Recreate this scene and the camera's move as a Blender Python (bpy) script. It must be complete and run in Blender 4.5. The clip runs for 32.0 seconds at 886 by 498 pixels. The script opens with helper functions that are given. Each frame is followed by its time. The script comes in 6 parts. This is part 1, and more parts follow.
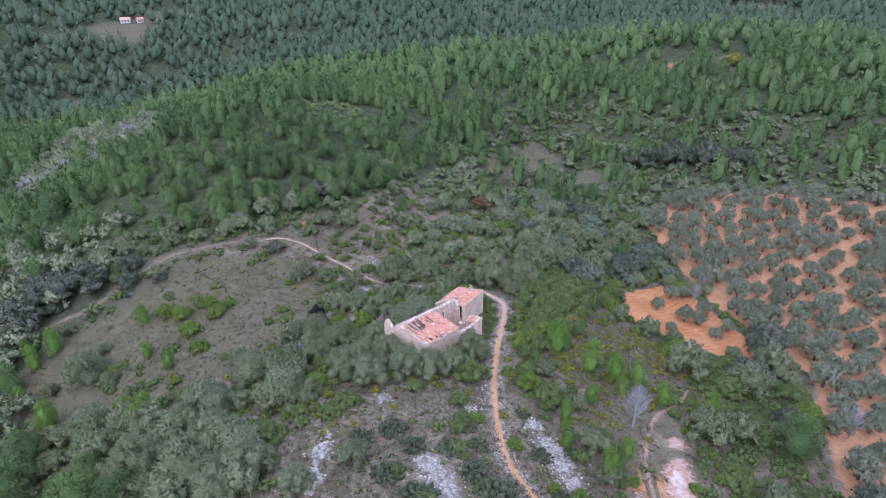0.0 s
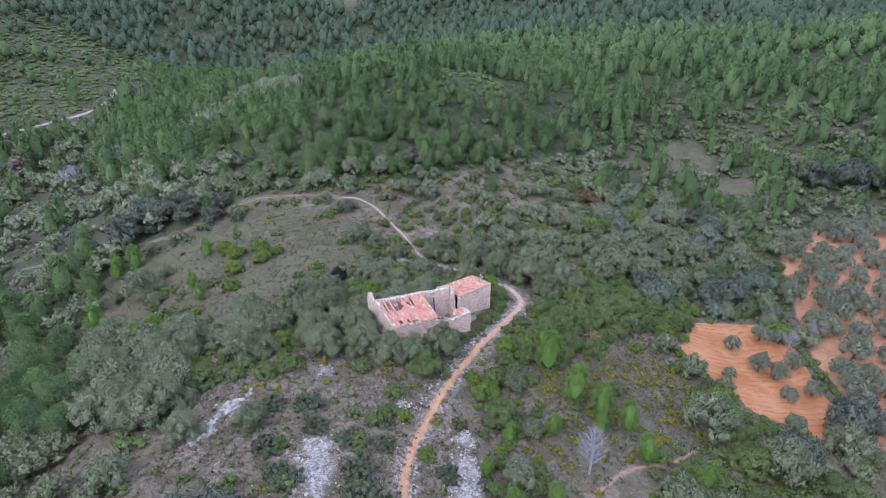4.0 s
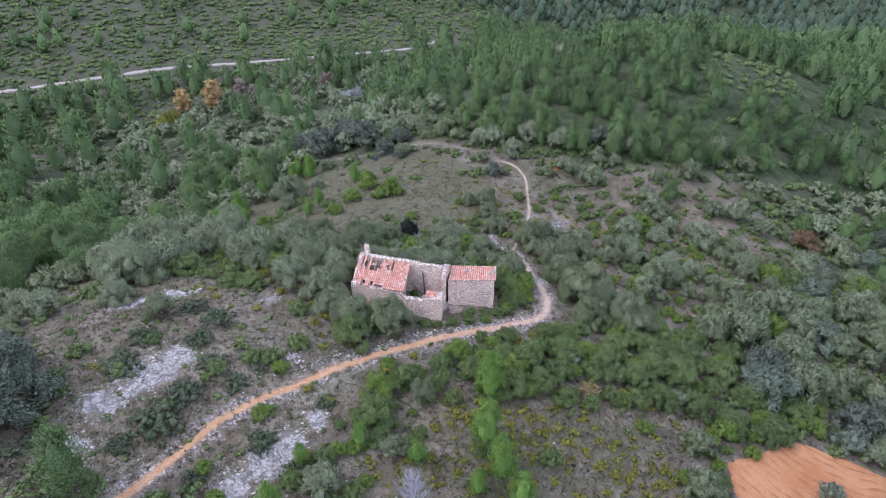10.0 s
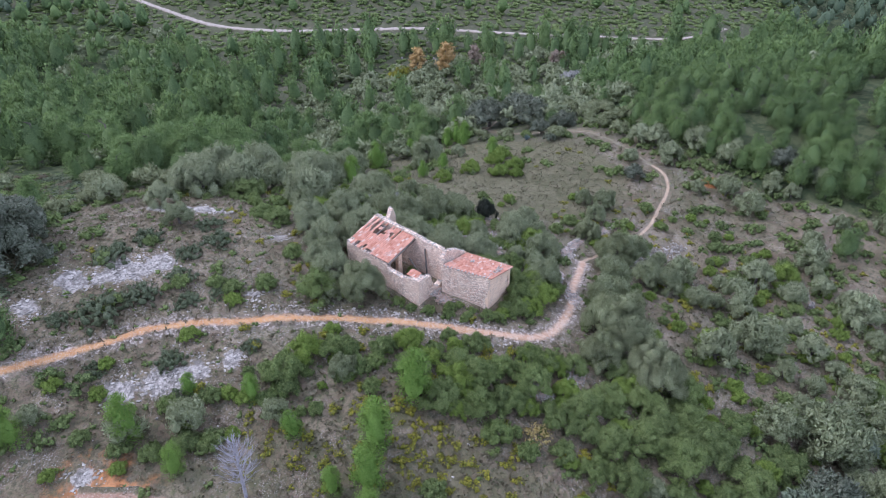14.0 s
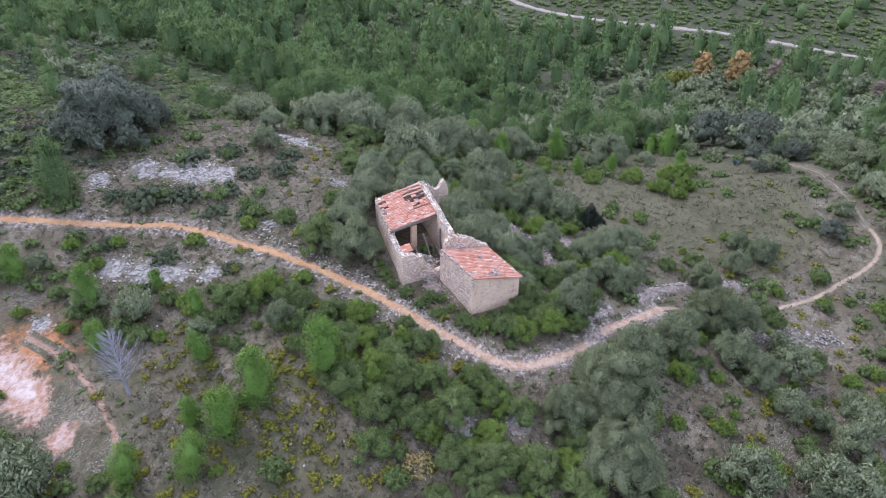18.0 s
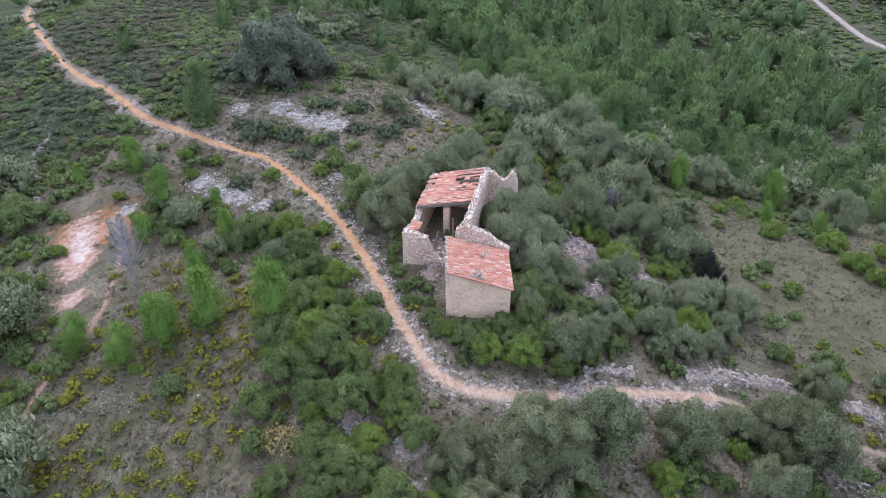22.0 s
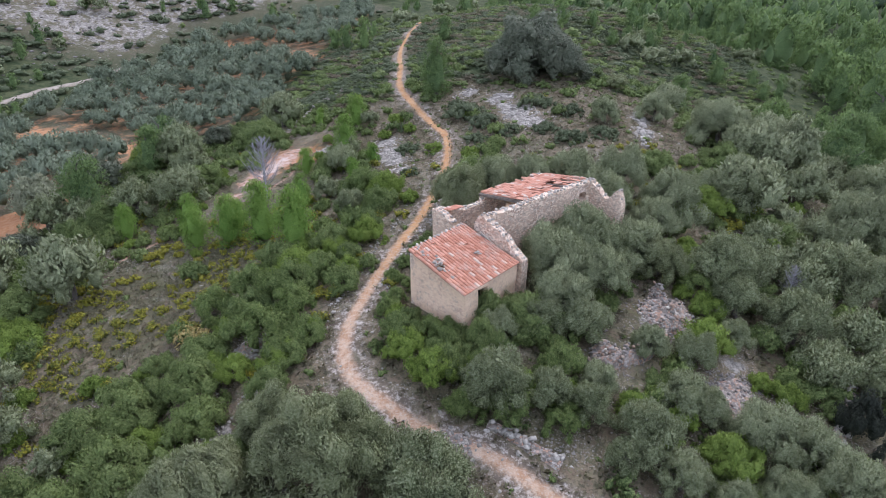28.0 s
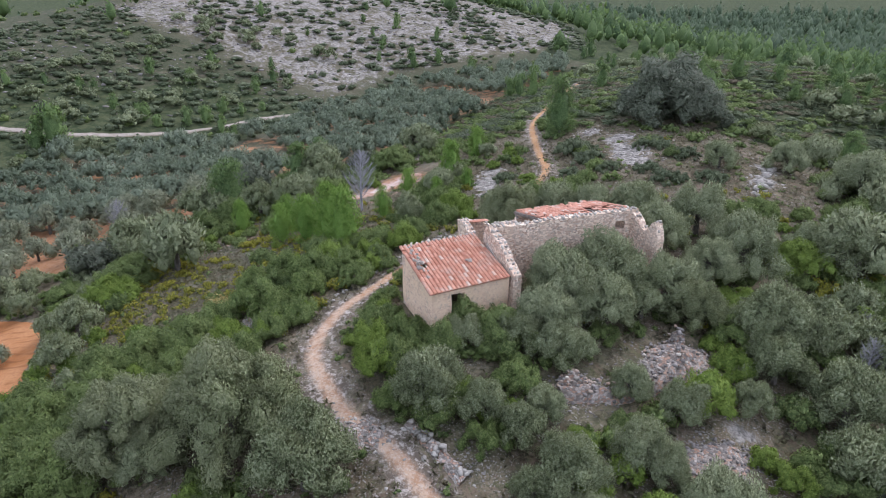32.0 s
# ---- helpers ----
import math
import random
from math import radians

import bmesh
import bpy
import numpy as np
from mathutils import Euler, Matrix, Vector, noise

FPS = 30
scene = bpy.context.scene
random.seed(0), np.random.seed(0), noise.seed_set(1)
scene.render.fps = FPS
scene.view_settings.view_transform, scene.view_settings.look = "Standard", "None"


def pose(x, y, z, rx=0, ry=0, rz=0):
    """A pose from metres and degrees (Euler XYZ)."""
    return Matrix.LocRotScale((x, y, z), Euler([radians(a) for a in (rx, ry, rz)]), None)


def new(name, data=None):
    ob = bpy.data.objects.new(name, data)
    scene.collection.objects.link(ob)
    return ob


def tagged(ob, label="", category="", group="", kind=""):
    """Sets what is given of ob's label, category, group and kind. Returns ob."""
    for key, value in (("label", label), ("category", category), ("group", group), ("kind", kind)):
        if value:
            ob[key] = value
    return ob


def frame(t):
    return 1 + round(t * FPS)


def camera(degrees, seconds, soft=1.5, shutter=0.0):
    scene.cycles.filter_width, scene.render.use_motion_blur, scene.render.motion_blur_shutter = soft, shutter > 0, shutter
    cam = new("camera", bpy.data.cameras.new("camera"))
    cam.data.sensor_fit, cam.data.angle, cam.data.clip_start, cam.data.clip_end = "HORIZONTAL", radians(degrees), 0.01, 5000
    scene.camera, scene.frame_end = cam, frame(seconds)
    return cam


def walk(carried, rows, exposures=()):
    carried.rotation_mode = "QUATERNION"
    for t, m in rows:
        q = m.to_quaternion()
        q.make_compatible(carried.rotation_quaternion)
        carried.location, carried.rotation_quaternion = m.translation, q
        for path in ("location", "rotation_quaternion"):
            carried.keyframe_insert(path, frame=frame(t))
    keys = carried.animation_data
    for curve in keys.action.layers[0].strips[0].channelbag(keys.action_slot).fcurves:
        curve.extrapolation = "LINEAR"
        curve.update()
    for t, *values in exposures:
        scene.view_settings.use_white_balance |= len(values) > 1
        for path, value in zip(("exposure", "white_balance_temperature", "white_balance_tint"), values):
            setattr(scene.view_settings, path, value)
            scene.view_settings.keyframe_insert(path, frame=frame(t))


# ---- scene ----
cam = camera(68.9, 32.0, soft=0.6)
METRES, EYE, TILT, LEAN, TURN = 190.0, 52.0, -28.0, 0.0, 0.0
ROWS = [
    (0.0, 0.0, 0.0, 0.0, 0.0, 0.0, -0.0),
    (0.5, 0.0176, 0.0046, -0.0, 2.2, -0.2, -1.14),
    (1.0, 0.0346, 0.0102, 0.0004, 4.4, -0.46, -2.34),
    (1.5, 0.0515, 0.0165, 0.0011, 6.65, -0.74, -3.51),
    (2.0, 0.0681, 0.0235, 0.0023, 8.93, -1.13, -4.71),
    (2.5, 0.0845, 0.0313, 0.0036, 11.25, -1.5, -5.88),
    (3.0, 0.1002, 0.0396, 0.0056, 13.58, -2.0, -7.13),
    (3.5, 0.1158, 0.0487, 0.0078, 15.99, -2.53, -8.34),
    (5.5, 0.1741, 0.0911, 0.0197, 26.2, -5.22, -13.18),
    (6.0, 0.1875, 0.103, 0.0233, 28.88, -6.02, -14.35),
    (6.5, 0.2, 0.1153, 0.0272, 31.61, -6.88, -15.51),
    (7.0, 0.212, 0.1282, 0.0312, 34.4, -7.79, -16.69),
    (7.5, 0.2233, 0.142, 0.0355, 37.28, -8.8, -17.83),
    (8.0, 0.2341, 0.1561, 0.04, 40.23, -9.83, -18.93),
    (8.5, 0.2439, 0.1707, 0.0448, 43.26, -10.98, -20.01),
    (9.0, 0.2528, 0.186, 0.0498, 46.38, -12.2, -21.05),
    (9.5, 0.2606, 0.2017, 0.0549, 49.57, -13.49, -22.01),
    (10.0, 0.2673, 0.218, 0.0604, 52.87, -14.93, -22.97),
    (10.5, 0.273, 0.2345, 0.066, 56.26, -16.47, -23.86),
    (11.0, 0.2779, 0.2515, 0.0715, 59.78, -18.06, -24.7),
    (11.5, 0.2817, 0.2685, 0.0772, 63.37, -19.74, -25.44),
    (12.0, 0.2846, 0.2859, 0.0827, 67.09, -21.49, -26.11),
    (12.5, 0.2864, 0.3034, 0.0885, 70.92, -23.32, -26.71),
    (13.0, 0.2871, 0.321, 0.0942, 74.91, -25.26, -27.25),
    (13.5, 0.287, 0.3374, 0.0995, 78.7, -27.08, -27.64),
    (14.0, 0.2857, 0.3551, 0.1052, 82.86, -29.08, -27.94),
    (14.5, 0.2834, 0.3728, 0.1106, 87.12, -31.1, -28.13),
    (16.5, 0.2617, 0.4408, 0.1308, 104.71, -39.42, -27.42),
    (17.0, 0.2535, 0.4561, 0.1348, 109.07, -41.4, -26.9),
    (17.5, 0.2444, 0.4706, 0.1386, 113.37, -43.31, -26.23),
    (18.0, 0.2346, 0.4841, 0.1421, 117.64, -45.17, -25.49),
    (18.5, 0.2243, 0.4974, 0.1449, 121.84, -46.84, -24.58),
    (19.0, 0.2134, 0.5096, 0.1475, 125.98, -48.42, -23.56),
    (19.5, 0.2023, 0.521, 0.1497, 130.01, -49.86, -22.48),
    (20.0, 0.1906, 0.5319, 0.1515, 133.95, -51.15, -21.22),
    (20.5, 0.1787, 0.5418, 0.1526, 137.79, -52.25, -19.93),
    (21.0, 0.1666, 0.5508, 0.1534, 141.54, -53.21, -18.59),
    (21.5, 0.1542, 0.5588, 0.1538, 145.16, -54.06, -17.17),
    (22.0, 0.1417, 0.5661, 0.1538, 148.73, -54.78, -15.74),
    (22.5, 0.1292, 0.5724, 0.1532, 152.22, -55.38, -14.28),
    (23.0, 0.1165, 0.5781, 0.1524, 155.62, -55.85, -12.75),
    (23.5, 0.1037, 0.5831, 0.1509, 158.92, -56.16, -11.17),
    (24.0, 0.0912, 0.5868, 0.1494, 162.18, -56.47, -9.6),
    (24.5, 0.0788, 0.5902, 0.1474, 165.35, -56.56, -8.01),
    (25.0, 0.0669, 0.593, 0.1452, 168.48, -56.57, -6.46),
    (25.5, 0.0553, 0.5951, 0.1427, 171.5, -56.45, -4.91),
    (27.5, 0.0115, 0.5991, 0.132, 183.0, -55.02, 1.2),
    (28.0, 0.0015, 0.5994, 0.1294, 185.69, -54.42, 2.64),
    (28.5, -0.0082, 0.5995, 0.1268, 188.29, -53.68, 4.04),
    (29.0, -0.0176, 0.5995, 0.1241, 190.82, -52.75, 5.39),
    (29.5, -0.0266, 0.5993, 0.1214, 193.29, -51.77, 6.71),
    (30.0, -0.0352, 0.5988, 0.1187, 195.65, -50.75, 7.94),
    (30.5, -0.0434, 0.5981, 0.1159, 197.9, -49.69, 9.12),
    (31.0, -0.0511, 0.5972, 0.113, 200.09, -48.61, 10.2),
    (31.5, -0.0584, 0.5961, 0.1101, 202.17, -47.55, 11.25),
    (32.0, -0.0652, 0.5947, 0.1071, 204.11, -46.51, 12.18),
]
walk(cam, [(t, pose(0, 0, EYE, TILT, LEAN, TURN) @ pose(METRES * x, METRES * y, METRES * z, 90 + pitch, roll, yaw)) for t, x, y, z, yaw, pitch, roll in ROWS],
     exposures=[(0.0, 0.09, 5430, 27), (7.0, 0.12, 5470, 26), (13.0, 0.17, 5610, 24), (21.0, 0.14, 5760, 21.5), (32.0, 0.0, 6120, 18.5)])

# ---- light: a bright overcast sky ----
world = bpy.data.worlds.new("overcast_sky")
scene.world = world
world.use_nodes = True
wt = world.node_tree
wt.nodes.clear()
w_out = wt.nodes.new("ShaderNodeOutputWorld")
w_bg = wt.nodes.new("ShaderNodeBackground")
w_sky = wt.nodes.new("ShaderNodeTexSky")
w_sky.sky_type = "NISHITA"
w_sky.sun_disc = False
w_sky.sun_elevation = radians(52)
w_sky.sun_rotation = radians(200)
w_sky.air_density = 1.0
w_sky.dust_density = 4.0
w_sky.ozone_density = 1.0
w_grey = wt.nodes.new("ShaderNodeMixRGB")
w_grey.inputs[0].default_value = 0.75
w_grey.inputs[2].default_value = (6.9, 7.5, 8.5, 1)
wt.links.new(w_sky.outputs[0], w_grey.inputs[1])
wt.links.new(w_grey.outputs[0], w_bg.inputs[0])
w_bg.inputs[1].default_value = 0.21
wt.links.new(w_bg.outputs[0], w_out.inputs[0])

sun_data = bpy.data.lights.new("sun", "SUN")
sun_data.energy = 1.25
sun_data.angle = radians(18)
sun_data.color = (1.0, 0.97, 0.92)
sun = new("sun", sun_data)
sun.matrix_world = pose(0, 0, 120, 38, 0, -20)

# ---- materials ----


class Tree:
    """Short hand for building a node material."""

    def __init__(self, name):
        self.mat = bpy.data.materials.new(name)
        self.mat.use_nodes = True
        self.t = self.mat.node_tree
        self.t.nodes.clear()
        self.out = self.t.nodes.new("ShaderNodeOutputMaterial")
        self.bsdf = self.t.nodes.new("ShaderNodeBsdfPrincipled")
        self.t.links.new(self.bsdf.outputs[0], self.out.inputs[0])
        self.coord = self.t.nodes.new("ShaderNodeTexCoord").outputs["Object"]

    def put(self, value, socket):
        if isinstance(value, bpy.types.NodeSocket):
            self.t.links.new(value, socket)
        elif isinstance(value, tuple) and len(value) == 3:
            socket.default_value = (*value, 1)
        else:
            socket.default_value = value

    def noise(self, scale, detail=3.0, rough=0.55, where=None):
        n = self.t.nodes.new("ShaderNodeTexNoise")
        n.inputs["Scale"].default_value = scale
        n.inputs["Detail"].default_value = detail
        n.inputs["Roughness"].default_value = rough
        self.t.links.new(where or self.coord, n.inputs["Vector"])
        return n.outputs["Fac"]

    def cells(self, scale, feature="F1", out="Distance", where=None):
        n = self.t.nodes.new("ShaderNodeTexVoronoi")
        n.feature = feature
        n.inputs["Scale"].default_value = scale
        self.t.links.new(where or self.coord, n.inputs["Vector"])
        return n.outputs[out]

    def step(self, value, low, high):
        n = self.t.nodes.new("ShaderNodeMapRange")
        n.interpolation_type = "SMOOTHSTEP"
        self.put(value, n.inputs[0])
        n.inputs[1].default_value, n.inputs[2].default_value = low, high
        return n.outputs[0]

    def math(self, op, a, b=0.0):
        n = self.t.nodes.new("ShaderNodeMath")
        n.operation = op
        n.use_clamp = False
        self.put(a, n.inputs[0])
        self.put(b, n.inputs[1])
        return n.outputs[0]

    def mix(self, fac, a, b, blend="MIX"):
        n = self.t.nodes.new("ShaderNodeMixRGB")
        n.blend_type = blend
        self.put(fac, n.inputs[0])
        self.put(a, n.inputs[1])
        self.put(b, n.inputs[2])
        return n.outputs[0]

    def attribute(self, name):
        n = self.t.nodes.new("ShaderNodeAttribute")
        n.attribute_name = name
        return n.outputs["Fac"]

    def bump(self, height, strength, distance=0.05):
        n = self.t.nodes.new("ShaderNodeBump")
        n.inputs["Strength"].default_value = strength
        n.inputs["Distance"].default_value = distance
        self.t.links.new(height, n.inputs["Height"])
        self.t.links.new(n.outputs[0], self.bsdf.inputs["Normal"])

    def finish(self, colour, roughness=0.9, specular=0.2):
        self.put(colour, self.bsdf.inputs["Base Color"])
        self.put(roughness, self.bsdf.inputs["Roughness"])
        self.bsdf.inputs["Specular IOR Level"].default_value = specular
        return self.mat


def island(tr):
    return tr.t.nodes.new("ShaderNodeNewGeometry").outputs["Random Per Island"]


def chance(tr):
    return tr.t.nodes.new("ShaderNodeObjectInfo").outputs["Random"]


def world_place(tr):
    return tr.t.nodes.new("ShaderNodeNewGeometry").outputs["Position"]


def ground_colour(tr):
    """Dry hillside: grey-brown litter, low grass, purple-brown heath and pale pebbles."""
    p = world_place(tr)
    big, mid = tr.noise(0.045, 4, 0.6, p), tr.noise(0.35, 5, 0.65, p)
    fine, grit = tr.noise(2.2, 5, 0.7, p), tr.noise(9.0, 3, 0.7, p)
    c = tr.mix(tr.step(mid, 0.38, 0.62), (0.138, 0.112, 0.072), (0.235, 0.194, 0.136))
    c = tr.mix(tr.math("MULTIPLY", tr.step(big, 0.45, 0.65), 0.5), c, (0.095, 0.11, 0.06))
    c = tr.mix(tr.math("MULTIPLY", tr.step(tr.noise(0.75, 6, 0.75, p), 0.5, 0.6), 0.55), c, (0.155, 0.108, 0.083))
    c = tr.mix(tr.math("MULTIPLY", tr.step(fine, 0.5, 0.59), 0.75), c, (0.075, 0.08, 0.048))
    c = tr.mix(tr.math("MULTIPLY", tr.step(tr.noise(1.4, 6, 0.8, p), 0.54, 0.62), 0.55), c, (0.11, 0.125, 0.055))
    c = tr.mix(tr.math("MULTIPLY", tr.step(tr.noise(5.0, 6, 0.8, p), 0.49, 0.58), 0.6), c, (0.066, 0.06, 0.04))
    stones = tr.math("MULTIPLY", tr.step(grit, 0.55, 0.62), tr.step(tr.noise(0.22, 4, 0.7, p), 0.42, 0.6))
    c = tr.mix(tr.math("MULTIPLY", stones, 0.85), c, (0.44, 0.41, 0.38))
    return c, fine, grit, p


def soil_colour(tr, p):
    c = tr.mix(tr.step(tr.noise(0.25, 4, 0.6, p), 0.35, 0.65), (0.40, 0.165, 0.062), (0.49, 0.245, 0.115))
    away = tr.t.nodes.new("ShaderNodeVectorMath")
    away.operation = "DISTANCE"
    tr.put(p, away.inputs[0])
    away.inputs[1].default_value = (28, 112, -12)
    turn = tr.math("ADD", tr.math("MULTIPLY", away.outputs["Value"], 6.0), tr.math("MULTIPLY", tr.noise(0.3, 3, 0.6, p), 9.0))
    furrow = tr.math("MULTIPLY", tr.step(tr.math("SINE", turn), 0.3, 1.0), tr.step(tr.noise(0.6, 4, 0.6, p), 0.4, 0.6))
    c = tr.mix(tr.math("MULTIPLY", furrow, 0.7), c, (0.27, 0.115, 0.05))
    return tr.mix(tr.math("MULTIPLY", tr.step(tr.noise(5, 3, 0.7, p), 0.45, 0.7), 0.5), c, (0.29, 0.13, 0.06))


def rock_colour(tr, p):
    c = tr.mix(tr.step(tr.noise(1.3, 6, 0.75, p), 0.38, 0.62), (0.17, 0.155, 0.138), (0.43, 0.40, 0.36))
    return tr.mix(tr.math("MULTIPLY", tr.step(tr.noise(4.5, 5, 0.75, p), 0.48, 0.62), 0.8), c, (0.10, 0.098, 0.085))


def make_ground():
    tr = Tree("hillside_ground")
    c, fine, grit, p = ground_colour(tr)
    wob = tr.math("MULTIPLY", tr.math("SUBTRACT", tr.noise(0.4, 7, 0.78, p), 0.5), 2.4)
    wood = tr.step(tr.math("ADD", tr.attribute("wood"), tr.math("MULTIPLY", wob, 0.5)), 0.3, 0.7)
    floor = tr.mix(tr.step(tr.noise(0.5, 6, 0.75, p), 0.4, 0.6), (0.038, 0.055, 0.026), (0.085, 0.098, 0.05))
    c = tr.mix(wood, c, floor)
    wild = tr.math("MULTIPLY", tr.step(tr.noise(0.33, 6, 0.75, p), 0.34, 0.48), tr.math("MULTIPLY", tr.attribute("wild"), tr.math("SUBTRACT", 1.0, wood)))
    c = tr.mix(wild, c, tr.mix(tr.step(fine, 0.4, 0.6), (0.05, 0.066, 0.034), (0.10, 0.098, 0.064)))
    grass = tr.step(tr.math("ADD", tr.attribute("grass"), wob), 0.35, 0.7)
    g = tr.mix(tr.step(tr.noise(0.5, 8, 0.8, p), 0.38, 0.62), (0.088, 0.088, 0.046), (0.165, 0.148, 0.09))
    g = tr.mix(tr.math("MULTIPLY", tr.step(tr.noise(0.13, 5, 0.7, p), 0.45, 0.6), 0.6), g, (0.16, 0.147, 0.09))
    g = tr.mix(tr.math("MULTIPLY", tr.step(tr.noise(1.1, 6, 0.8, p), 0.53, 0.6), 0.6), g, (0.075, 0.09, 0.045))
    g = tr.mix(tr.math("MULTIPLY", tr.step(tr.noise(4, 5, 0.75, p), 0.47, 0.62), 0.7), g, (0.085, 0.085, 0.055))
    c = tr.mix(grass, c, g)
    soil = tr.step(tr.math("ADD", tr.attribute("soil"), tr.math("MULTIPLY", wob, 0.4)), 0.4, 0.6)
    earth = soil_colour(tr, p)
    earth = tr.mix(tr.math("MULTIPLY", tr.step(tr.math("ADD", tr.attribute("tan"), tr.math("MULTIPLY", wob, 0.4)), 0.3, 0.7), 0.75), earth, tr.mix(tr.step(fine, 0.4, 0.6), (0.43, 0.22, 0.115), (0.51, 0.305, 0.185)))
    c = tr.mix(soil, c, earth)
    chalk = tr.step(tr.math("ADD", tr.attribute("chalk"), wob), 0.45, 0.7)
    c = tr.mix(chalk, c, tr.mix(tr.step(fine, 0.4, 0.6), (0.38, 0.215, 0.14), (0.50, 0.37, 0.31)))
    c = tr.mix(tr.math("MULTIPLY", tr.step(tr.math("ADD", tr.attribute("chalk"), tr.math("MULTIPLY", wob, 0.6)), 0.85, 1.1), 0.8), c, (0.66, 0.58, 0.54))
    rock = tr.step(tr.math("ADD", tr.attribute("rock"), wob), 0.45, 0.65)
    c = tr.mix(rock, c, rock_colour(tr, p))
    tr.bump(tr.math("ADD", fine, tr.math("MULTIPLY", grit, 0.4)), 0.8, 0.18)
    return tr.finish(c, 0.95, 0.1)


def make_path(name, light, dark, edge, stony=1.0, pebble=(0.36, 0.325, 0.295), pale=None):
    tr = Tree(name)
    c, fine, grit, p = ground_colour(tr)
    across = tr.math("ABSOLUTE", tr.attribute("across"))
    wob = tr.math("MULTIPLY", tr.math("SUBTRACT", tr.noise(0.9, 8, 0.8, p), 0.5), 1.7)
    bare = tr.mix(tr.step(tr.noise(0.8, 4, 0.6, p), 0.35, 0.65), dark, light)
    if pale:
        xyz = tr.t.nodes.new("ShaderNodeSeparateXYZ")
        tr.put(p, xyz.inputs[0])
        north = tr.step(tr.math("ADD", xyz.outputs[1], tr.math("MULTIPLY", tr.noise(0.5, 4, 0.7, p), 8.0)), 72.0, 88.0)
        bare = tr.mix(north, bare, tr.mix(tr.step(tr.noise(1.6, 5, 0.7, p), 0.42, 0.6), *pale))
    verge = tr.mix(tr.step(tr.noise(3.2, 6, 0.8, p), 0.46, 0.6), (0.14, 0.115, 0.09), pebble)
    stony = tr.math("MULTIPLY", tr.math("MINIMUM", tr.math("ADD", tr.step(tr.noise(0.3, 4, 0.7, p), 0.4, 0.55), max(0.0, stony - 1.0)), 1.0), min(stony, 1.0))
    a = tr.math("ADD", across, wob)
    c = tr.mix(tr.math("MULTIPLY", tr.math("SUBTRACT", 1.0, tr.step(a, 0.4, 0.85)), stony), c, verge)
    a = tr.math("ADD", across, tr.math("MULTIPLY", tr.math("SUBTRACT", tr.noise(1.8, 8, 0.85, p), 0.5), edge * 4.0))
    if stony == 0.0:
        a = tr.math("ADD", a, tr.math("MULTIPLY", tr.step(tr.noise(0.5, 4, 0.7, p), 0.42, 0.58), 0.45))
    bare = tr.mix(tr.math("MULTIPLY", tr.step(grit, 0.52, 0.6), 0.6), bare, (0.52, 0.45, 0.38))
    bare = tr.mix(tr.math("MULTIPLY", tr.step(tr.noise(5, 6, 0.8, p), 0.52, 0.64), 0.45), bare, (0.17, 0.125, 0.09))
    c = tr.mix(tr.step(a, edge * 0.4, edge * 2.2), bare, c)
    tr.bump(tr.math("ADD", fine, grit), 0.7, 0.08)
    return tr.finish(c, 0.95, 0.1)


def make_leaf(name, dark, light, tip, spread=0.5, through_light=0.33, lively=1.0, inner_shade=0.4):
    """Foliage: two greens by plant, darker and lighter sprays, and light passing through. Crown cores go towards a deep
    green: shade put into the colour.
    """
    tr = Tree(name)
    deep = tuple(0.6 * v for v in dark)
    r = tr.math("FRACT", tr.math("ADD", chance(tr), tr.attribute("tint")))
    base = tr.mix(r, dark, light)
    leaf = island(tr)
    p = world_place(tr)
    c = tr.mix(tr.math("MULTIPLY", tr.step(leaf, 0.35, 1.0), spread), base, tip)
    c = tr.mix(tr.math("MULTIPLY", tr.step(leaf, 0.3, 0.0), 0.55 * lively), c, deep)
    # crown cores darkened in colour, standing for shade within the foliage
    c = tr.mix(tr.attribute("core"), c, tr.mix(inner_shade, base, deep))
    # deep green noise patches put shaded gaps between leaf clumps into the colour
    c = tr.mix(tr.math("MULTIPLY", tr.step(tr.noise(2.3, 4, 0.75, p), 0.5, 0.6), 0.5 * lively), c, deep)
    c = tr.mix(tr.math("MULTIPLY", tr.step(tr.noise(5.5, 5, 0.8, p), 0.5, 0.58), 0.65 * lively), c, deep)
    c = tr.mix(tr.math("MULTIPLY", tr.step(tr.noise(8.5, 4, 0.75, p), 0.48, 0.58), 0.75 * lively), c, tip)
    c = tr.mix(tr.math("MULTIPLY", tr.step(tr.noise(0.06, 3, 0.6, p), 0.4, 0.65), 0.3), c, tip)
    tr.finish(c, 0.7, 0.25)
    thin = tr.t.nodes.new("ShaderNodeBsdfTranslucent")
    tr.put(c, thin.inputs[0])
    both = tr.t.nodes.new("ShaderNodeMixShader")
    both.inputs[0].default_value = through_light
    tr.t.links.new(tr.bsdf.outputs[0], both.inputs[1])
    tr.t.links.new(thin.outputs[0], both.inputs[2])
    tr.t.links.new(both.outputs[0], tr.out.inputs[0])
    return tr.mat


def make_bark(name, a, b):
    tr = Tree(name)
    c = tr.mix(tr.step(tr.noise(6, 5, 0.7), 0.35, 0.65), a, b)
    tr.bump(tr.noise(14, 4), 0.6, 0.03)
    return tr.finish(c, 0.9, 0.2)


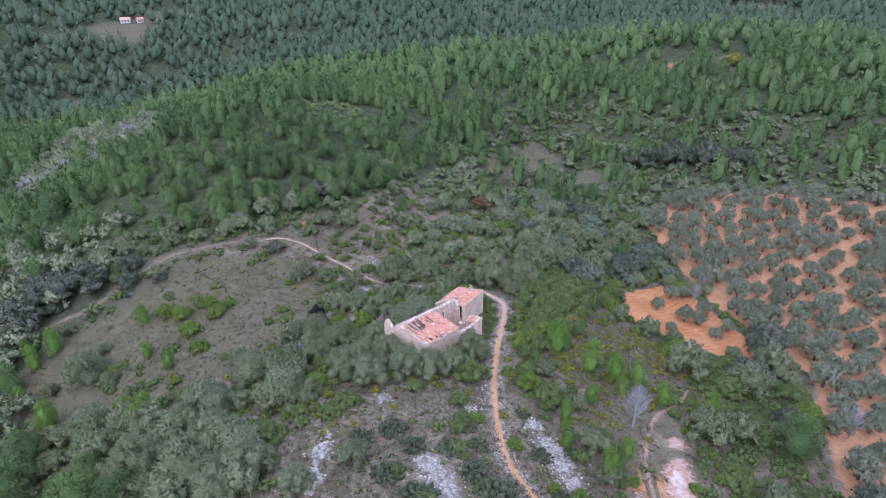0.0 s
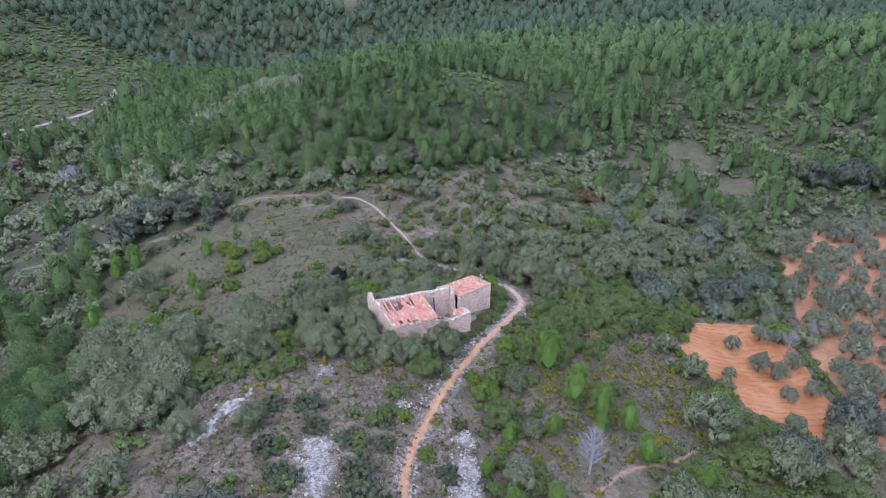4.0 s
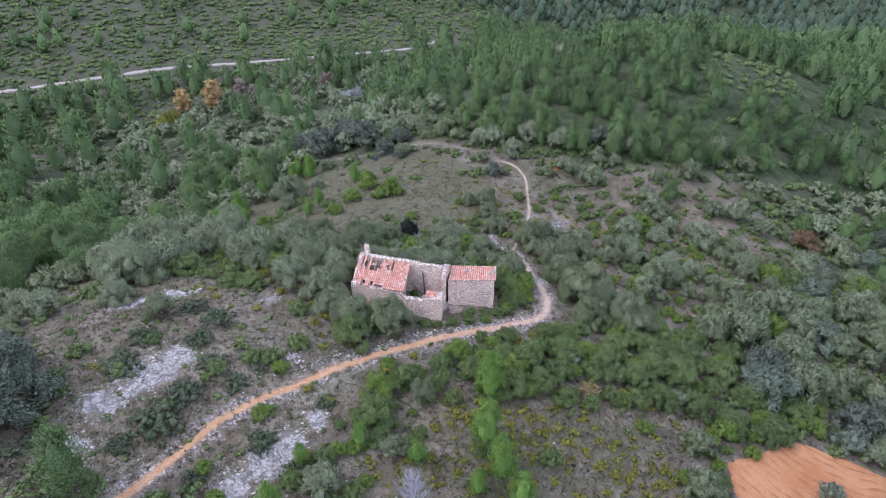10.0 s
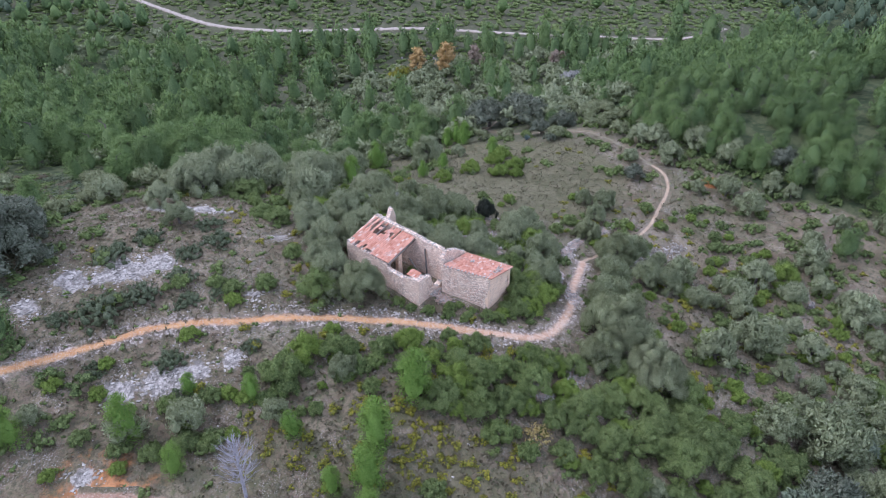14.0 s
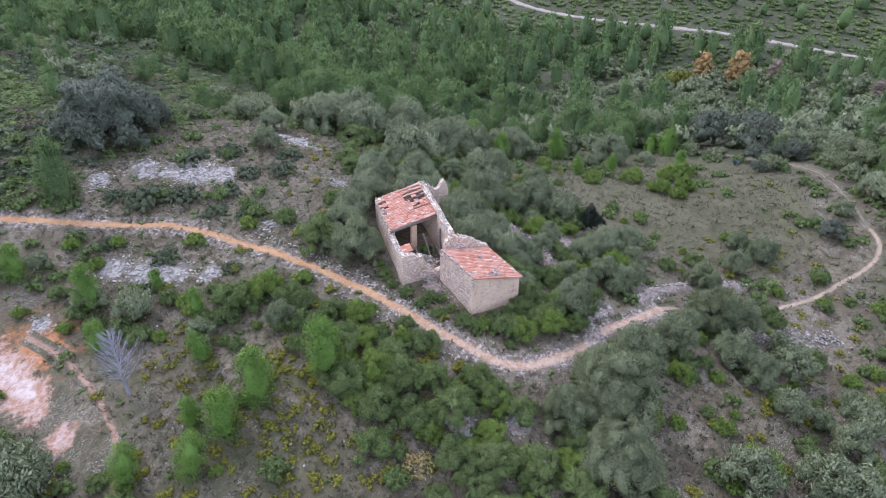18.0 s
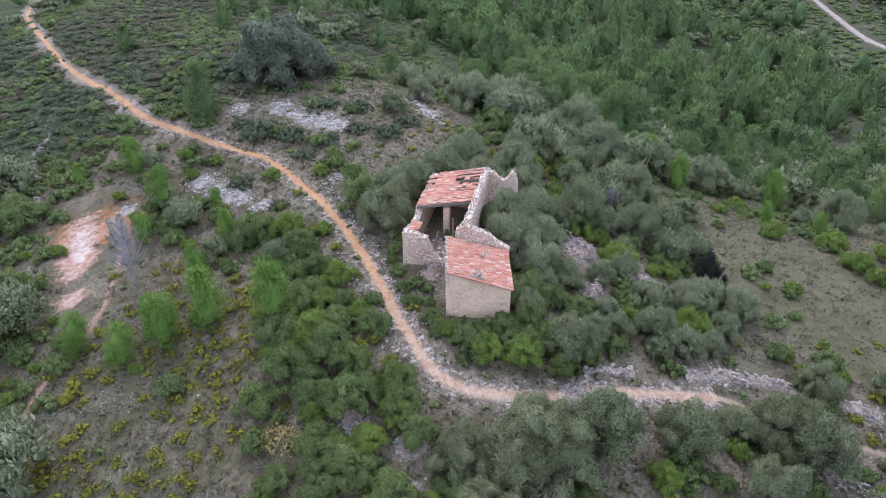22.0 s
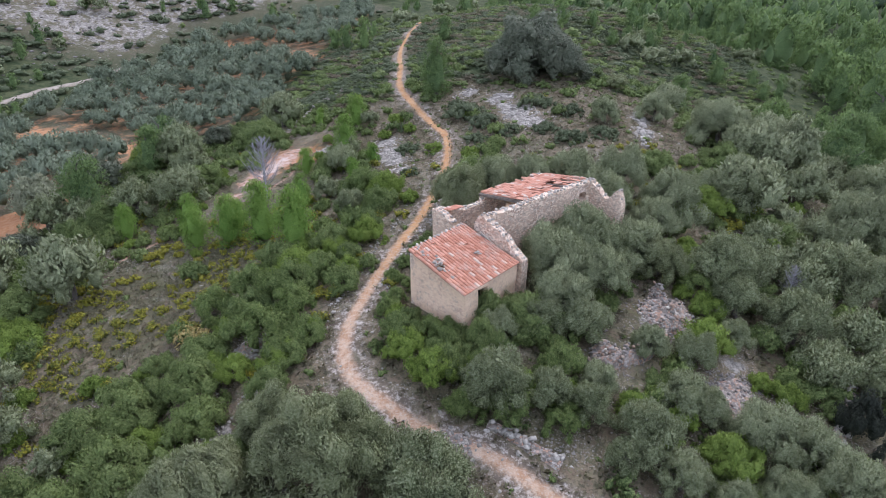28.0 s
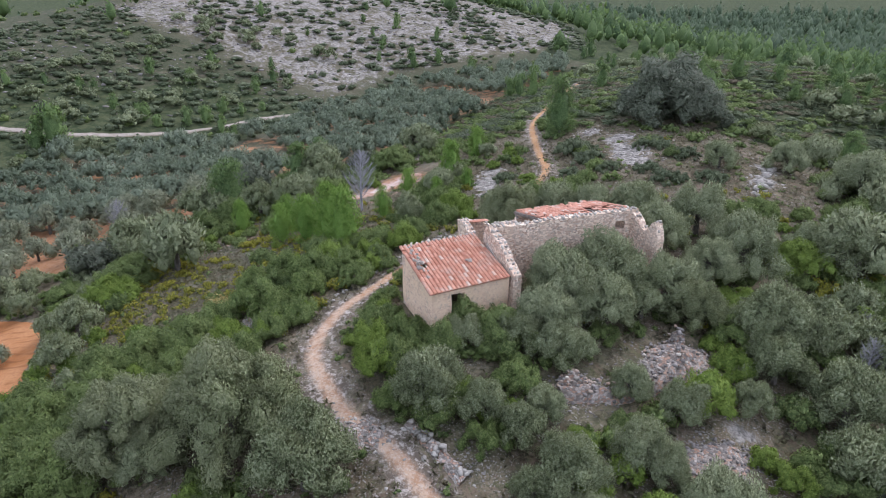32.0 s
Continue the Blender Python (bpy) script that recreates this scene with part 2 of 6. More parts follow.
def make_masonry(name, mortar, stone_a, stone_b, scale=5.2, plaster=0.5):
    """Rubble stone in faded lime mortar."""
    tr = Tree(name)
    p = world_place(tr)
    warp = tr.t.nodes.new("ShaderNodeMixRGB")
    warp.blend_type = "ADD"
    warp.inputs[0].default_value = 0.12
    tr.t.links.new(p, warp.inputs[1])
    wn = tr.t.nodes.new("ShaderNodeTexNoise")
    wn.inputs["Scale"].default_value = 3.0
    tr.t.links.new(p, wn.inputs["Vector"])
    tr.t.links.new(wn.outputs["Color"], warp.inputs[2])
    squash = tr.t.nodes.new("ShaderNodeMapping")
    squash.inputs["Scale"].default_value = (1, 1, 1.6)
    tr.t.links.new(warp.outputs[0], squash.inputs[0])
    q = squash.outputs[0]
    gap = tr.cells(scale, "DISTANCE_TO_EDGE", "Distance", q)
    tone = tr.cells(scale, "F1", "Color", q)
    bw = tr.t.nodes.new("ShaderNodeSeparateColor")
    tr.t.links.new(tone, bw.inputs[0])
    c = tr.mix(tr.step(bw.outputs[0], 0.2, 0.8), stone_a, stone_b)
    c = tr.mix(tr.math("MULTIPLY", tr.step(tr.noise(1.1, 5, 0.7, p), 0.53, 0.66), 0.4), c, (0.92, 0.86, 0.78))
    c = tr.mix(tr.math("MULTIPLY", tr.step(bw.outputs[1], 0.66, 0.76), 0.7), c, (0.48, 0.28, 0.19))
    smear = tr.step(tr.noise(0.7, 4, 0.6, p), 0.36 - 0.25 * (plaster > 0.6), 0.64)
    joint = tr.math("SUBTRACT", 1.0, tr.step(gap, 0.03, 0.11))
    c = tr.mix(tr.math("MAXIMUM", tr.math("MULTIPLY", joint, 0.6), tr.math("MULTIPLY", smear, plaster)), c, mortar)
    c = tr.mix(tr.math("MULTIPLY", tr.step(tr.noise(2.4, 7, 0.78, p), 0.52, 0.68), 0.45), c, (0.24, 0.20, 0.17))
    tr.bump(tr.math("ADD", tr.step(gap, 0.0, 0.1), tr.math("MULTIPLY", tr.noise(9, 3, 0.6, p), 0.5)), 0.8, 0.06)
    return tr.finish(c, 0.92, 0.15)


def make_stone(name, a, b, stain):
    tr = Tree(name)
    p = world_place(tr)
    c = tr.mix(tr.math("FRACT", tr.math("ADD", chance(tr), island(tr))), a, b)
    c = tr.mix(tr.math("MULTIPLY", tr.step(tr.noise(5, 5, 0.7, p), 0.48, 0.7), 0.7), c, stain)
    tr.bump(tr.noise(8, 4, 0.6, p), 0.6, 0.06)
    return tr.finish(c, 0.92, 0.15)


def make_tile():
    tr = Tree("terracotta_roof_tile")
    p = world_place(tr)
    r = chance(tr)
    c = tr.mix(r, (0.44, 0.195, 0.13), (0.62, 0.33, 0.24))
    c = tr.mix(tr.step(r, 0.93, 0.96), c, (0.60, 0.47, 0.39))
    c = tr.mix(tr.math("MULTIPLY", tr.step(tr.noise(1.3, 5, 0.7, p), 0.5, 0.7), 0.65), c, (0.55, 0.47, 0.40))
    c = tr.mix(tr.math("MULTIPLY", tr.step(tr.noise(6, 4, 0.7, p), 0.52, 0.7), 0.5), c, (0.20, 0.11, 0.08))
    tr.bump(tr.noise(12, 3, 0.6, p), 0.4, 0.02)
    return tr.finish(c, 0.9, 0.15)


M_GROUND = make_ground()
M_TRAIL = make_path("trail_earth", (0.50, 0.288, 0.132), (0.41, 0.208, 0.088), 0.16, 1.25, (0.45, 0.405, 0.36), ((0.40, 0.25, 0.16), (0.50, 0.365, 0.265)))
M_NARROW = make_path("narrow_trail_earth", (0.42, 0.32, 0.22), (0.30, 0.22, 0.145), 0.2, 0.2)
M_GULLY = make_path("red_gully_earth", (0.38, 0.245, 0.175), (0.27, 0.16, 0.105), 0.22, 0.0)
M_TRACK = make_path("grassy_track_earth", (0.20, 0.18, 0.12), (0.14, 0.135, 0.085), 0.15, 0.0)
M_ROAD = make_path("gravel_road_surface", (0.38, 0.34, 0.30), (0.29, 0.255, 0.215), 0.55)
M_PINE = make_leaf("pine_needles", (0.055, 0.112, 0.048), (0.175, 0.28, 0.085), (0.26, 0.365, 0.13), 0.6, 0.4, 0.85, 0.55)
# distance haze put into the colour: duller, greyer needles for the far wood
M_HAZE_PINE = make_leaf("haze_greyed_pine_needles", (0.085, 0.135, 0.078), (0.13, 0.19, 0.10), (0.175, 0.235, 0.14), 0.4, 0.36, 0.45)
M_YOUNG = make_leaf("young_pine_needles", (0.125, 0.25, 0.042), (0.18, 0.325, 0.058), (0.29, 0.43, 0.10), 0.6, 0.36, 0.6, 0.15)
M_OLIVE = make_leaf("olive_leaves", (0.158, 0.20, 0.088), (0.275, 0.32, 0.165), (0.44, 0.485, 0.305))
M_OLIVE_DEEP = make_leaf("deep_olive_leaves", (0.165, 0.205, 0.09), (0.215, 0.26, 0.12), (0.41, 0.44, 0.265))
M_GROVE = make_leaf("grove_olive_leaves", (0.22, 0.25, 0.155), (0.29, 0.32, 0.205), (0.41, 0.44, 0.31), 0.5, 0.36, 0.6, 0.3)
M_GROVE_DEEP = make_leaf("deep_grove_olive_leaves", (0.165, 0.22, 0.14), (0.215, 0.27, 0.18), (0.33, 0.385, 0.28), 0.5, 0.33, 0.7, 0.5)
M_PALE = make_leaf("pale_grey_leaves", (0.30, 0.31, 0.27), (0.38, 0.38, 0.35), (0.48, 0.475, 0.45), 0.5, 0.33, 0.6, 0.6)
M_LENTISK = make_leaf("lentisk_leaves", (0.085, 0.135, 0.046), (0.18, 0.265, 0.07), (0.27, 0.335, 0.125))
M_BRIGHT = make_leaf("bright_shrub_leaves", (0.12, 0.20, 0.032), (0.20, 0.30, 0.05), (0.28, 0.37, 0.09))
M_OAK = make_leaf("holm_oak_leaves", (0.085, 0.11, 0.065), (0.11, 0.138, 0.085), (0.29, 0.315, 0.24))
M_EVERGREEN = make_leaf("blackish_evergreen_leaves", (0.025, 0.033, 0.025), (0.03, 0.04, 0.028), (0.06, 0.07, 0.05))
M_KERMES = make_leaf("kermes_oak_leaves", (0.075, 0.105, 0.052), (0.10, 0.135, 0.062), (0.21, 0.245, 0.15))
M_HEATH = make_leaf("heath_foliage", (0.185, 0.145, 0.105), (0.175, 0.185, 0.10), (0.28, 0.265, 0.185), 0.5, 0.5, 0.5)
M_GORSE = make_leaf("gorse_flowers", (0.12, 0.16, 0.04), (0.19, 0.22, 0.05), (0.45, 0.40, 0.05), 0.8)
M_AUTUMN = make_leaf("autumn_leaves", (0.56, 0.34, 0.11), (0.60, 0.42, 0.17), (0.66, 0.52, 0.28))
M_BROWN = make_leaf("withered_leaves", (0.20, 0.125, 0.06), (0.24, 0.16, 0.08), (0.30, 0.22, 0.13))
M_FADED = make_leaf("faded_poplar_leaves", (0.32, 0.24, 0.18), (0.38, 0.30, 0.23), (0.46, 0.38, 0.31))
M_YELLOW = make_leaf("yellowing_leaves", (0.36, 0.28, 0.09), (0.44, 0.36, 0.13), (0.56, 0.48, 0.24))
M_GRASS = make_leaf("dry_grass", (0.12, 0.125, 0.07), (0.19, 0.18, 0.115), (0.27, 0.25, 0.18))
M_BARK = make_bark("grey_bark", (0.09, 0.08, 0.07), (0.2, 0.18, 0.16))
M_DEAD = make_bark("bleached_dead_wood", (0.25, 0.24, 0.26), (0.42, 0.41, 0.44))
M_BEAM = make_bark("weathered_roof_timber", (0.12, 0.10, 0.085), (0.24, 0.21, 0.18))
M_WALL = make_masonry("rubble_masonry", (0.92, 0.71, 0.54), (0.46, 0.36, 0.29), (0.95, 0.81, 0.68), 6.5)
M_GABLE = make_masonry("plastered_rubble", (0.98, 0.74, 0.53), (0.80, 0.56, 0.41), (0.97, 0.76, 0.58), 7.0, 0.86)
M_PLASTER = make_masonry("flaking_lime_plaster", (0.75, 0.69, 0.6), (0.6, 0.55, 0.48), (0.68, 0.62, 0.54), 2.0)
M_STONE = make_stone("limestone", (0.25, 0.235, 0.21), (0.48, 0.45, 0.405), (0.12, 0.112, 0.10))
M_SCREE = make_stone("darker_hillside_stone", (0.17, 0.155, 0.145), (0.34, 0.315, 0.295), (0.10, 0.095, 0.088))
M_TUMBLE = make_masonry("tumbled_rubble", (0.21, 0.185, 0.16), (0.23, 0.20, 0.175), (0.46, 0.405, 0.36), 7.0, 0.15)
M_COPE = make_stone("wall_top_stone", (0.34, 0.31, 0.275), (0.6, 0.55, 0.48), (0.16, 0.15, 0.135))
M_RED = make_stone("reddish_rubble", (0.36, 0.26, 0.20), (0.45, 0.38, 0.32), (0.22, 0.14, 0.10))
M_TILE = make_tile()
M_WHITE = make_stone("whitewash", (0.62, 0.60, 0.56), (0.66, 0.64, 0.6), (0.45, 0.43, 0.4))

# ---- the lie of the land: a spur with the ruin on it, valleys on three sides ----
# hills and hollows: x, y, radius, height
NEAR_HILLS = [
    (40, 38, 16, 0.9), (-14, 47, 16, 6.1), (4, 74, 16, 4.9), (-50, 29, 16, 3.9), (49, 20, 16, -3.8), (40, 110, 16, -1.9),
    (4, 20, 16, 6.0), (-41, 47, 16, 1.8), (-14, 110, 16, -2.3), (4, 92, 16, 2.3), (-50, 83, 16, -3.2), (-32, 20, 16, -3.1),
    (98, 120, 32, -4.2), (-94, 40, 32, -5.2), (82, -40, 32, -7.1), (-30, -24, 32, 4.5), (-110, 136, 32, -2.4), (34, 168, 32, -7.7),
    (82, 8, 32, -1.5), (-62, 120, 32, 6.6), (2, -24, 32, 5.8), (82, 72, 32, -7.7), (-46, 168, 32, 12.0),
]
FAR_HILLS = [
    (34, 152, 32, 2.2), (50, -24, 32, -5.4), (-78, -24, 32, 0.5), (-160, 15, 70, -15.5), (120, -125, 70, 12.1), (190, -55, 70, 11.3),
    (-195, 295, 70, -13.6), (15, 260, 70, -4.7), (120, 295, 70, 11.0), (-160, 295, 70, -14.4), (120, -160, 70, 11.0), (-90, 225, 70, 11.2),
    (-230, -20, 70, -10.2), (155, 225, 70, 9.3), (-160, 155, 70, -13.5), (190, -90, 70, 10.5), (-20, -160, 70, 4.1), (190, 50, 70, 9.7),
    (-230, 295, 70, -2.2), (-125, -125, 70, 2.9), (15, 15, 70, 9.6), (-400, 160, 140, 31.0), (-50, 440, 140, -5.9),
]
FOLDS = [
    (-240, 140, 45, -7.4), (-165, 85, 35, -3.0), (5, 162, 22, -4.0), (28, 188, 25, -2.0), (60, 262, 45, 1.5), (12, 280, 35, 1.5),
    (-30, 190, 28, 3.0), (-9, 140, 18, 2.0), (72, -55, 30, 3.0), (92, 8, 28, -4.3), (-40, 84, 14, 3.1), (0, -10, 25, 2.4),
    (90, 250, 25, -3.7), (57, -5, 22, 1.9), (-60, 48, 18, -1.5), (36, 62, 12, 0.9), (-56, 148, 20, -1.5), (12, 13, 12, -1.8),
]


def smooth(x):
    x = np.clip(x, 0, 1)
    return x * x * (3 - 2 * x)


def land(x, y):
    """Height of the ground, for numbers or arrays."""
    x, y = np.asarray(x, float), np.asarray(y, float)
    z = -13 + 50 * smooth((np.hypot(x, y - 75) - 420) / 600)
    for cx, cy, r, h in NEAR_HILLS + FAR_HILLS + FOLDS:
        z = z + h * np.exp(-((x - cx) ** 2 + (y - cy) ** 2) / (2 * r * r))
    return z + 0.10 * np.sin(x * 0.9 + 1.3 * np.sin(y * 0.31)) * np.sin(y * 0.8 + np.sin(x * 0.27))


def inside(x, y, outline):
    """Which points lie in a closed outline."""
    x, y = np.asarray(x, float), np.asarray(y, float)
    hit = np.zeros(x.shape, bool)
    for (x0, y0), (x1, y1) in zip(outline, outline[1:] + outline[:1]):
        if y0 != y1:
            hit ^= ((y0 > y) != (y1 > y)) & (x < (x1 - x0) * (y - y0) / (y1 - y0) + x0)
    return hit


def line_distance(x, y, line):
    x, y = np.asarray(x, float), np.asarray(y, float)
    best = np.full(x.shape, 1e9)
    for (x0, y0), (x1, y1) in zip(line, line[1:]):
        dx, dy = x1 - x0, y1 - y0
        k = np.clip(((x - x0) * dx + (y - y0) * dy) / max(dx * dx + dy * dy, 1e-6), 0, 1)
        best = np.minimum(best, np.hypot(x - x0 - k * dx, y - y0 - k * dy))
    return best


def soft(x, y, outline, width):
    """One inside an outline, fading to nought over a width."""
    d = line_distance(x, y, outline + outline[:1]) * np.where(inside(x, y, outline), 1, -1)
    return smooth(0.5 + d / width)


# lines and outlines of the plan
TRAIL_S = [(13, -80), (15, -64), (18, -47), (19.6, -30), (18.9, 3), (16, 22), (14.5, 31), (10.6, 40.5), (6.9, 48.5), (6.1, 56), (6.3, 63), (7.2, 69.5), (8.5, 76), (9.2, 80.5)]
TRAIL_N = [(9.2, 80.5), (9.0, 83), (7.4, 85.4), (4, 87.6), (0.2, 89), (-4, 91), (-7.4, 92.6)]
TRAIL_NW = [(-7.4, 92.6), (-11.5, 96.8), (-15.2, 101.5), (-18.9, 105.5), (-23.5, 109), (-27.5, 111.8), (-31, 112.8), (-34.5, 112)]
TRACK_W = [(-96, 86), (-84, 88), (-76, 90), (-70.8, 91.8), (-63.1, 95.1), (-58.5, 99.1), (-51.8, 106.5), (-41.8, 110), (-34.5, 112)]
TRACK_SPUR = [(-71, 91.6), (-76, 95), (-84, 98), (-95, 102)]
GULLY = [(21.8, 46), (22.5, 52), (24.5, 57.5), (26.7, 61), (29.1, 63), (31.6, 65.7), (33.6, 68.8)]
ROAD_W = [(-275, -60), (-241, -17), (-223, 7), (-212, 35), (-207, 62), (-203, 91), (-195, 118), (-186, 145), (-176, 174), (-179, 190), (-191, 207)]
ROAD_E = [(150, 66), (125, 48), (110, 38), (101.8, 31), (96, 24), (92.3, 18), (89.5, 10), (87.6, 0.6), (83, -9), (80, -22)]
FIELD = [(30.5, 89), (32, 99.5), (36, 103), (42, 106.5), (46.8, 104), (49.5, 92), (54, 83), (47.5, 80.5), (40, 80.8), (34, 86)]
GROVE_E = [(47, 141), (57.5, 152.6), (72, 154), (92, 147), (125, 132), (130, 95), (100, 70), (72, 60), (52, 48), (44, 50), (50, 66), (56, 78), (55, 84), (49.8, 95), (47.8, 113)]
GROVE_S = [(95, 56), (95, 40), (80, 22), (79, -8), (69, -41), (46, -62), (36, -71), (38, -10), (35, 20), (46, 29), (52, 45), (56, 54), (74, 66)]
LANE_W = [(76, 20.4), (64, 22.5), (50.6, 29.9), (44, 31.7), (37.4, 32.7)]
LANE_S = [(66, -34), (53, -27.7), (37.5, -9.4)]
CLEARING = [(-70, 80), (-67.5, 85.3), (-57.5, 94), (-47.8, 104.5), (-34, 108), (-22, 103.8), (-18.1, 92), (-21.5, 82), (-28.7, 73.4), (-31.8, 65.8), (-39.7, 63.9), (-59, 70)]
HEATH_SLOPE = [(20.3, 48.8), (17.6, 57.3), (14.8, 66.9), (16.2, 72.2), (18.4, 75.7), (21.2, 79.9), (23.3, 84.9), (31.3, 81.6), (33.7, 73.4), (32.8, 69.7), (28.9, 65), (26.5, 61.8), (24, 55)]
LOWER_MEADOW = [(17, 66), (19, 74), (23, 83.5), (24.5, 88), (29.6, 85), (31, 74), (27, 62), (17, 58)]
MAQUIS = [(9.8, 71), (10.6, 82.3), (11, 90), (14.7, 94.5), (16.5, 102.6), (22.7, 107), (31.4, 107.2), (34, 98.7), (29.8, 91), (23.3, 90.8), (22, 84), (18.2, 74), (15.5, 69)]
ROCK_HILL = [(175, 30), (170, -40), (140, -130), (60, -140), (40, -90), (57, -70), (78, -46), (86, -15), (97, 12), (112, 30)]
OLIVE_SLOPE = [(-120, 176), (-142, 240), (-130, 300), (-95, 300), (-70, 205), (-84, 168), (-115, 148)]
PINES_N = [(-140, 150), (-102, 132), (-77, 113), (-65, 113.4), (-50, 113), (-38, 117), (-31, 120.7), (-22, 124), (-12, 138), (-3.5, 157), (6, 181), (20, 225), (54, 229), (70, 205), (110, 190), (160, 170), (300, 150), (700, 300), (700, 900), (-700, 900), (-700, 260), (-215, 240), (-178, 205)]
PINES_SW = [(-19, 14), (-26, 30), (-34, 42), (-52, 52), (-80, 54), (-108, 53), (-127, 43), (-165, 28), (-200, 5), (-230, -40), (-260, -300), (-20, -300), (-8, -60)]
PINES_S = [(50, -75), (30, -68), (26, -30), (12, -20), (-8, -60), (-20, -300), (120, -400), (60, -140)]
POPLARS = [(-163, 84.5), (-162, 94)]

# ---- the ground sheet, finest round the spur ----


def axis(middle, half, step, far, growth):
    out, s = list(np.arange(0, half, step)), step
    while out[-1] < far:
        s *= growth
        out.append(out[-1] + s)
    out = np.array(out)
    return middle + np.concatenate([-out[:0:-1], out])


gx, gy = axis(2, 50, 0.78, 2600, 1.06), axis(74, 52, 0.78, 2600, 1.06)
GX, GY = np.meshgrid(gx, gy)
GZ = land(GX, GY)


def sheet(name, xs, ys, zs, masks):
    ny, nx = xs.shape
    mesh = bpy.data.meshes.new(name)
    mesh.vertices.add(nx * ny)
    mesh.vertices.foreach_set("co", np.stack([xs, ys, zs], -1).astype(np.float32).ravel())
    i = (np.arange(ny - 1)[:, None] * nx + np.arange(nx - 1)).ravel()
    quads = np.stack([i, i + 1, i + nx + 1, i + nx], -1).astype(np.int32)
    mesh.loops.add(quads.size)
    mesh.loops.foreach_set("vertex_index", quads.ravel())
    mesh.polygons.add(len(quads))
    mesh.polygons.foreach_set("loop_start", np.arange(0, quads.size, 4, dtype=np.int32))
    mesh.polygons.foreach_set("use_smooth", np.ones(len(quads), bool))
    for key, value in masks.items():
        layer = mesh.attributes.new(key, "FLOAT", "POINT")
        layer.data.foreach_set("value", value.astype(np.float32).ravel())
    mesh.update()
    mesh.validate()
    return mesh


def spot(x, y, cx, cy, r, stretch=1.0, turn=0.0):
    c, s = math.cos(turn), math.sin(turn)
    u, v = (x - cx) * c + (y - cy) * s, ((y - cy) * c - (x - cx) * s) * stretch
    return np.clip(1.2 - 0.85 * np.hypot(u, v) / r, 0, 1)


# clearings in the woods: x, y, radius
GLADES = [(27, 188.5, 8), (17, 182, 5), (40, 175, 5.5), (94, 233, 8), (110, 254, 9), (222, 472, 22), (-206, 426, 24), (-189, 318, 8), (91, 261, 5), (226, 488, 14), (-195, 482, 14), (-233, 315, 5)]
# bare limestone patches: x, y, radius
OUTCROPS = [(0.2, 43.6, 2.4), (-1.6, 47.0, 1.9), (1.6, 40, 1.8), (5.5, 37.6, 1.4), (12.4, 49.6, 1.8), (11.4, 52.6, 1.6), (10.3, 55.4, 1.1), (-0.2, 45.6, 1.8), (13.4, 47.2, 1.5), (12.2, 51.2, 1.5), (-12.6, 49, 1.5), (-12.8, 45, 1.3), (-7, 58, 1.1), (14.6, 88, 1.0), (15.2, 82.3, 0.9), (20.5, 46, 1.2), (3.2, 56.5, 0.9)]
# clear of bushes: rubble and the eroded scar
KEEP_CLEAR = [(-19.3, 83.0, 2.0), (-9.8, 77.2, 2.2), (-6.3, 81, 1.3), (-12.6, 82.2, 1.7), (-13.6, 79.4, 1.1), (23, 42, 2.2), (24.6, 47, 2.4), (26, 52, 2.4), (27.2, 56.5, 2.0), (21.0, 46.5, 1.8), (27.3, 60, 1.2), (26.4, 69, 1.0), (-9.8, 101.2, 1.5), (-11.8, 104.6, 1.5), (-14, 107.8, 1.5), (-9.2, 91, 1.2), (-12.6, 93, 1.2), (-17.6, 97.8, 1.4), (-3, 87.8, 1.0), (15, 81.6, 1.0), (13, 85.6, 1.0), (-5.4, 82, 1.0), (-9.9, 75.4, 1.0)]
soil = np.maximum(soft(GX, GY, FIELD, 1.2), soft(GX, GY, GROVE_E, 3) * 0.62)
soil = np.maximum(soil, soft(GX, GY, GROVE_S, 4) * 0.45)
for lane in (LANE_W, LANE_S):
    soil = np.maximum(soil, np.clip(1.1 - line_distance(GX, GY, lane) / 3.0, 0, 0.8))
soil = np.maximum(soil, np.clip(0.7 - line_distance(GX, GY, GULLY) / 2.0, 0, 0.45))
soil = np.maximum(soil, spot(GX, GY, -27.5, 118.3, 1.8))
soil = np.maximum(soil, spot(GX, GY, 23, 47.5, 8) * 0.58)
for ox, oy, orad in ((91, 261, 5), (226, 488, 14), (-195, 482, 16), (-233, 315, 5)):
    soil = np.maximum(soil, spot(GX, GY, ox, oy, orad, 2.0, 0.4) * 0.7)
rock = np.zeros_like(GX)
tan = np.maximum(soft(GX, GY, GROVE_E, 3), soft(GX, GY, GROVE_S, 4)) * (1 - soft(GX, GY, FIELD, 2))
for ox, oy, orad in OUTCROPS:
    rock = np.maximum(rock, spot(GX, GY, ox, oy, orad))
for ox, oy, orad in KEEP_CLEAR[1:5]:
    rock = np.maximum(rock, spot(GX, GY, ox, oy, orad) * 0.8)
rock = np.maximum(rock, soft(GX, GY, ROCK_HILL, 12) * 0.58 * smooth((-17 - GY) / 10))
rock = np.maximum(rock, smooth((-200 - GX) / 12) * 0.1)
rock = np.maximum(rock, spot(GX, GY, -2, 50, 17, 1.3, radians(90)) * 0.12)
chalk = np.maximum(spot(GX, GY, 25.0, 48.6, 7.5, 3.4, radians(73)), spot(GX, GY, 27.2, 56, 1.6))
grass = np.maximum(soft(GX, GY, CLEARING, 6) * 0.85, soft(GX, GY, LOWER_MEADOW, 5) * 0.5)
grass = np.maximum(grass, soft(GX, GY, HEATH_SLOPE, 3) * 0.48)
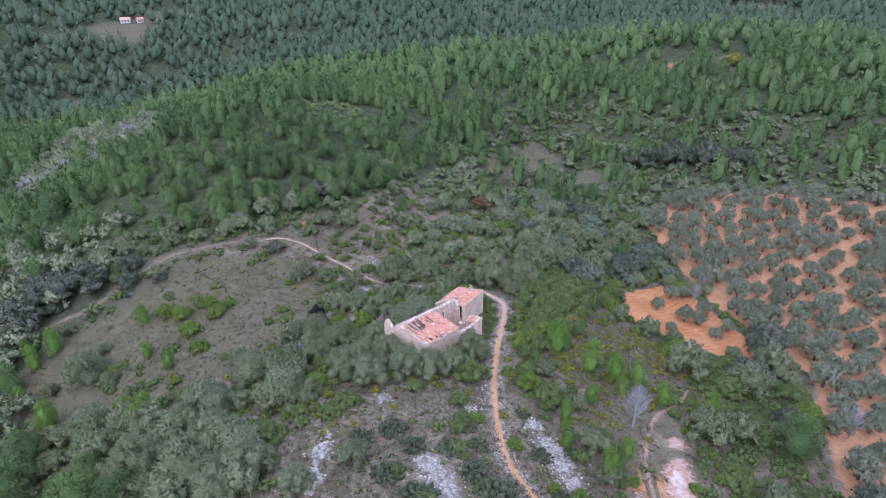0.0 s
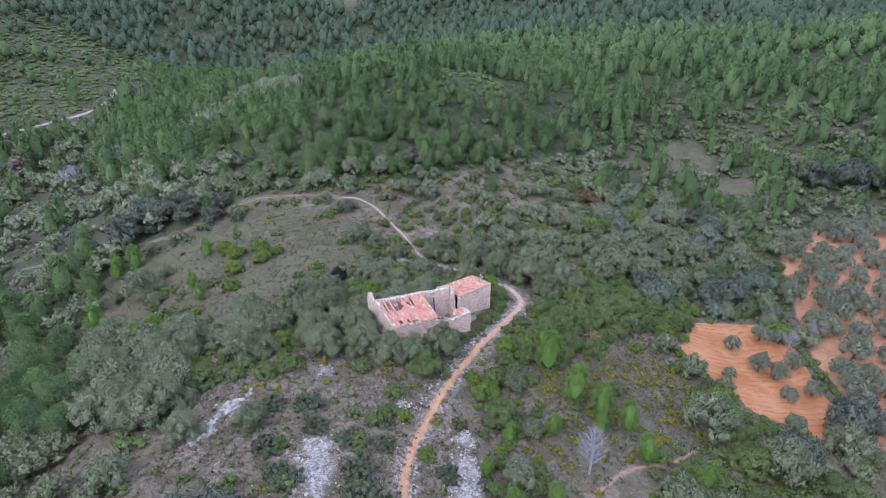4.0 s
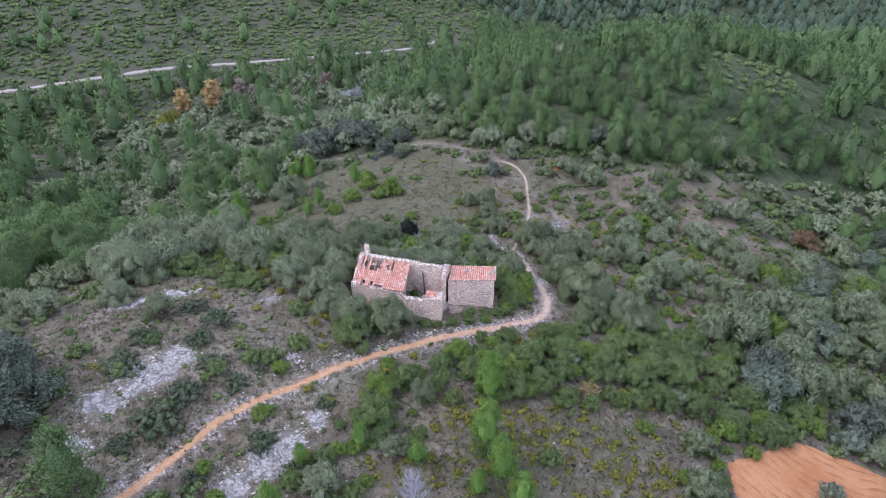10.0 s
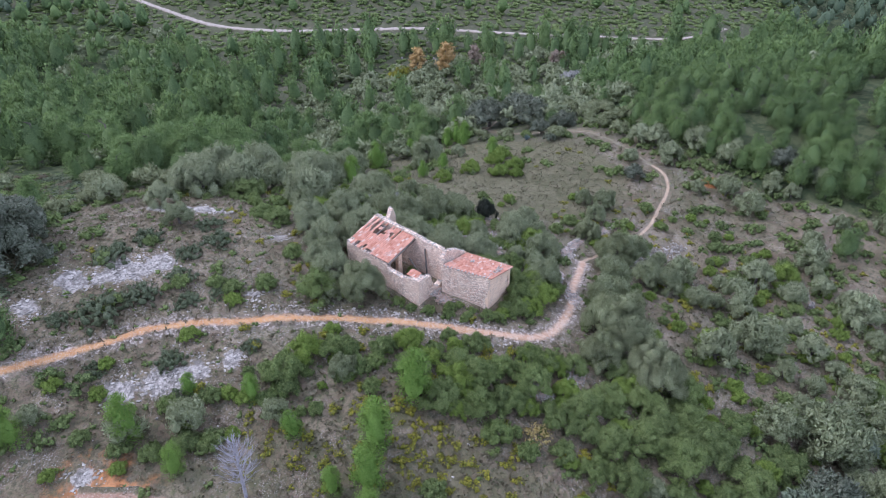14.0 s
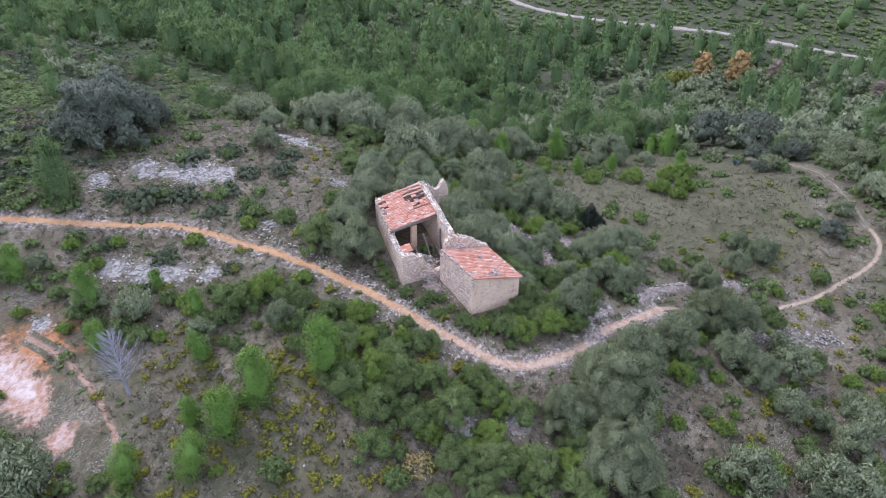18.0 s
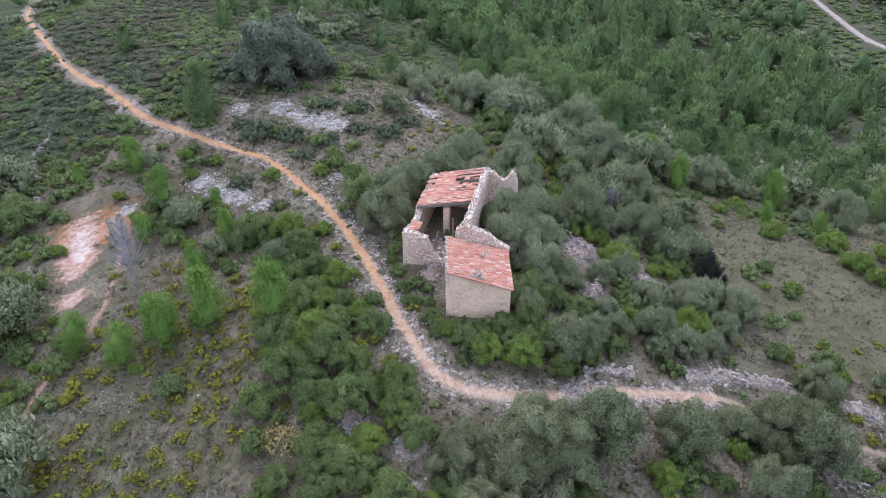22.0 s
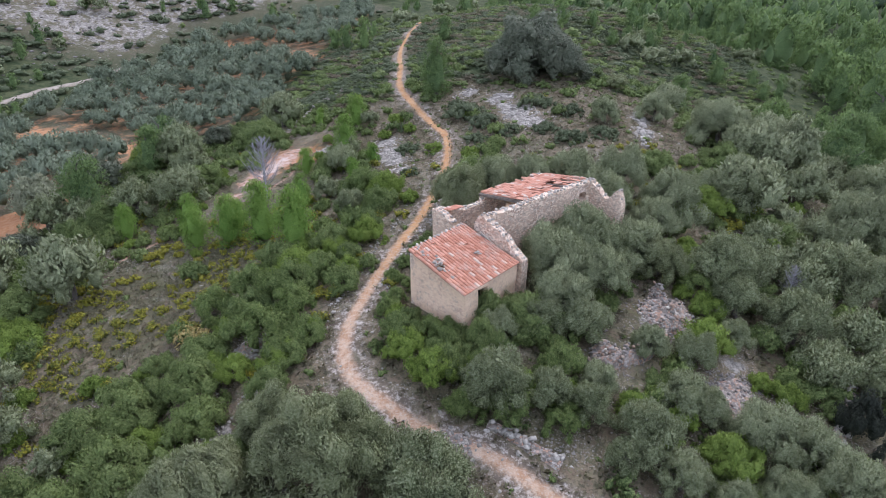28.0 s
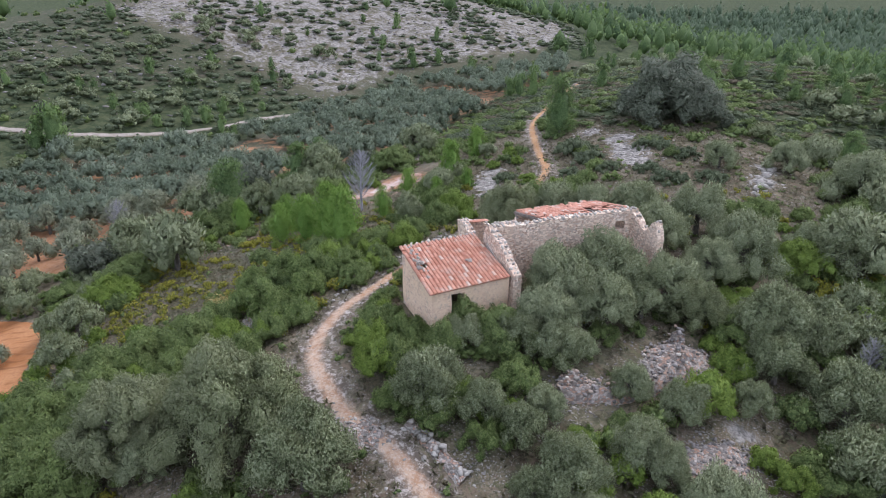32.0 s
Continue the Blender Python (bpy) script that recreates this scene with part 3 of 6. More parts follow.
for ox, oy, orad in GLADES:
    grass = np.maximum(grass, spot(GX, GY, ox, oy, orad * 1.2))
glades = np.max([spot(GX, GY, a, b, c * 1.2) for a, b, c in GLADES], axis=0)
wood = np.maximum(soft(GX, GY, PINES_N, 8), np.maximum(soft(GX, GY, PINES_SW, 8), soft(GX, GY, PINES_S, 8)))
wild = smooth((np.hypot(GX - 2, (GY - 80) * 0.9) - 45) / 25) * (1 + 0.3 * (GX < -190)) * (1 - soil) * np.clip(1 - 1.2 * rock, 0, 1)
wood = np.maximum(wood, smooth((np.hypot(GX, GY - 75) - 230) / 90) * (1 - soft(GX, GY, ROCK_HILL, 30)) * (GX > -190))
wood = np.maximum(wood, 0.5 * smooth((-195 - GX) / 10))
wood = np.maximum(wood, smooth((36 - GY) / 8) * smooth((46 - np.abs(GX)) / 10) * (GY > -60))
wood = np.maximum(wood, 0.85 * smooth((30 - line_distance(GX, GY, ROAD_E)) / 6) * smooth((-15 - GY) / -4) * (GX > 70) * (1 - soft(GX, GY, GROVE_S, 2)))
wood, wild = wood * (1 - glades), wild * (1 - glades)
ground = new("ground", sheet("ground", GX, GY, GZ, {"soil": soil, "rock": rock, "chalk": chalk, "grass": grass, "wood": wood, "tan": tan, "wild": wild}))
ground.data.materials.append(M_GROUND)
tagged(ground, "dry scrubby hillside with limestone, litter and orange soil", "ground", kind="structure")


def ribbon(name, line, width, material, label, lift=0.05, ragged=0.12):
    """A path that lies on the land, with crown, ruts and uneven edges."""
    pts = [np.array(p, float) for p in line]
    out = []
    for a in range(len(pts) - 1):
        p0, p1, p2, p3 = pts[max(a - 1, 0)], pts[a], pts[a + 1], pts[min(a + 2, len(pts) - 1)]
        n = max(2, int(np.hypot(*(p2 - p1)) / 0.6))
        for k in range(n):
            t = k / n
            out.append(0.5 * (2 * p1 + (p2 - p0) * t + (2 * p0 - 5 * p1 + 4 * p2 - p3) * t * t + (3 * p1 - p0 - 3 * p2 + p3) * t ** 3))
    out.append(pts[-1])
    c = np.array(out)
    d = np.gradient(c, axis=0)
    d /= np.maximum(np.linalg.norm(d, axis=1), 1e-6)[:, None]
    side = np.stack([-d[:, 1], d[:, 0]], -1)
    u = np.linspace(-1, 1, 11)
    rng = np.random.default_rng(len(line))
    w = width * 0.5 * (1 + ragged * rng.standard_normal((len(c), 1)) * np.abs(u))
    xs, ys = c[:, :1] + side[:, :1] * u * w, c[:, 1:] + side[:, 1:] * u * w
    zs = land(xs, ys) + lift * np.sqrt(np.clip(1.02 - np.abs(u), 0, 1)) - 0.03 * (np.abs(np.abs(u) - 0.2) < 0.11)
    ob = new(name, sheet(name, xs, ys, zs, {"across": np.broadcast_to(u, xs.shape).copy()}))
    ob.data.materials.append(material)
    return tagged(ob, label, "path", kind="structure")


ribbon("trail_south", TRAIL_S, 3.3, M_TRAIL, "narrow orange earth footpath with stony verges")
ribbon("trail_north", TRAIL_N, 3.6, M_TRAIL, "pale stony footpath curving round the ruin")
ribbon("trail_northwest", TRAIL_NW, 1.7, M_NARROW, "narrow pale footpath winding between olives")
ribbon("grassy_track", TRACK_W, 1.5, M_TRACK, "faint grassy track along the meadow edge")
ribbon("track_spur", TRACK_SPUR, 1.5, M_NARROW, "pale earth track climbing into the trees")
ribbon("gully_path", GULLY, 1.5, M_GULLY, "eroded reddish gully down the slope")
ribbon("gravel_road_west", ROAD_W, 2.5, M_ROAD, "pale gravel road along the valley side", 0.3)
ribbon("earth_road_east", ROAD_E, 2.0, M_ROAD, "pale earth road beside the olive grove", 0.2)

# ---- plants: shared crowns built once, set out by kind ----
rng = np.random.default_rng(7)
ICO = bmesh.new()
bmesh.ops.create_icosphere(ICO, subdivisions=1, radius=1.0)
ICO_V = np.array([v.co[:] for v in ICO.verts])
ICO_F = np.array([[v.index for v in f.verts] for f in ICO.faces])
ICO.free()
ICO = bmesh.new()
bmesh.ops.create_icosphere(ICO, subdivisions=2, radius=1.0)
BALL_V = np.array([v.co[:] for v in ICO.verts])
BALL_F = np.array([[v.index for v in f.verts] for f in ICO.faces])
ICO.free()


def unit(v):
    return v / np.maximum(np.linalg.norm(v, axis=-1, keepdims=True), 1e-6)


def blade_set(r, centres, normals, size, aspect, upright=0.0):
    """Leaf sprays: one bent quad each, facing roughly along its normal."""
    n = len(centres)
    nrm = unit(normals + 0.4 * r.standard_normal((n, 3)))
    if upright:
        a = unit(normals * 0.7 + (0, 0, upright) + 0.55 * r.standard_normal((n, 3)))
    else:
        a = unit(np.cross(nrm, r.standard_normal((n, 3))))
    b = unit(np.cross(nrm, a))
    s = size * (0.55 + 0.9 * r.random((n, 1)))
    a, b = a * s, b * s * aspect
    v = np.stack([centres - a, centres - b * 0.9 - 0.15 * nrm * s, centres + a, centres + b], 1)
    f = np.arange(n * 4).reshape(n, 4)
    return v.reshape(-1, 3), f


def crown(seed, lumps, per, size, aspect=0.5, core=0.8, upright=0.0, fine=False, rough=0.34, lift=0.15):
    """Lumps (x, y, z, r): cores coloured dark for shade, under leaf sprays that are shaded as the lump is. Returns
    vertices, triangles, quads, normals, core share.
    """
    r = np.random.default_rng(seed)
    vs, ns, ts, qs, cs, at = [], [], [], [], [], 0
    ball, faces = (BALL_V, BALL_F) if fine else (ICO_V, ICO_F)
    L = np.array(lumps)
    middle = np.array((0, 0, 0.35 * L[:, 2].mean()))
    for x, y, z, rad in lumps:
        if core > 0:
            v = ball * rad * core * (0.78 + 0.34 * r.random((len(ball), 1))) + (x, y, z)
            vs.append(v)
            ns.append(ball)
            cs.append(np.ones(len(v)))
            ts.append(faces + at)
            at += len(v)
    for x, y, z, rad in lumps:
        n = max(2, int(per * (rad / 0.4) ** 2))
        d = r.standard_normal((n, 3))
        d[:, 2] = np.where(d[:, 2] < -0.4, -d[:, 2], d[:, 2])
        d = unit(d)
        c = np.array((x, y, z)) + d * rad * (0.74 + 0.46 * r.random((n, 1)) ** 1.3)
        v, f = blade_set(r, c, d, size, aspect, upright)
        m = unit(0.75 * d + 0.4 * unit(c - middle) + (0, 0, lift) + rough * r.standard_normal((n, 3)))
        vs.append(v)
        ns.append(np.repeat(m, 4, axis=0))
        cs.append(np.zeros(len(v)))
        qs.append(f + at)
        at += len(v)
    v = np.concatenate(vs)
    turn = r.random(3) * 6.283
    v = v + 0.07 * np.sin(v[:, [1, 2, 0]] * 8.5 + turn) + 0.035 * np.sin(v[:, [2, 0, 1]] * 19 + turn)
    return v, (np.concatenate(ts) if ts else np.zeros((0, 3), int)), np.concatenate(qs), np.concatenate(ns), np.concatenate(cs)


def dome(seed, n, flat=0.75, base=0.35, rad=(0.34, 0.5), spread=0.62):
    """Lumps of a broad uneven crown of radius one."""
    r = np.random.default_rng(seed)
    out = []
    for k in range(n):
        ang, d = k * 2.4 + r.random() * 0.9, spread * math.sqrt((k + 0.6) / n) * (0.8 + 0.4 * r.random())
        z = base + flat * (1 - (d / 0.8) ** 2) * (0.45 + 0.55 * r.random()) + 0.1 * r.random()
        out.append((d * math.cos(ang), d * math.sin(ang), z, r.uniform(*rad)))
    return out


def spire(seed, n, height, size, aspect, wide=0.5, low=0.12):
    """A far pine in few faces: one tapering core and needle sprays in loose tiers."""
    r = np.random.default_rng(seed)
    t = r.random(n) ** 1.1
    ang = r.random(n) * 6.283
    tier = 0.84 + 0.26 * np.sin(t * 17 + ang * 2)
    reach = wide * 1.2 * (1 - t) ** 0.6 * (0.5 + 0.7 * t) * tier + 0.04
    d = unit(np.stack([np.cos(ang), np.sin(ang), 0.25 + 1.0 * t], -1))
    c = np.stack([reach * np.cos(ang), reach * np.sin(ang), height * (low + (0.95 - low) * t)], -1)
    v, f = blade_set(r, c, d, size, aspect, 0.3)
    k = (ICO_V[:, 2:] + 1) / 2
    body = ICO_V * (0.85 + 0.25 * r.random((len(ICO_V), 1)))
    body = np.concatenate([body[:, :2] * wide * 0.68 * (1.15 - k) ** 0.5, height * (low * 0.8 + (0.87 - low) * k)], 1)
    m = np.concatenate([unit(ICO_V + (0, 0, 0.35)), np.repeat(unit(d + 0.3 * r.standard_normal((n, 3))), 4, axis=0)])
    return np.concatenate([body, v]), ICO_F, f + len(body), m, np.concatenate([np.ones(len(body)), np.zeros(len(v))])


def pine(seed, n, height, wide, size, aspect, tufts, low=0.08):
    """A pine: one soft tapering body under clouds of needle sprays that point up and outwards."""
    r = np.random.default_rng(seed)

    def girth(t):
        return wide * 1.3 * np.clip(1 - t, 0, 1) ** 0.6 * (0.5 + 0.75 * t) + 0.02

    k = (BALL_V[:, 2:] + 1) / 2
    lean = 0.1 * r.standard_normal(2)
    wave = 0.9 + 0.16 * np.sin(BALL_V[:, :1] * 5 + k * 11 + seed) * np.sin(BALL_V[:, 1:2] * 5 - k * 7)
    flat = BALL_V[:, :2] / np.maximum(np.linalg.norm(BALL_V[:, :2], axis=1, keepdims=True), 0.05)
    body = np.concatenate([flat * 0.68 * girth(k) * wave * np.minimum(1, 6 * (1 - k) + 0.1) * np.minimum(1, 5 * k + 0.2) + lean * k, height * (low + (0.86 - low) * k)], 1)
    t = r.random(tufts) ** 0.95
    ang = np.arange(tufts) * 2.4 + r.random(tufts)
    out = np.stack([np.cos(ang), np.sin(ang)], -1)
    mid = np.concatenate([out * (girth(t) * r.uniform(0.72, 1.0, tufts))[:, None] + lean * t[:, None], (height * (low + (0.95 - low) * t))[:, None]], 1)
    pick = r.integers(0, tufts, n)
    off = unit(r.standard_normal((n, 3))) * (r.random((n, 1)) ** 0.4) * np.array((0.2, 0.2, 0.17)) * (0.5 + wide)
    c = mid[pick] + off
    d = unit(np.concatenate([out[pick] * (1 - 0.6 * t[pick][:, None]), (0.3 + 0.8 * t[pick])[:, None]], 1))
    v, f = blade_set(r, c, d, size, aspect, 0.35)
    m = unit(0.7 * d + 5.5 * off + (0, 0, 0.15) + 0.2 * r.standard_normal((n, 3)))
    side = unit(np.concatenate([flat, 0.35 + 0.9 * k], 1))
    return np.concatenate([body, v]), BALL_F, f + len(body), np.concatenate([side, np.repeat(m, 4, axis=0)]), np.concatenate([np.ones(len(body)), np.zeros(len(v))])


def ovoid(seed, n, height, wide, low=0.16, lump=1.0):
    """Lumps of a grown pine: a full egg-shaped crown, broadest below the middle."""
    r = np.random.default_rng(seed)
    out = []
    for k in range(n):
        t = (k + 0.5) / n
        f = 1.35 * (1 - t) ** 0.55 * (0.55 + 0.9 * t)
        ang = k * 2.4 + 0.9 * r.random()
        reach = wide * f * r.uniform(0.5, 0.85)
        out.append((reach * math.cos(ang), reach * math.sin(ang), height * (low + (0.9 - low) * t), (0.13 + 0.34 * wide * f) * lump * r.uniform(0.8, 1.2)))
    return out


def plant_mesh(name, data, material, tint=None):
    """A mesh from vertices, triangles and quads, and for foliage the normals by which it is shaded and the core share,
    where shade is coloured in.
    """
    v, t, q = data[:3]
    mesh = bpy.data.meshes.new(name)
    mesh.vertices.add(len(v))
    mesh.vertices.foreach_set("co", np.ascontiguousarray(v, np.float32).ravel())
    mesh.loops.add(t.size + q.size)
    mesh.loops.foreach_set("vertex_index", np.concatenate([t.ravel(), q.ravel()]).astype(np.int32))
    mesh.polygons.add(len(t) + len(q))
    starts = np.concatenate([np.arange(len(t)) * 3, t.size + np.arange(len(q)) * 4])
    mesh.polygons.foreach_set("loop_start", starts.astype(np.int32))
    if tint is not None:
        layer = mesh.attributes.new("tint", "FLOAT", "POINT")
        layer.data.foreach_set("value", np.ascontiguousarray(tint, np.float32))
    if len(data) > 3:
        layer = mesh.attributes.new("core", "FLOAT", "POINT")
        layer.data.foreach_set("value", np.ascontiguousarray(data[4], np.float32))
        mesh.polygons.foreach_set("use_smooth", np.ones(len(t) + len(q), bool))
    mesh.update()
    mesh.validate()
    if len(data) > 3:
        layer = mesh.attributes.new("custom_normal", "FLOAT_VECTOR", "POINT")
        layer.data.foreach_set("vector", np.ascontiguousarray(data[3], np.float32).ravel())
    mesh.materials.append(material)
    return mesh


def limb(v, f, a, b, ra, rb, sides=6):
    a, b = np.array(a, float), np.array(b, float)
    d = (b - a) / np.linalg.norm(b - a)
    s = np.cross(d, (0.3, 1, 0.2))
    s /= np.linalg.norm(s)
    u = np.cross(d, s)
    at = len(v)
    for c, r in ((a, ra), (b, rb)):
        for k in range(sides):
            g = 2 * math.pi * k / sides
            v.append(c + r * (math.cos(g) * s + math.sin(g) * u))
    for k in range(sides):
        m = (k + 1) % sides
        f.append((at + k, at + m, at + sides + m, at + sides + k))
    f.append(tuple(at + sides + k for k in range(sides)))


def trunk_mesh(name, seed, height, girth, limbs, reach, material):
    r = np.random.default_rng(seed)
    v, f = [], []
    top = (r.uniform(-0.05, 0.05), r.uniform(-0.05, 0.05), height)
    limb(v, f, (0, 0, -0.15), (top[0] * 0.4, top[1] * 0.4, height * 0.5), girth, girth * 0.75)
    limb(v, f, (top[0] * 0.4, top[1] * 0.4, height * 0.5), top, girth * 0.75, girth * 0.55)
    for k in range(limbs):
        g = 2 * math.pi * k / limbs + r.random()
        z = height * r.uniform(0.6, 1.0)
        e = (reach * math.cos(g), reach * math.sin(g), z + reach * r.uniform(0.4, 0.9))
        limb(v, f, (top[0] * 0.6, top[1] * 0.6, z), e, girth * 0.5, girth * 0.2, 5)
    mesh = bpy.data.meshes.new(name)
    mesh.from_pydata([tuple(p) for p in v], [], f)
    mesh.materials.append(material)
    return mesh


def make_plant(name, label, category, group, crown_mesh, trunk):
    """A thing with a crown and, for trees, a trunk; later copied."""
    ob = new(name)
    tagged(ob, label, category, group)
    for key, mesh in (("trunk", trunk), ("crown", crown_mesh)):
        if mesh:
            new(key, mesh).parent = ob
    return ob


class Kind:
    """A kind of plant: some variants, set out one by one or joined into a thicket."""

    def __init__(self, name, label, category, group, data, material, trunks=()):
        self.name, self.label, self.category, self.group, self.material = name, label, category, group, material
        self.data = data
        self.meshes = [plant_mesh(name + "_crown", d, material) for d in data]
        self.trunks = trunks
        self.tall = 1.0
        self.count = 0

    def set_out(self, x, y, size, tall=1.0, label="", sink=0.06):
        k = self.count % len(self.data)
        self.count += 1
        m = Matrix.Translation((x, y, float(land(x, y)) - sink)) @ Matrix.Rotation(self.count * 2.39, 4, "Z") @ Matrix.Diagonal((size, size, size * tall * self.tall, 1))
        ob = make_plant(self.name, label or self.label, self.category, self.group, self.meshes[k], self.trunks[k % len(self.trunks)] if self.trunks else None)
        ob.matrix_basis = m
        return ob


def thicket(name, label, category, data, material, xs, ys, sizes, tall=1.0, sink=0.1):
    """Many plants as one joined mesh."""
    n = len(xs)
    r = np.random.default_rng(n + 3)
    zs = land(xs, ys) - sink
    pick = r.integers(0, len(data), n)
    leafy = len(data[0]) > 3
    vs, ts, qs, ns, cs, tints, at = [], [], [], [], [], [], 0
    for k, d in enumerate(data):
        v, t, q = d[:3]
        i = np.where(pick == k)[0]
        if not len(i):
            continue
        g = r.random(len(i)) * 6.283
        c, s = np.cos(g)[:, None], np.sin(g)[:, None]
        sz = np.asarray(sizes)[i][:, None]
        hi = sz * (tall if np.isscalar(tall) else np.asarray(tall)[i][:, None]) * r.uniform(0.82, 1.2, (len(i), 1))
        px = (v[:, 0] * c - v[:, 1] * s) * sz + xs[i][:, None]
        py = (v[:, 0] * s + v[:, 1] * c) * sz + ys[i][:, None]
        pz = v[:, 2] * hi + zs[i][:, None]
        off = at + np.arange(len(i))[:, None, None] * len(v)
        vs.append(np.stack([px, py, pz], -1).reshape(-1, 3))
        ts.append((t[None] + off).reshape(-1, 3))
        qs.append((q[None] + off).reshape(-1, 4))
        tints.append(np.repeat(r.random(len(i)), len(v)))
        if leafy:
            m = d[3]
            ns.append(np.stack([m[:, 0] * c - m[:, 1] * s, m[:, 0] * s + m[:, 1] * c, np.broadcast_to(m[:, 2], (len(i), len(v)))], -1).reshape(-1, 3))
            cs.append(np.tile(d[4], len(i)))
        at += len(i) * len(v)
    joined = [np.concatenate(vs), np.concatenate(ts), np.concatenate(qs)]
    if leafy:
        joined += [np.concatenate(ns), np.concatenate(cs)]
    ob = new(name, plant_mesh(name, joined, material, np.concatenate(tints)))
    return tagged(ob, label, category, kind="stuff")


def scatter(x0, x1, y0, y1, spacing, seed):
    r = np.random.default_rng(seed)
    a, b = np.meshgrid(np.arange(x0, x1, spacing), np.arange(y0, y1, spacing))
    a = a + r.uniform(-0.48, 0.48, a.shape) * spacing
    b = b + r.uniform(-0.48, 0.48, b.shape) * spacing
    return a.ravel(), b.ravel(), r.random(a.size), r.random(a.size)


def patchy(x, y, s, seed=0.0):
    """A slow irregular field between 0 and 1."""
    return 0.5 + 0.25 * (np.sin(x / s + seed + 1.7 * np.sin(y / s * 0.7 + seed)) + np.sin(y / s * 1.13 - seed + 1.3 * np.sin(x / s * 0.61)))


HOUSE_PLAN = [(6.0, 78.8), (2.3, 81.8), (-0.8, 77.5), (0.8, 75.2), (-5.9, 68.5), (-7.9, 70.5), (-8.2, 69.8), (-2.0, 65.1), (5.3, 71.7), (3.6, 74.6)]


def free(x, y, gap_house=0.3, gap_path=1.2):
    ok = ~inside(x, y, HOUSE_PLAN) & (np.min([np.hypot(x - a, y - b) - c for a, b, c in GLADES], axis=0) > gap_house)
    ok &= line_distance(x, y, HOUSE_PLAN + HOUSE_PLAN[:1]) > gap_house
    for line, w in ((TRAIL_S, 0.2), (TRAIL_N, 0.5), (TRAIL_NW, 0.1), (TRACK_W, 0.3), (TRACK_SPUR, 0.3), (ROAD_W, 2.2), (ROAD_E, 1.2)):
        ok &= line_distance(x, y, line) > gap_path + w
    return ok


def bare_rock(x, y):
    return (np.max([spot(x, y, a, b, c) for a, b, c in OUTCROPS], axis=0) > 0.45) | (np.min([np.hypot(x - a, y - b) - c for a, b, c in KEEP_CLEAR], axis=0) < 0.4)


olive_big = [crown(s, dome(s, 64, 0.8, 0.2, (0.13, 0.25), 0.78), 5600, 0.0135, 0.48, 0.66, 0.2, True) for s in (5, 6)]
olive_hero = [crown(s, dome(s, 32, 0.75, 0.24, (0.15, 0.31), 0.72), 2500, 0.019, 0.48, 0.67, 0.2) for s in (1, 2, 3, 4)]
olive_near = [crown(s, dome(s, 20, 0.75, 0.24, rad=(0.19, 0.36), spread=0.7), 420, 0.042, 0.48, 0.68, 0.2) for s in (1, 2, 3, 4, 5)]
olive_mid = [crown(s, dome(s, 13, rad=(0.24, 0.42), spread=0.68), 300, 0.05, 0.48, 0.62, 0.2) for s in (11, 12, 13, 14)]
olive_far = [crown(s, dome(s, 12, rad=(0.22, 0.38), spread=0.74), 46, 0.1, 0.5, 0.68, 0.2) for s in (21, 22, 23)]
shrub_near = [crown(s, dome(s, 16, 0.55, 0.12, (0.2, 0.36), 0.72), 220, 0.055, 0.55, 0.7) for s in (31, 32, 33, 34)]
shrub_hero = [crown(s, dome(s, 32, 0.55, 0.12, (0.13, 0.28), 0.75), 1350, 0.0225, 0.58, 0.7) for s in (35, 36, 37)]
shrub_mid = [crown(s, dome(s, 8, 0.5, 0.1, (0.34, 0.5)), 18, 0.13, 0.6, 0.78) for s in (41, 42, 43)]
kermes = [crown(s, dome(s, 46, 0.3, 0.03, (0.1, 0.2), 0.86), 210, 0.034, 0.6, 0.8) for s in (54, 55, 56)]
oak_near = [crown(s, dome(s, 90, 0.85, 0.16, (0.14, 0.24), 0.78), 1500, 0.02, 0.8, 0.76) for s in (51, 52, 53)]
pine_near = [pine(s, 5200, 2.05, 0.62, 0.034, 0.38, 80, 0.02) for s in (61, 62, 63, 64)]
pine_fine = [pine(s, 5200, 1.75, 0.62, 0.032, 0.38, 60) for s in (65, 66, 67)]
pine_edge = [pine(s, 2200, 1.85, 0.62, 0.045, 0.36, 44) for s in (75, 76, 77)]
pine_mid = [pine(s, 350, 1.95, 0.64, 0.082, 0.42, 22, 0.04) for s in (71, 72, 73, 74)]
pine_soft = [pine(s, 760, 1.8, 0.6, 0.064, 0.42, 26, 0.03) for s in (78, 79, 80, 89)]
shrub_big = [crown(s, dome(s, 56, 0.6, 0.1, (0.11, 0.21), 0.82), 2100, 0.0185, 0.58, 0.68) for s in (38, 39)]
olive_row = [crown(s, dome(s, 14, 0.6, 0.42, (0.24, 0.38), 0.7), 150, 0.062, 0.45, 0.66, 0.2) for s in (24, 25, 26)]
shrub_far = [crown(s, dome(s, 7, 0.45, 0.08, (0.28, 0.44), 0.72), 36, 0.09, 0.55, 0.72) for s in (44, 45, 46)]
shrub_tiny = [crown(s, [(0.2, 0, 0.3, 0.55), (-0.3, 0.2, 0.2, 0.5)], 6, 0.22, 0.5, 0.8) for s in (47, 48, 49)]
pine_far = [spire(s, 24, 1.95, 0.17, 0.45, wide=0.78) for s in (81, 82, 83, 84, 85)]
heath_clump = [crown(s, [(0, 0, 0.12, 0.6)], 6.5, 0.27, 0.4, 0, 0.4, rough=0.5, lift=0.5) for s in (91, 92, 93)]
cushion = [crown(s, [(0, 0, 0.25, 0.6), (0.5, 0.3, 0.2, 0.45)], 6, 0.2, 0.5, 0.76, 0.2) for s in (86, 87, 88)]
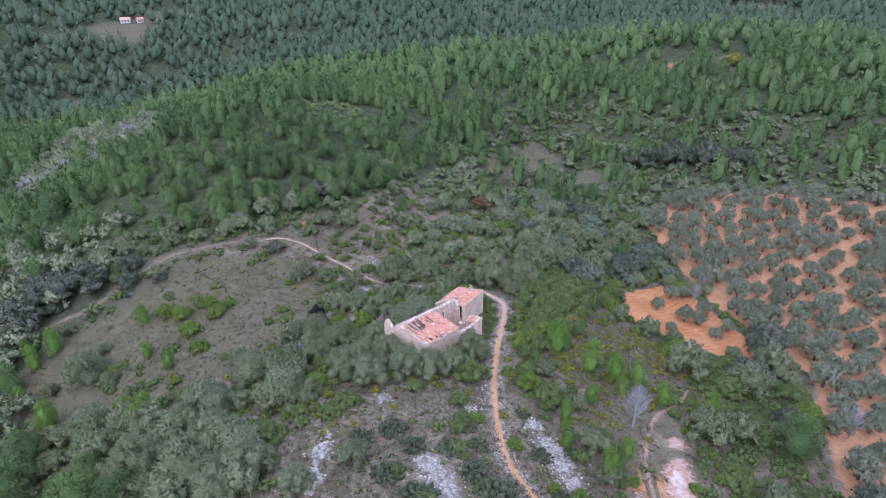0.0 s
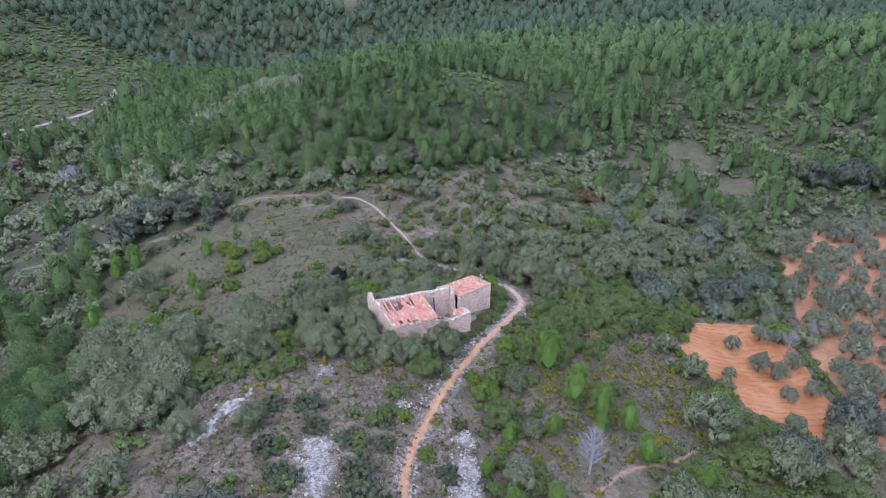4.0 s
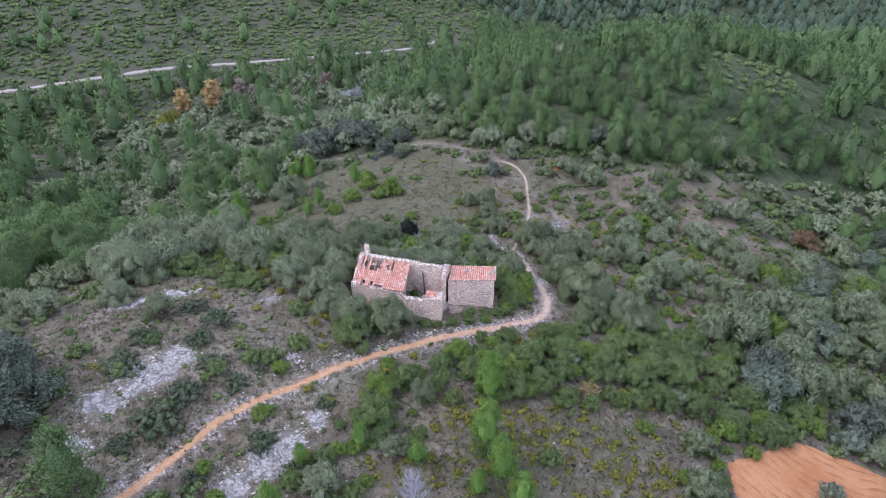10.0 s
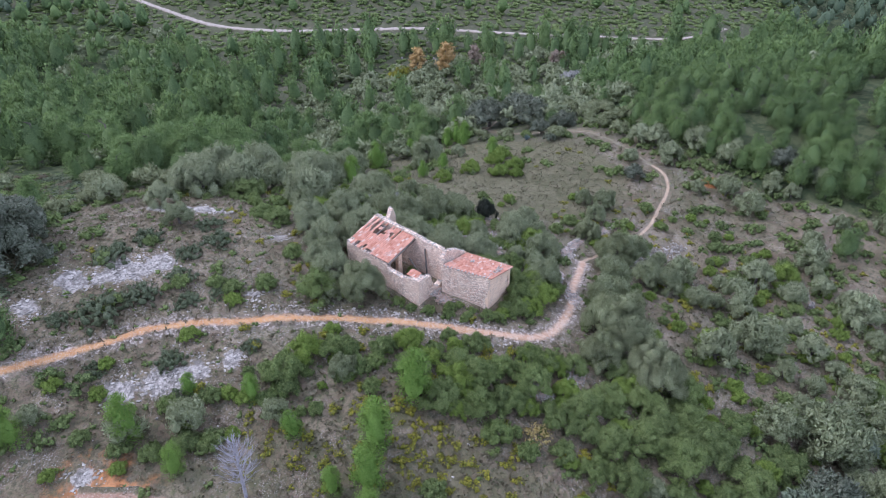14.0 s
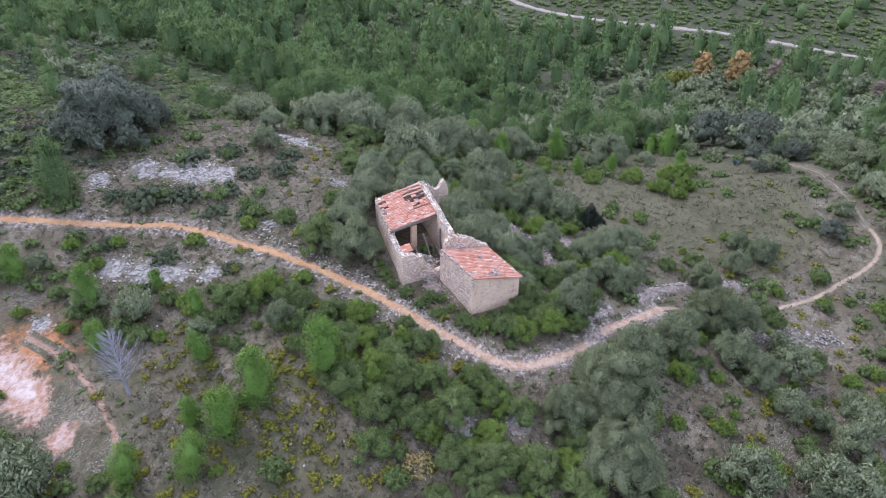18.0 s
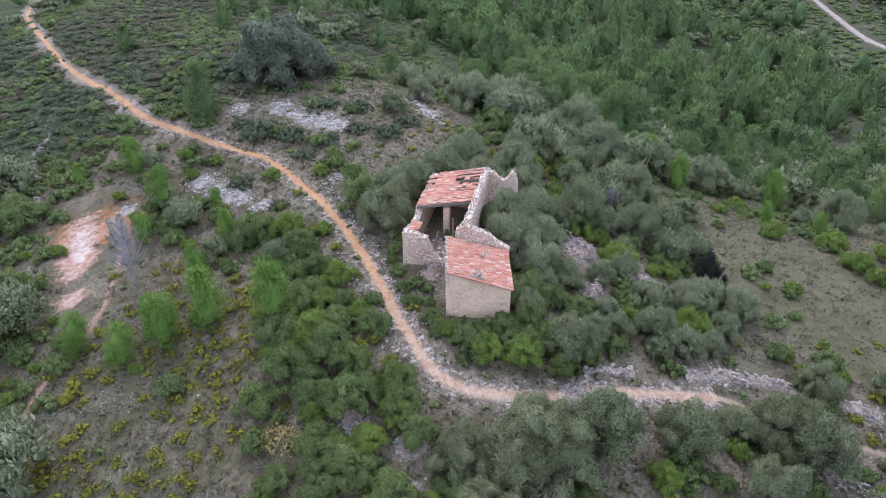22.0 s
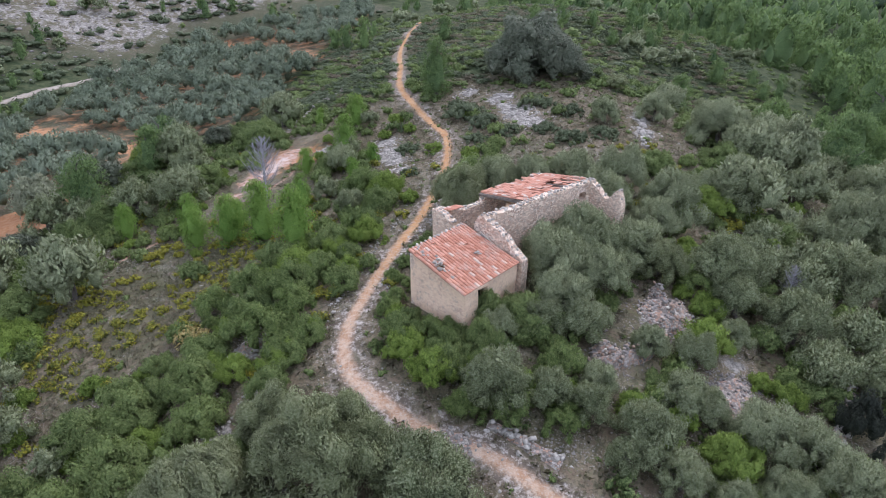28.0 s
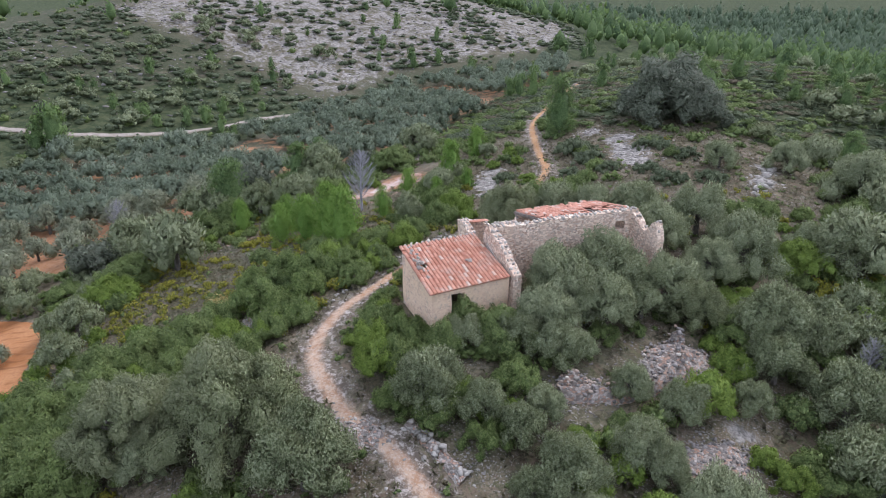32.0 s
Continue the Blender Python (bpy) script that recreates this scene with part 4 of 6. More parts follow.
brush = [crown(s, dome(s, 5, 0.4, 0.08, (0.3, 0.45), 0.6), 26, 0.13, 0.5, 0.5) for s in (103, 104, 105)]
gorse_low = [crown(s, dome(s, 4, 0.45, 0.08, (0.32, 0.5), 0.7), 18, 0.12, 0.6, 0.66) for s in (100, 101, 102)]
poplar = [crown(s, ovoid(s, 20, 2.1, 0.5, 0.12), 150, 0.045, 0.5, 0.6, 0.6) for s in (68, 69)]
gorse = [crown(s, dome(s, 7, 0.5, 0.1, (0.3, 0.46), 0.7), 34, 0.085, 0.6, 0.66) for s in (98, 99)]
tuft = [crown(s, [(0, 0, 0.15, 0.5)], 5, 0.34, 0.16, 0, 0.6) for s in (95, 96, 97)]

olive_trunks = [trunk_mesh("olive_trunk", s, 0.55, 0.10, 4, 0.4, M_BARK) for s in (1, 2, 3)]
pine_trunks = [trunk_mesh("pine_trunk", s, 1.5, 0.045, 3, 0.2, M_BARK) for s in (4, 5)]
oak_trunks = [trunk_mesh("oak_trunk", 6, 0.5, 0.08, 5, 0.45, M_BARK)]

OLIVE = Kind("olive_tree", "grey-green wild olive tree among hillside scrub", "tree", "wild olives round the ruin", olive_near, M_OLIVE, olive_trunks)
HOLLOW = Kind("evergreen_tree", "blue-green broad tree in the sheltered hollow", "tree", "trees of the hollow", olive_near, M_GROVE_DEEP, olive_trunks)
OLIVE_H = Kind("olive_tree", "dense grey-green wild olive tree beside the ruin", "tree", "wild olives round the ruin", olive_hero, M_OLIVE, olive_trunks)
OLIVE_B = Kind("olive_tree", "broad many-stemmed wild olive tree with a dense canopy", "tree", "wild olives round the ruin", olive_big, M_OLIVE_DEEP, olive_trunks)
LENTISK_H = Kind("lentisk_shrub", "dense green lentisk bush beside the path", "shrub", "lentisk bushes", shrub_hero, M_LENTISK)
BRIGHT_H = Kind("green_shrub", "bright green leafy shrub by the ruin", "shrub", "bright shrubs", shrub_hero, M_BRIGHT)
GROVE = Kind("grove_olive_tree", "pruned silvery olive tree on orange soil", "tree", "olives of the grove", olive_mid, M_GROVE, olive_trunks)
GROVE.tall = 1.3
LENTISK = Kind("lentisk_shrub", "dense dark green lentisk bush on the slope", "shrub", "lentisk bushes", shrub_near, M_LENTISK)
BRIGHT = Kind("green_shrub", "bright green leafy shrub on dry ground", "shrub", "bright shrubs", shrub_near, M_BRIGHT)
LENTISK_B = Kind("lentisk_shrub", "tall spreading lentisk bush on the damp slope", "shrub", "lentisk bushes", shrub_big, M_LENTISK)
BRIGHT_B = Kind("green_shrub", "tall bright green bush on the damp slope", "shrub", "bright shrubs", shrub_big, M_BRIGHT)
GORSE = Kind("gorse_bush", "low gorse bush with yellow flowers", "shrub", "gorse bushes", gorse, M_GORSE)
OAK_S = Kind("holm_oak", "dark dense holm oak with a rounded crown", "tree", "holm oaks", olive_near, M_OAK, oak_trunks)
OAK = Kind("holm_oak", "dark dense holm oak with a rounded crown", "tree", "holm oaks", oak_near, M_OAK, oak_trunks)
YOUNG = Kind("young_pine", "bright green young pine standing in scrub", "tree", "young pines", pine_near, M_YOUNG, pine_trunks)
PINE_F = Kind("pine_tree", "light green feathery pine tree at the edge of the wood", "tree", "pines at the wood's edge", pine_fine, M_PINE, pine_trunks)
PINE = Kind("pine_tree", "green pine tree at the edge of the wood", "tree", "pines at the wood's edge", pine_edge, M_PINE, pine_trunks)

KERMES = Kind("kermes_oak", "low dark kermes oak scrub spreading over limestone", "shrub", "kermes scrub", kermes, M_KERMES)
OLIVE.tall = OLIVE_H.tall = OLIVE_B.tall = 1.3
LENTISK.tall = LENTISK_H.tall = BRIGHT.tall = BRIGHT_H.tall = 1.25

# single plants that stand out: x, y, crown radius
OAK.set_out(-1.6, 32.0, 5.7, 1.0, "large dark holm oak on top of the limestone spur")
OAK.set_out(-4.6, 32.6, 3.9, 1.15, "large dark holm oak on top of the limestone spur")
for x, y, s in ((37.5, 111, 4.0), (51.5, 83.5, 3.2), (-58, 104, 2.8), (-31.6, 108, 1.9), (57, 177, 5.5), (65, 173, 6.0), (73, 170, 5.6), (68, 178, 5.0), (-27, 129, 2.6), (-24, 131, 2.2), (-51, 100, 1.5), (-66, 101, 2.4), (-69, 96, 2.0), (-70, 224, 3.4), (34, 108, 2.8), (81, 166, 4.6)):
    OAK_S.set_out(x, y, s)
Kind("evergreen_bush", "dark blackish evergreen bush beside the meadow", "shrub", "", shrub_hero, M_EVERGREEN).set_out(-19.4, 82.9, 1.7, 1.9)
for x, y, s in ((19.2, 67.6, 2.2), (22.6, 66.9, 2.0), (25.6, 66.6, 1.7), (15.4, 70.9, 2.3), (17.5, 48.7, 1.9), (17.8, 40.6, 1.7), (18, 61.3, 1.3),  (22.8, 64.3, 1.2), (14.3, 57.6, 1.2), (20.5, 52.6, 1.3), (28, 63, 1.6), (34.0, 62.8, 1.5), (23.1, 38, 1.0), (13.5, 52.6, 1.0)):
    YOUNG.set_out(x, y, s * 1.15)
PINE_F.set_out(9.2, 36.9, 3.1, 1.25, "tall conical green pine beside the trail")
for x, y, s in ((-1.3, 79.8, 2.5), (-3.3, 78.5, 2.1), (-5.6, 76.0, 2.3), (-12.7, 72.4, 2.2), (-14.8, 74.6, 2.0), (-18.2, 75.8, 2.5), (-10.9, 80.4, 1.5), (-8.3, 80.2, 1.3), (-9.6, 84.0, 1.6), (-7.1, 86.9, 1.9), (-5.0, 83.8, 1.2), (-6.8, 66.4, 2.5), (-1.6, 63.2, 2.2), (-12.2, 64.6, 2.7), (-8.8, 61.4, 2.5), (-15.6, 61.6, 2.5), (-10.4, 67.4, 2.1), (-20.5, 63.3, 2.3), (-15.4, 68.1, 1.8), (1.2, 64.0, 2.2), (3.7, 64.0, 1.1), (-2.6, 74.8, 2.4), (-4.8, 72.6, 2.7), (-7.4, 73.6, 1.7), (-3.2, 76.0, 2.3), (-7.0, 84.6, 1.3), (-8.8, 82.6, 1.4), (-10.8, 84.3, 1.3), (-6.0, 88.2, 1.2), (-8.6, 88.6, 1.5)):
    bush = int(abs(x * 10) + y * 10) % 9
    (LENTISK_B if bush in (1, 5) else BRIGHT_B if bush == 7 else OLIVE_H).set_out(x, y, s)
for x, y, s in ((-4.4, 85.6, 1.3), (-12.8, 85.6, 1.5), (-5.2, 79.4, 1.3), (-13.6, 88.4, 1.5), (-11.0, 89.2, 1.2), (0.4, 81.4, 1.3), (-1.5, 94.2, 2.3), (-12.4, 69.3, 2.0), (-16.8, 71, 2.0), (-18, 80.6, 1.7), (-15.6, 85.5, 1.8), (-4.6, 63.2, 2.5), (-24.5, 101, 1.9), (-20.8, 98.6, 1.7), (-26, 98.4, 1.4), (-45, 70, 1.6), (-50, 76, 1.5), (-42, 80, 1.3), (-55, 84, 1.6), (-60, 77, 1.4), (-8.8, 47.4, 1.7), (-14.3, 44.2, 1.9), (7.7, 51.5, 1.1), (12.9, 65.1, 1.5), (-11.1, 57.4, 1.9), (-16.2, 60, 1.8)):
    bush = int(abs(x * 10) + y * 10) % 9
    (LENTISK_B if bush in (1, 5) else BRIGHT_B if bush == 7 else OLIVE_H).set_out(x, y, s)
for x, y, s in ((8.0, 91.0, 3.7), (13.2, 92.9, 3.1), (11.0, 88.6, 2.3), (-8.6, 97.0, 2.8), (-15.4, 95.6, 2.0), (-10.2, 72.2, 2.0), (3.7, 66.8, 2.6)):
    OLIVE_B.set_out(x, y, s)
for x, y, s in ((28.0, 106.8, 3.2), (28.3, 86.6, 1.8), (6.3, 106.4, 2.6), (1.1, 108.4, 1.9), (16.9, 118.3, 2.2), (13.2, 133, 2.5), (32, 82.9, 2.2)):
    OLIVE.set_out(x, y, s)
for x, y, s in ((19.3, 90.0, 2.3), (21.0, 92.4, 2.5), (20.2, 95, 2.2), (16.8, 85.2, 2.1), (15.6, 91.0, 2.0), (11.6, 81.6, 1.5), (16.4, 79.3, 1.7), (6.0, 81.7, 1.4), (1.8, 86.2, 0.9), (-0.3, 86.4, 1.5), (-3.2, 82.9, 1.5), (-3.2, 86.6, 1.3), (-20.2, 78.3, 1.5), (10.6, 64.6, 1.9), (12.4, 60.0, 2.2), (3.4, 62.6, 2.5), (10.8, 68.6, 1.5), (15.9, 72.9, 2.1), (16.9, 76.3, 2.1), (14.8, 81.2, 2.3), (13.0, 71.0, 1.9), (14.0, 76.8, 2.0), (12.6, 75.0, 1.7), (17.8, 82.6, 2.0), (19.6, 86.8, 2.1)):
    LENTISK_H.set_out(x, y, s)
for x, y, s in ((15.6, 87.6, 1.9), (12.4, 83.2, 1.6), (17.6, 91.6, 2.2), (17.0, 94.6, 2.2), (24.6, 91.2, 2.2), (14.2, 95.6, 2.1), (22.7, 87.4, 2.1), (18.7, 85.0, 1.6), (12.6, 85.4, 1.5), (7.1, 79.4, 0.9), (3.4, 83.4, 1.3), (1.4, 83.0, 1.2), (13.3, 78.6, 1.7), (5.6, 80.4, 1.0), (4.3, 81.6, 1.1), (3.2, 82.6, 1.2), (6.9, 78.4, 0.9), (6.2, 77.2, 0.6), (5.5, 76.0, 0.6), (4.9, 70.2, 0.8), (5.7, 71.4, 0.7), (6.2, 73.0, 0.8), (6.9, 74.8, 0.7), (7.0, 76.6, 0.7), (5.9, 75.0, 0.8)):
    LENTISK_H.set_out(x, y, s)
for x, y, s in ((26.0, 99.3, 2.6), (22.4, 98.1, 2.7), (29.9, 97.5, 2.7), (18.8, 96.0, 2.7), (24.8, 103.5, 2.6), (29.4, 103, 2.6), (27.6, 93.4, 2.2), (20.6, 102.6, 2.5)):
    LENTISK_B.set_out(x, y, s, 0.95)
for x, y, s in ((0.6, 49.4, 1.6), (-5.5, 52, 1.9), (-8.5, 50.4, 1.7), (2.4, 53.5, 1.3), (-5.6, 45, 1.8), (5.2, 43.6, 2.6), (-2.4, 42.4, 2.2), (-3.2, 49.4, 1.6), (3.0, 46.4, 2.0), (10.2, 50.3, 1.5), (13.9, 51.5, 1.2), (9.1, 57.0, 1.1), (6.4, 40.2, 1.3), (11.4, 44.5, 1.2), (3.6, 50.6, 1.4)):
    KERMES.set_out(x, y, s, 1.1, "low dark kermes oak scrub spreading over limestone", sink=0.1)
for x, y, s in ((10.6, 75.0, 1.1), (3.6, 84.8, 1.8), (5.6, 83.0, 1.4), (0.8, 84.6, 1.7), (-11.8, 79.0, 2.0), (-12.6, 75.4, 1.5), (-19.4, 67.1, 1.9), (-11.3, 87, 1.9), (-15.9, 81.4, 1.2), (10.4, 61.8, 1.9), (14.1, 74.6, 2.0), (11.8, 72.6, 1.5), (-5.9, 117.8, 2.1), (1.6, 95.2, 1.3), (-37, 88, 1.9), (-39, 91, 1.8), (-35.5, 90.5, 1.4), (-1.6, 84.8, 1.3)):
    BRIGHT_H.set_out(x, y, s)
for x, y, s in ((24.6, 83.2, 1.0), (28.1, 91.6, 1.6), (7.5, 101.8, 2.2), (12.2, 125.3, 2.2), (23.7, 112, 2.2)):
    BRIGHT.set_out(x, y, s)
LENTISK_H.set_out(0.5, 71.9, 0.8, 1.6, "green shrub growing inside the roofless court")
# dark bushes crowding the doorway
for x, y, s in ((1.0, 80.1, 1.4), (1.1, 82.2, 1.4), (3.2, 82.2, 1.3), (3.0, 84.4, 1.3), (1.0, 84.4, 1.4), (-0.7, 85.2, 1.3)):
    LENTISK_H.set_out(x, y, s, 1.3)
# the brushy foot of the western meadow
for x, y, s in ((-28.7, 60.3, 3.7), (-18.5, 59.6, 2.9), (-46.6, 64.6, 3.3), (-34.0, 51.9, 3.8), (-25.4, 47.0, 3.4), (-20.0, 47.4, 3.0), (-22.2, 45.1, 2.6), (-54.9, 78.3, 3.5), (-25.5, 68.6, 2.8), (-14.3, 71.9, 2.7), (-16.2, 70.4, 2.2), (-77.2, 81.1, 4.3), (-5.8, 72.9, 2.3), (-31.1, 58.3, 2.8)):
    OLIVE_H.set_out(x, y, s)
for x, y, s in ((-52.8, 56.2, 4.2), (-39.2, 48.6, 4.0), (-55.4, 62.4, 3.9), (-33.7, 47.2, 3.4), (-41.7, 44.2, 4.3), (-34.3, 42.2, 3.7), (-29.9, 42.8, 3.0), (-49.9, 51.3, 3.5), (-41.8, 54.8, 2.6)):
    PINE_F.set_out(x, y, s * 1.15, 0.75)
for x, y, s in ((-56.2, 69.2, 2.4), (-37.8, 61.0, 2.2), (-39.2, 64.8, 1.9), (-74.1, 86.0, 1.7), (-67.3, 85.1, 1.7), (-64.1, 86.2, 2.0), (-63.7, 75.8, 1.5), (-45.6, 80.1, 1.3), (-40.7, 76.3, 1.3), (-49.8, 89.4, 1.5), (-65.9, 83.1, 1.6)):
    YOUNG.set_out(x, y, s * 1.2)
for x, y, s in ((-19.7, 52.1, 2.9), (-22.8, 52.7, 2.3), (-12.7, 55.5, 1.7)):
    LENTISK_B.set_out(x, y, s, 0.95)
for x, y, s in ((-42.9, 88.7, 2.1), (-40.0, 84.1, 2.0), (-36.8, 79.1, 1.7), (-46.5, 90.4, 1.9)):
    BRIGHT_H.set_out(x, y, s)
for x, y, s in ((-72.9, 92.9, 5.1), (-80.0, 88.7, 3.7), (-64.0, 100.2, 4.3), (-87.6, 93.4, 3.2), (-70.7, 98.9, 4.9), (-56.5, 99.7, 2.5)):
    OAK_S.set_out(x, y, s)
brown = Kind("withered_tree", "withered brown-leaved tree in the scrub", "tree", "", olive_mid, M_BROWN, olive_trunks)
brown.set_out(9, 139.8, 2.6)
autumn = Kind("poplar_tree", "poplar in orange autumn leaf in the valley", "tree", "autumn poplars", poplar, M_AUTUMN, pine_trunks)
for k, (x, y) in enumerate(POPLARS):
    autumn.set_out(x, y, 5.2 + 0.8 * (k % 2), 0.85)
fading = Kind("poplar_tree", "pale bare-branched poplar losing its leaves", "tree", "fading poplars", poplar, M_FADED, pine_trunks)
for x, y, s in ((-164, 104, 4.2), (-161, 107, 3.2), (-150, 128, 3.8), (-151, 131, 3.4)):
    fading.set_out(x, y, s, 0.9)
for x, y in ((-157, 76), (-160, 79)):
    GORSE.set_out(x, y, 3.2, 1.6, "rounded tree turning yellow-green in autumn")
yellowing = Kind("yellowing_shrub", "thin shrub with yellowing leaves", "shrub", "", [crown(s, dome(s, 14, 0.6, 0.2, (0.18, 0.34), 0.7), 70, 0.06, 0.5, 0.3) for s in (57, 58)], M_YELLOW)
yellowing.set_out(19.4, 80.5, 1.5)
yellowing.set_out(16.5, 131, 1.6)


def bare_tree(x, y, size, label):
    """A leafless tree: trunk with many fine bleached twigs."""
    ob = tagged(new("dead_tree"), label, "tree")
    r = np.random.default_rng(int(abs(x) * 10))
    v, f = [], []
    limb(v, f, (0, 0, -0.1), (0.02, 0.01, 0.45), 0.042, 0.03)
    limb(v, f, (0.02, 0.01, 0.45), (-0.02, 0, 1.2), 0.03, 0.008)
    part_trunk = bpy.data.meshes.new("dead_trunk")
    part_trunk.from_pydata([tuple(p) for p in v], [], f)
    part_trunk.materials.append(M_DEAD)
    new("trunk", part_trunk).parent = ob
    v, f = [], []
    for k in range(46):
        g, t = k * 2.4 + 0.4 * r.random(), (k + 0.5) / 46
        z = 0.25 + 0.9 * t
        reach = (0.46 * (1 - t) ** 0.7 + 0.06) * r.uniform(0.75, 1.1)
        at = Vector((0, 0, z))
        tip = Vector((reach * math.cos(g), reach * math.sin(g), z + reach * r.uniform(0.55, 0.95)))
        bend = at.lerp(tip, 0.5) - Vector((0, 0, 0.12 * reach))
        limb(v, f, at, bend, 0.008, 0.006, 3)
        limb(v, f, bend, tip, 0.006, 0.003, 3)
        for j in range(14):
            start = at.lerp(bend, 0.4 + 0.6 * j / 6) if j < 6 else bend.lerp(tip, (j - 6) / 8)
            h = g + r.uniform(-1.3, 1.3)
            end = start + Vector((math.cos(h), math.sin(h), r.uniform(0.3, 1.3))) * reach * r.uniform(0.22, 0.42)
            limb(v, f, start, end, 0.0034, 0.0015, 3)
    twigs = bpy.data.meshes.new("dead_twigs")
    twigs.from_pydata([tuple(p) for p in v], [], f)
    twigs.materials.append(M_DEAD)
    new("twig_crown", twigs).parent = ob
    ob.matrix_basis = pose(x, y, float(land(x, y)) - 0.05) @ Matrix.Diagonal((size * 0.85, size * 0.85, size * 1.25, 1))
    return ob


bare_tree(22.6, 58.0, 4.1, "leafless bleached grey tree on the slope")
bare_tree(46.0, 100.5, 2.6, "leafless pinkish-grey tree at the field edge")
bare_tree(-19.4, 71.2, 1.9, "leafless grey olive among the hillside scrub")
bare_tree(-19.4, 67.8, 1.6, "leafless grey olive among the hillside scrub")
bare_tree(53, 63, 3.4, "leafless grey tree at the grove edge")

# ---- plants by zone ----


def off_grove(x, y):
    return ~(inside(x, y, GROVE_E) | inside(x, y, GROVE_S) | inside(x, y, FIELD))


def zone_masks(x, y):
    return inside(x, y, PINES_N) & (line_distance(x, y, PINES_N) > 6), inside(x, y, PINES_SW) | inside(x, y, PINES_S), inside(x, y, CLEARING), inside(x, y, LOWER_MEADOW)


def hilltop(x, y):
    return spot(x, y, -2, 50, 17, 1.3, radians(90)) > 0.25


# wild olives
x, y, u, w = scatter(-64, 60, 34, 150, 3.1, 101)
pn, ps, cl, lm = zone_masks(x, y)
mine = (x > -21.5) & (x < 15) & (y > 67) & (y < 95) & (u > 0.35) | (x > -16) & (x < 16) & (y > 38) & (y < 70) | inside(x, y, MAQUIS)
d = 0.06 + 0.75 * patchy(x, y, 9, 1.0)
d = np.where((y > 96) & (x > -30) & (x < 16), 0.05 + 0.45 * patchy(x, y, 9, 1.0), d)
d += 0.35 * ((x > -26) & (x < -9) & (y > 60) & (y < 92)) + 0.15 * ((y > 88) & (x > 14) & (x < 40)) - 0.3 * ((x > 17) & (y < 86))
keep = free(x, y, 1.0, 1.3) & off_grove(x, y) & ~mine & ~pn & ~ps & ~cl & ~lm & ~hilltop(x, y) & ~inside(x, y, HEATH_SLOPE) & ~bare_rock(x, y) & (u < d)
x, y, w = x[keep], y[keep], w[keep]
near = np.hypot(x + 1, y - 86)
order = np.argsort(near)
for i in order[:175]:
    (OLIVE_H if near[i] < 17 else OLIVE).set_out(x[i], y[i], (1.2 + 1.5 * w[i] ** 1.5) * (1.3 if x[i] < -8 and y[i] < 68 else 1.0))
i = order[175:]
olives_left = (x[i], y[i], 1.2 + 1.3 * w[i])

x, y, u, w = scatter(-210, 150, -40, 260, 4.2, 102)
pn, ps, cl, lm = zone_masks(x, y)
valley = (x < -62) & (x > -170) & (y > 45) & (y < 165) & ~pn
slope = inside(x, y, OLIVE_SLOPE)
east = (x > -4) & (x < 125) & (y > 138) & (y < 225)
keep = (valley & (u < 0.5)) | (slope & (u < 0.95)) | (ps & (u < 0.16)) | (east & (u < 0.6)) | (ps & (u < 0.06)) | ((x > 96) & (y < 150) & (u < 0.25))
keep &= free(x, y, 1, 2) & off_grove(x, y) & ~cl & (~pn | slope)
thicket("wild_olive_wood", "silvery grey wild olives across the valley", "trees", olive_far, M_OLIVE, x[keep], y[keep], (1.3 + 1.3 * w[keep]) * np.where(x[keep] < -62, 1.4, 1.0))
thicket("hillside_olives", "grey-green wild olives on the hillside", "trees", olive_row, M_OLIVE_DEEP, *olives_left)

# pale grey trees along the stream behind the pine hill
r8 = np.random.default_rng(88)
line = np.array([(-131, 122), (-132, 153), (-112, 167), (-94, 170), (-98, 190), (-106, 215)])
k = np.repeat(np.arange(5), 9)
at = line[k] + (line[k + 1] - line[k]) * r8.random((45, 1)) + r8.normal(0, 2.2, (45, 2))
thicket("pale_tree_belt", "pale grey-leaved trees in a belt along the stream", "trees", olive_far, M_PALE, at[:, 0], at[:, 1], r8.uniform(2.2, 3.4, 45))

# broad trees in the damp eastern slope and the northern hollow
x, y, u, w = scatter(12, 52, 36, 162, 5.4, 111)
lower = (x > 27) & (x < 51) & (y < 80) & (line_distance(x, y, GULLY) > 2.5) & (line_distance(x, y, [(23, 40), (27.5, 58)]) > 3.5)
hollow = (x > 12) & (y > 98) & (x < 48) & (y > 98 + 0.5 * (30 - x))
keep = (lower | hollow) & ~inside(x, y, HEATH_SLOPE) & (u < 0.72) & free(x, y, 2, 2) & off_grove(x, y) & ~inside(x, y, PINES_N)
for k, (px, py, size) in enumerate(zip(x[keep], y[keep], w[keep])):
    ((OLIVE, OAK_S, LENTISK_B, HOLLOW, LENTISK_B, BRIGHT_B, HOLLOW) if py > 90 else (OLIVE, LENTISK_B, OAK_S, BRIGHT_B, LENTISK_B, OLIVE, LENTISK_B))[k % 7].set_out(px, py, 2.0 + 1.5 * size)
OAK_S.set_out(52.1, 84.6, 3.8, 1.2, "large dark green tree between field and grove")
GORSE.set_out(110, 250, 5.0, 1.2, "rounded tree turning yellow-green in autumn")
bare_tree(49.6, 106, 2.4, "leafless purplish tree at the field edge")

# grove olives in rows
r7 = np.random.default_rng(70)
ga, gb = np.meshgrid(np.arange(-70, 70, 5.3), np.arange(-70, 70, 4.9))
turn = radians(28)
ex = 85 + ga * math.cos(turn) - gb * math.sin(turn) + r7.uniform(-1.2, 1.2, ga.shape)
ey = 104 + ga * math.sin(turn) + gb * math.cos(turn) + r7.uniform(-1.2, 1.2, ga.shape)
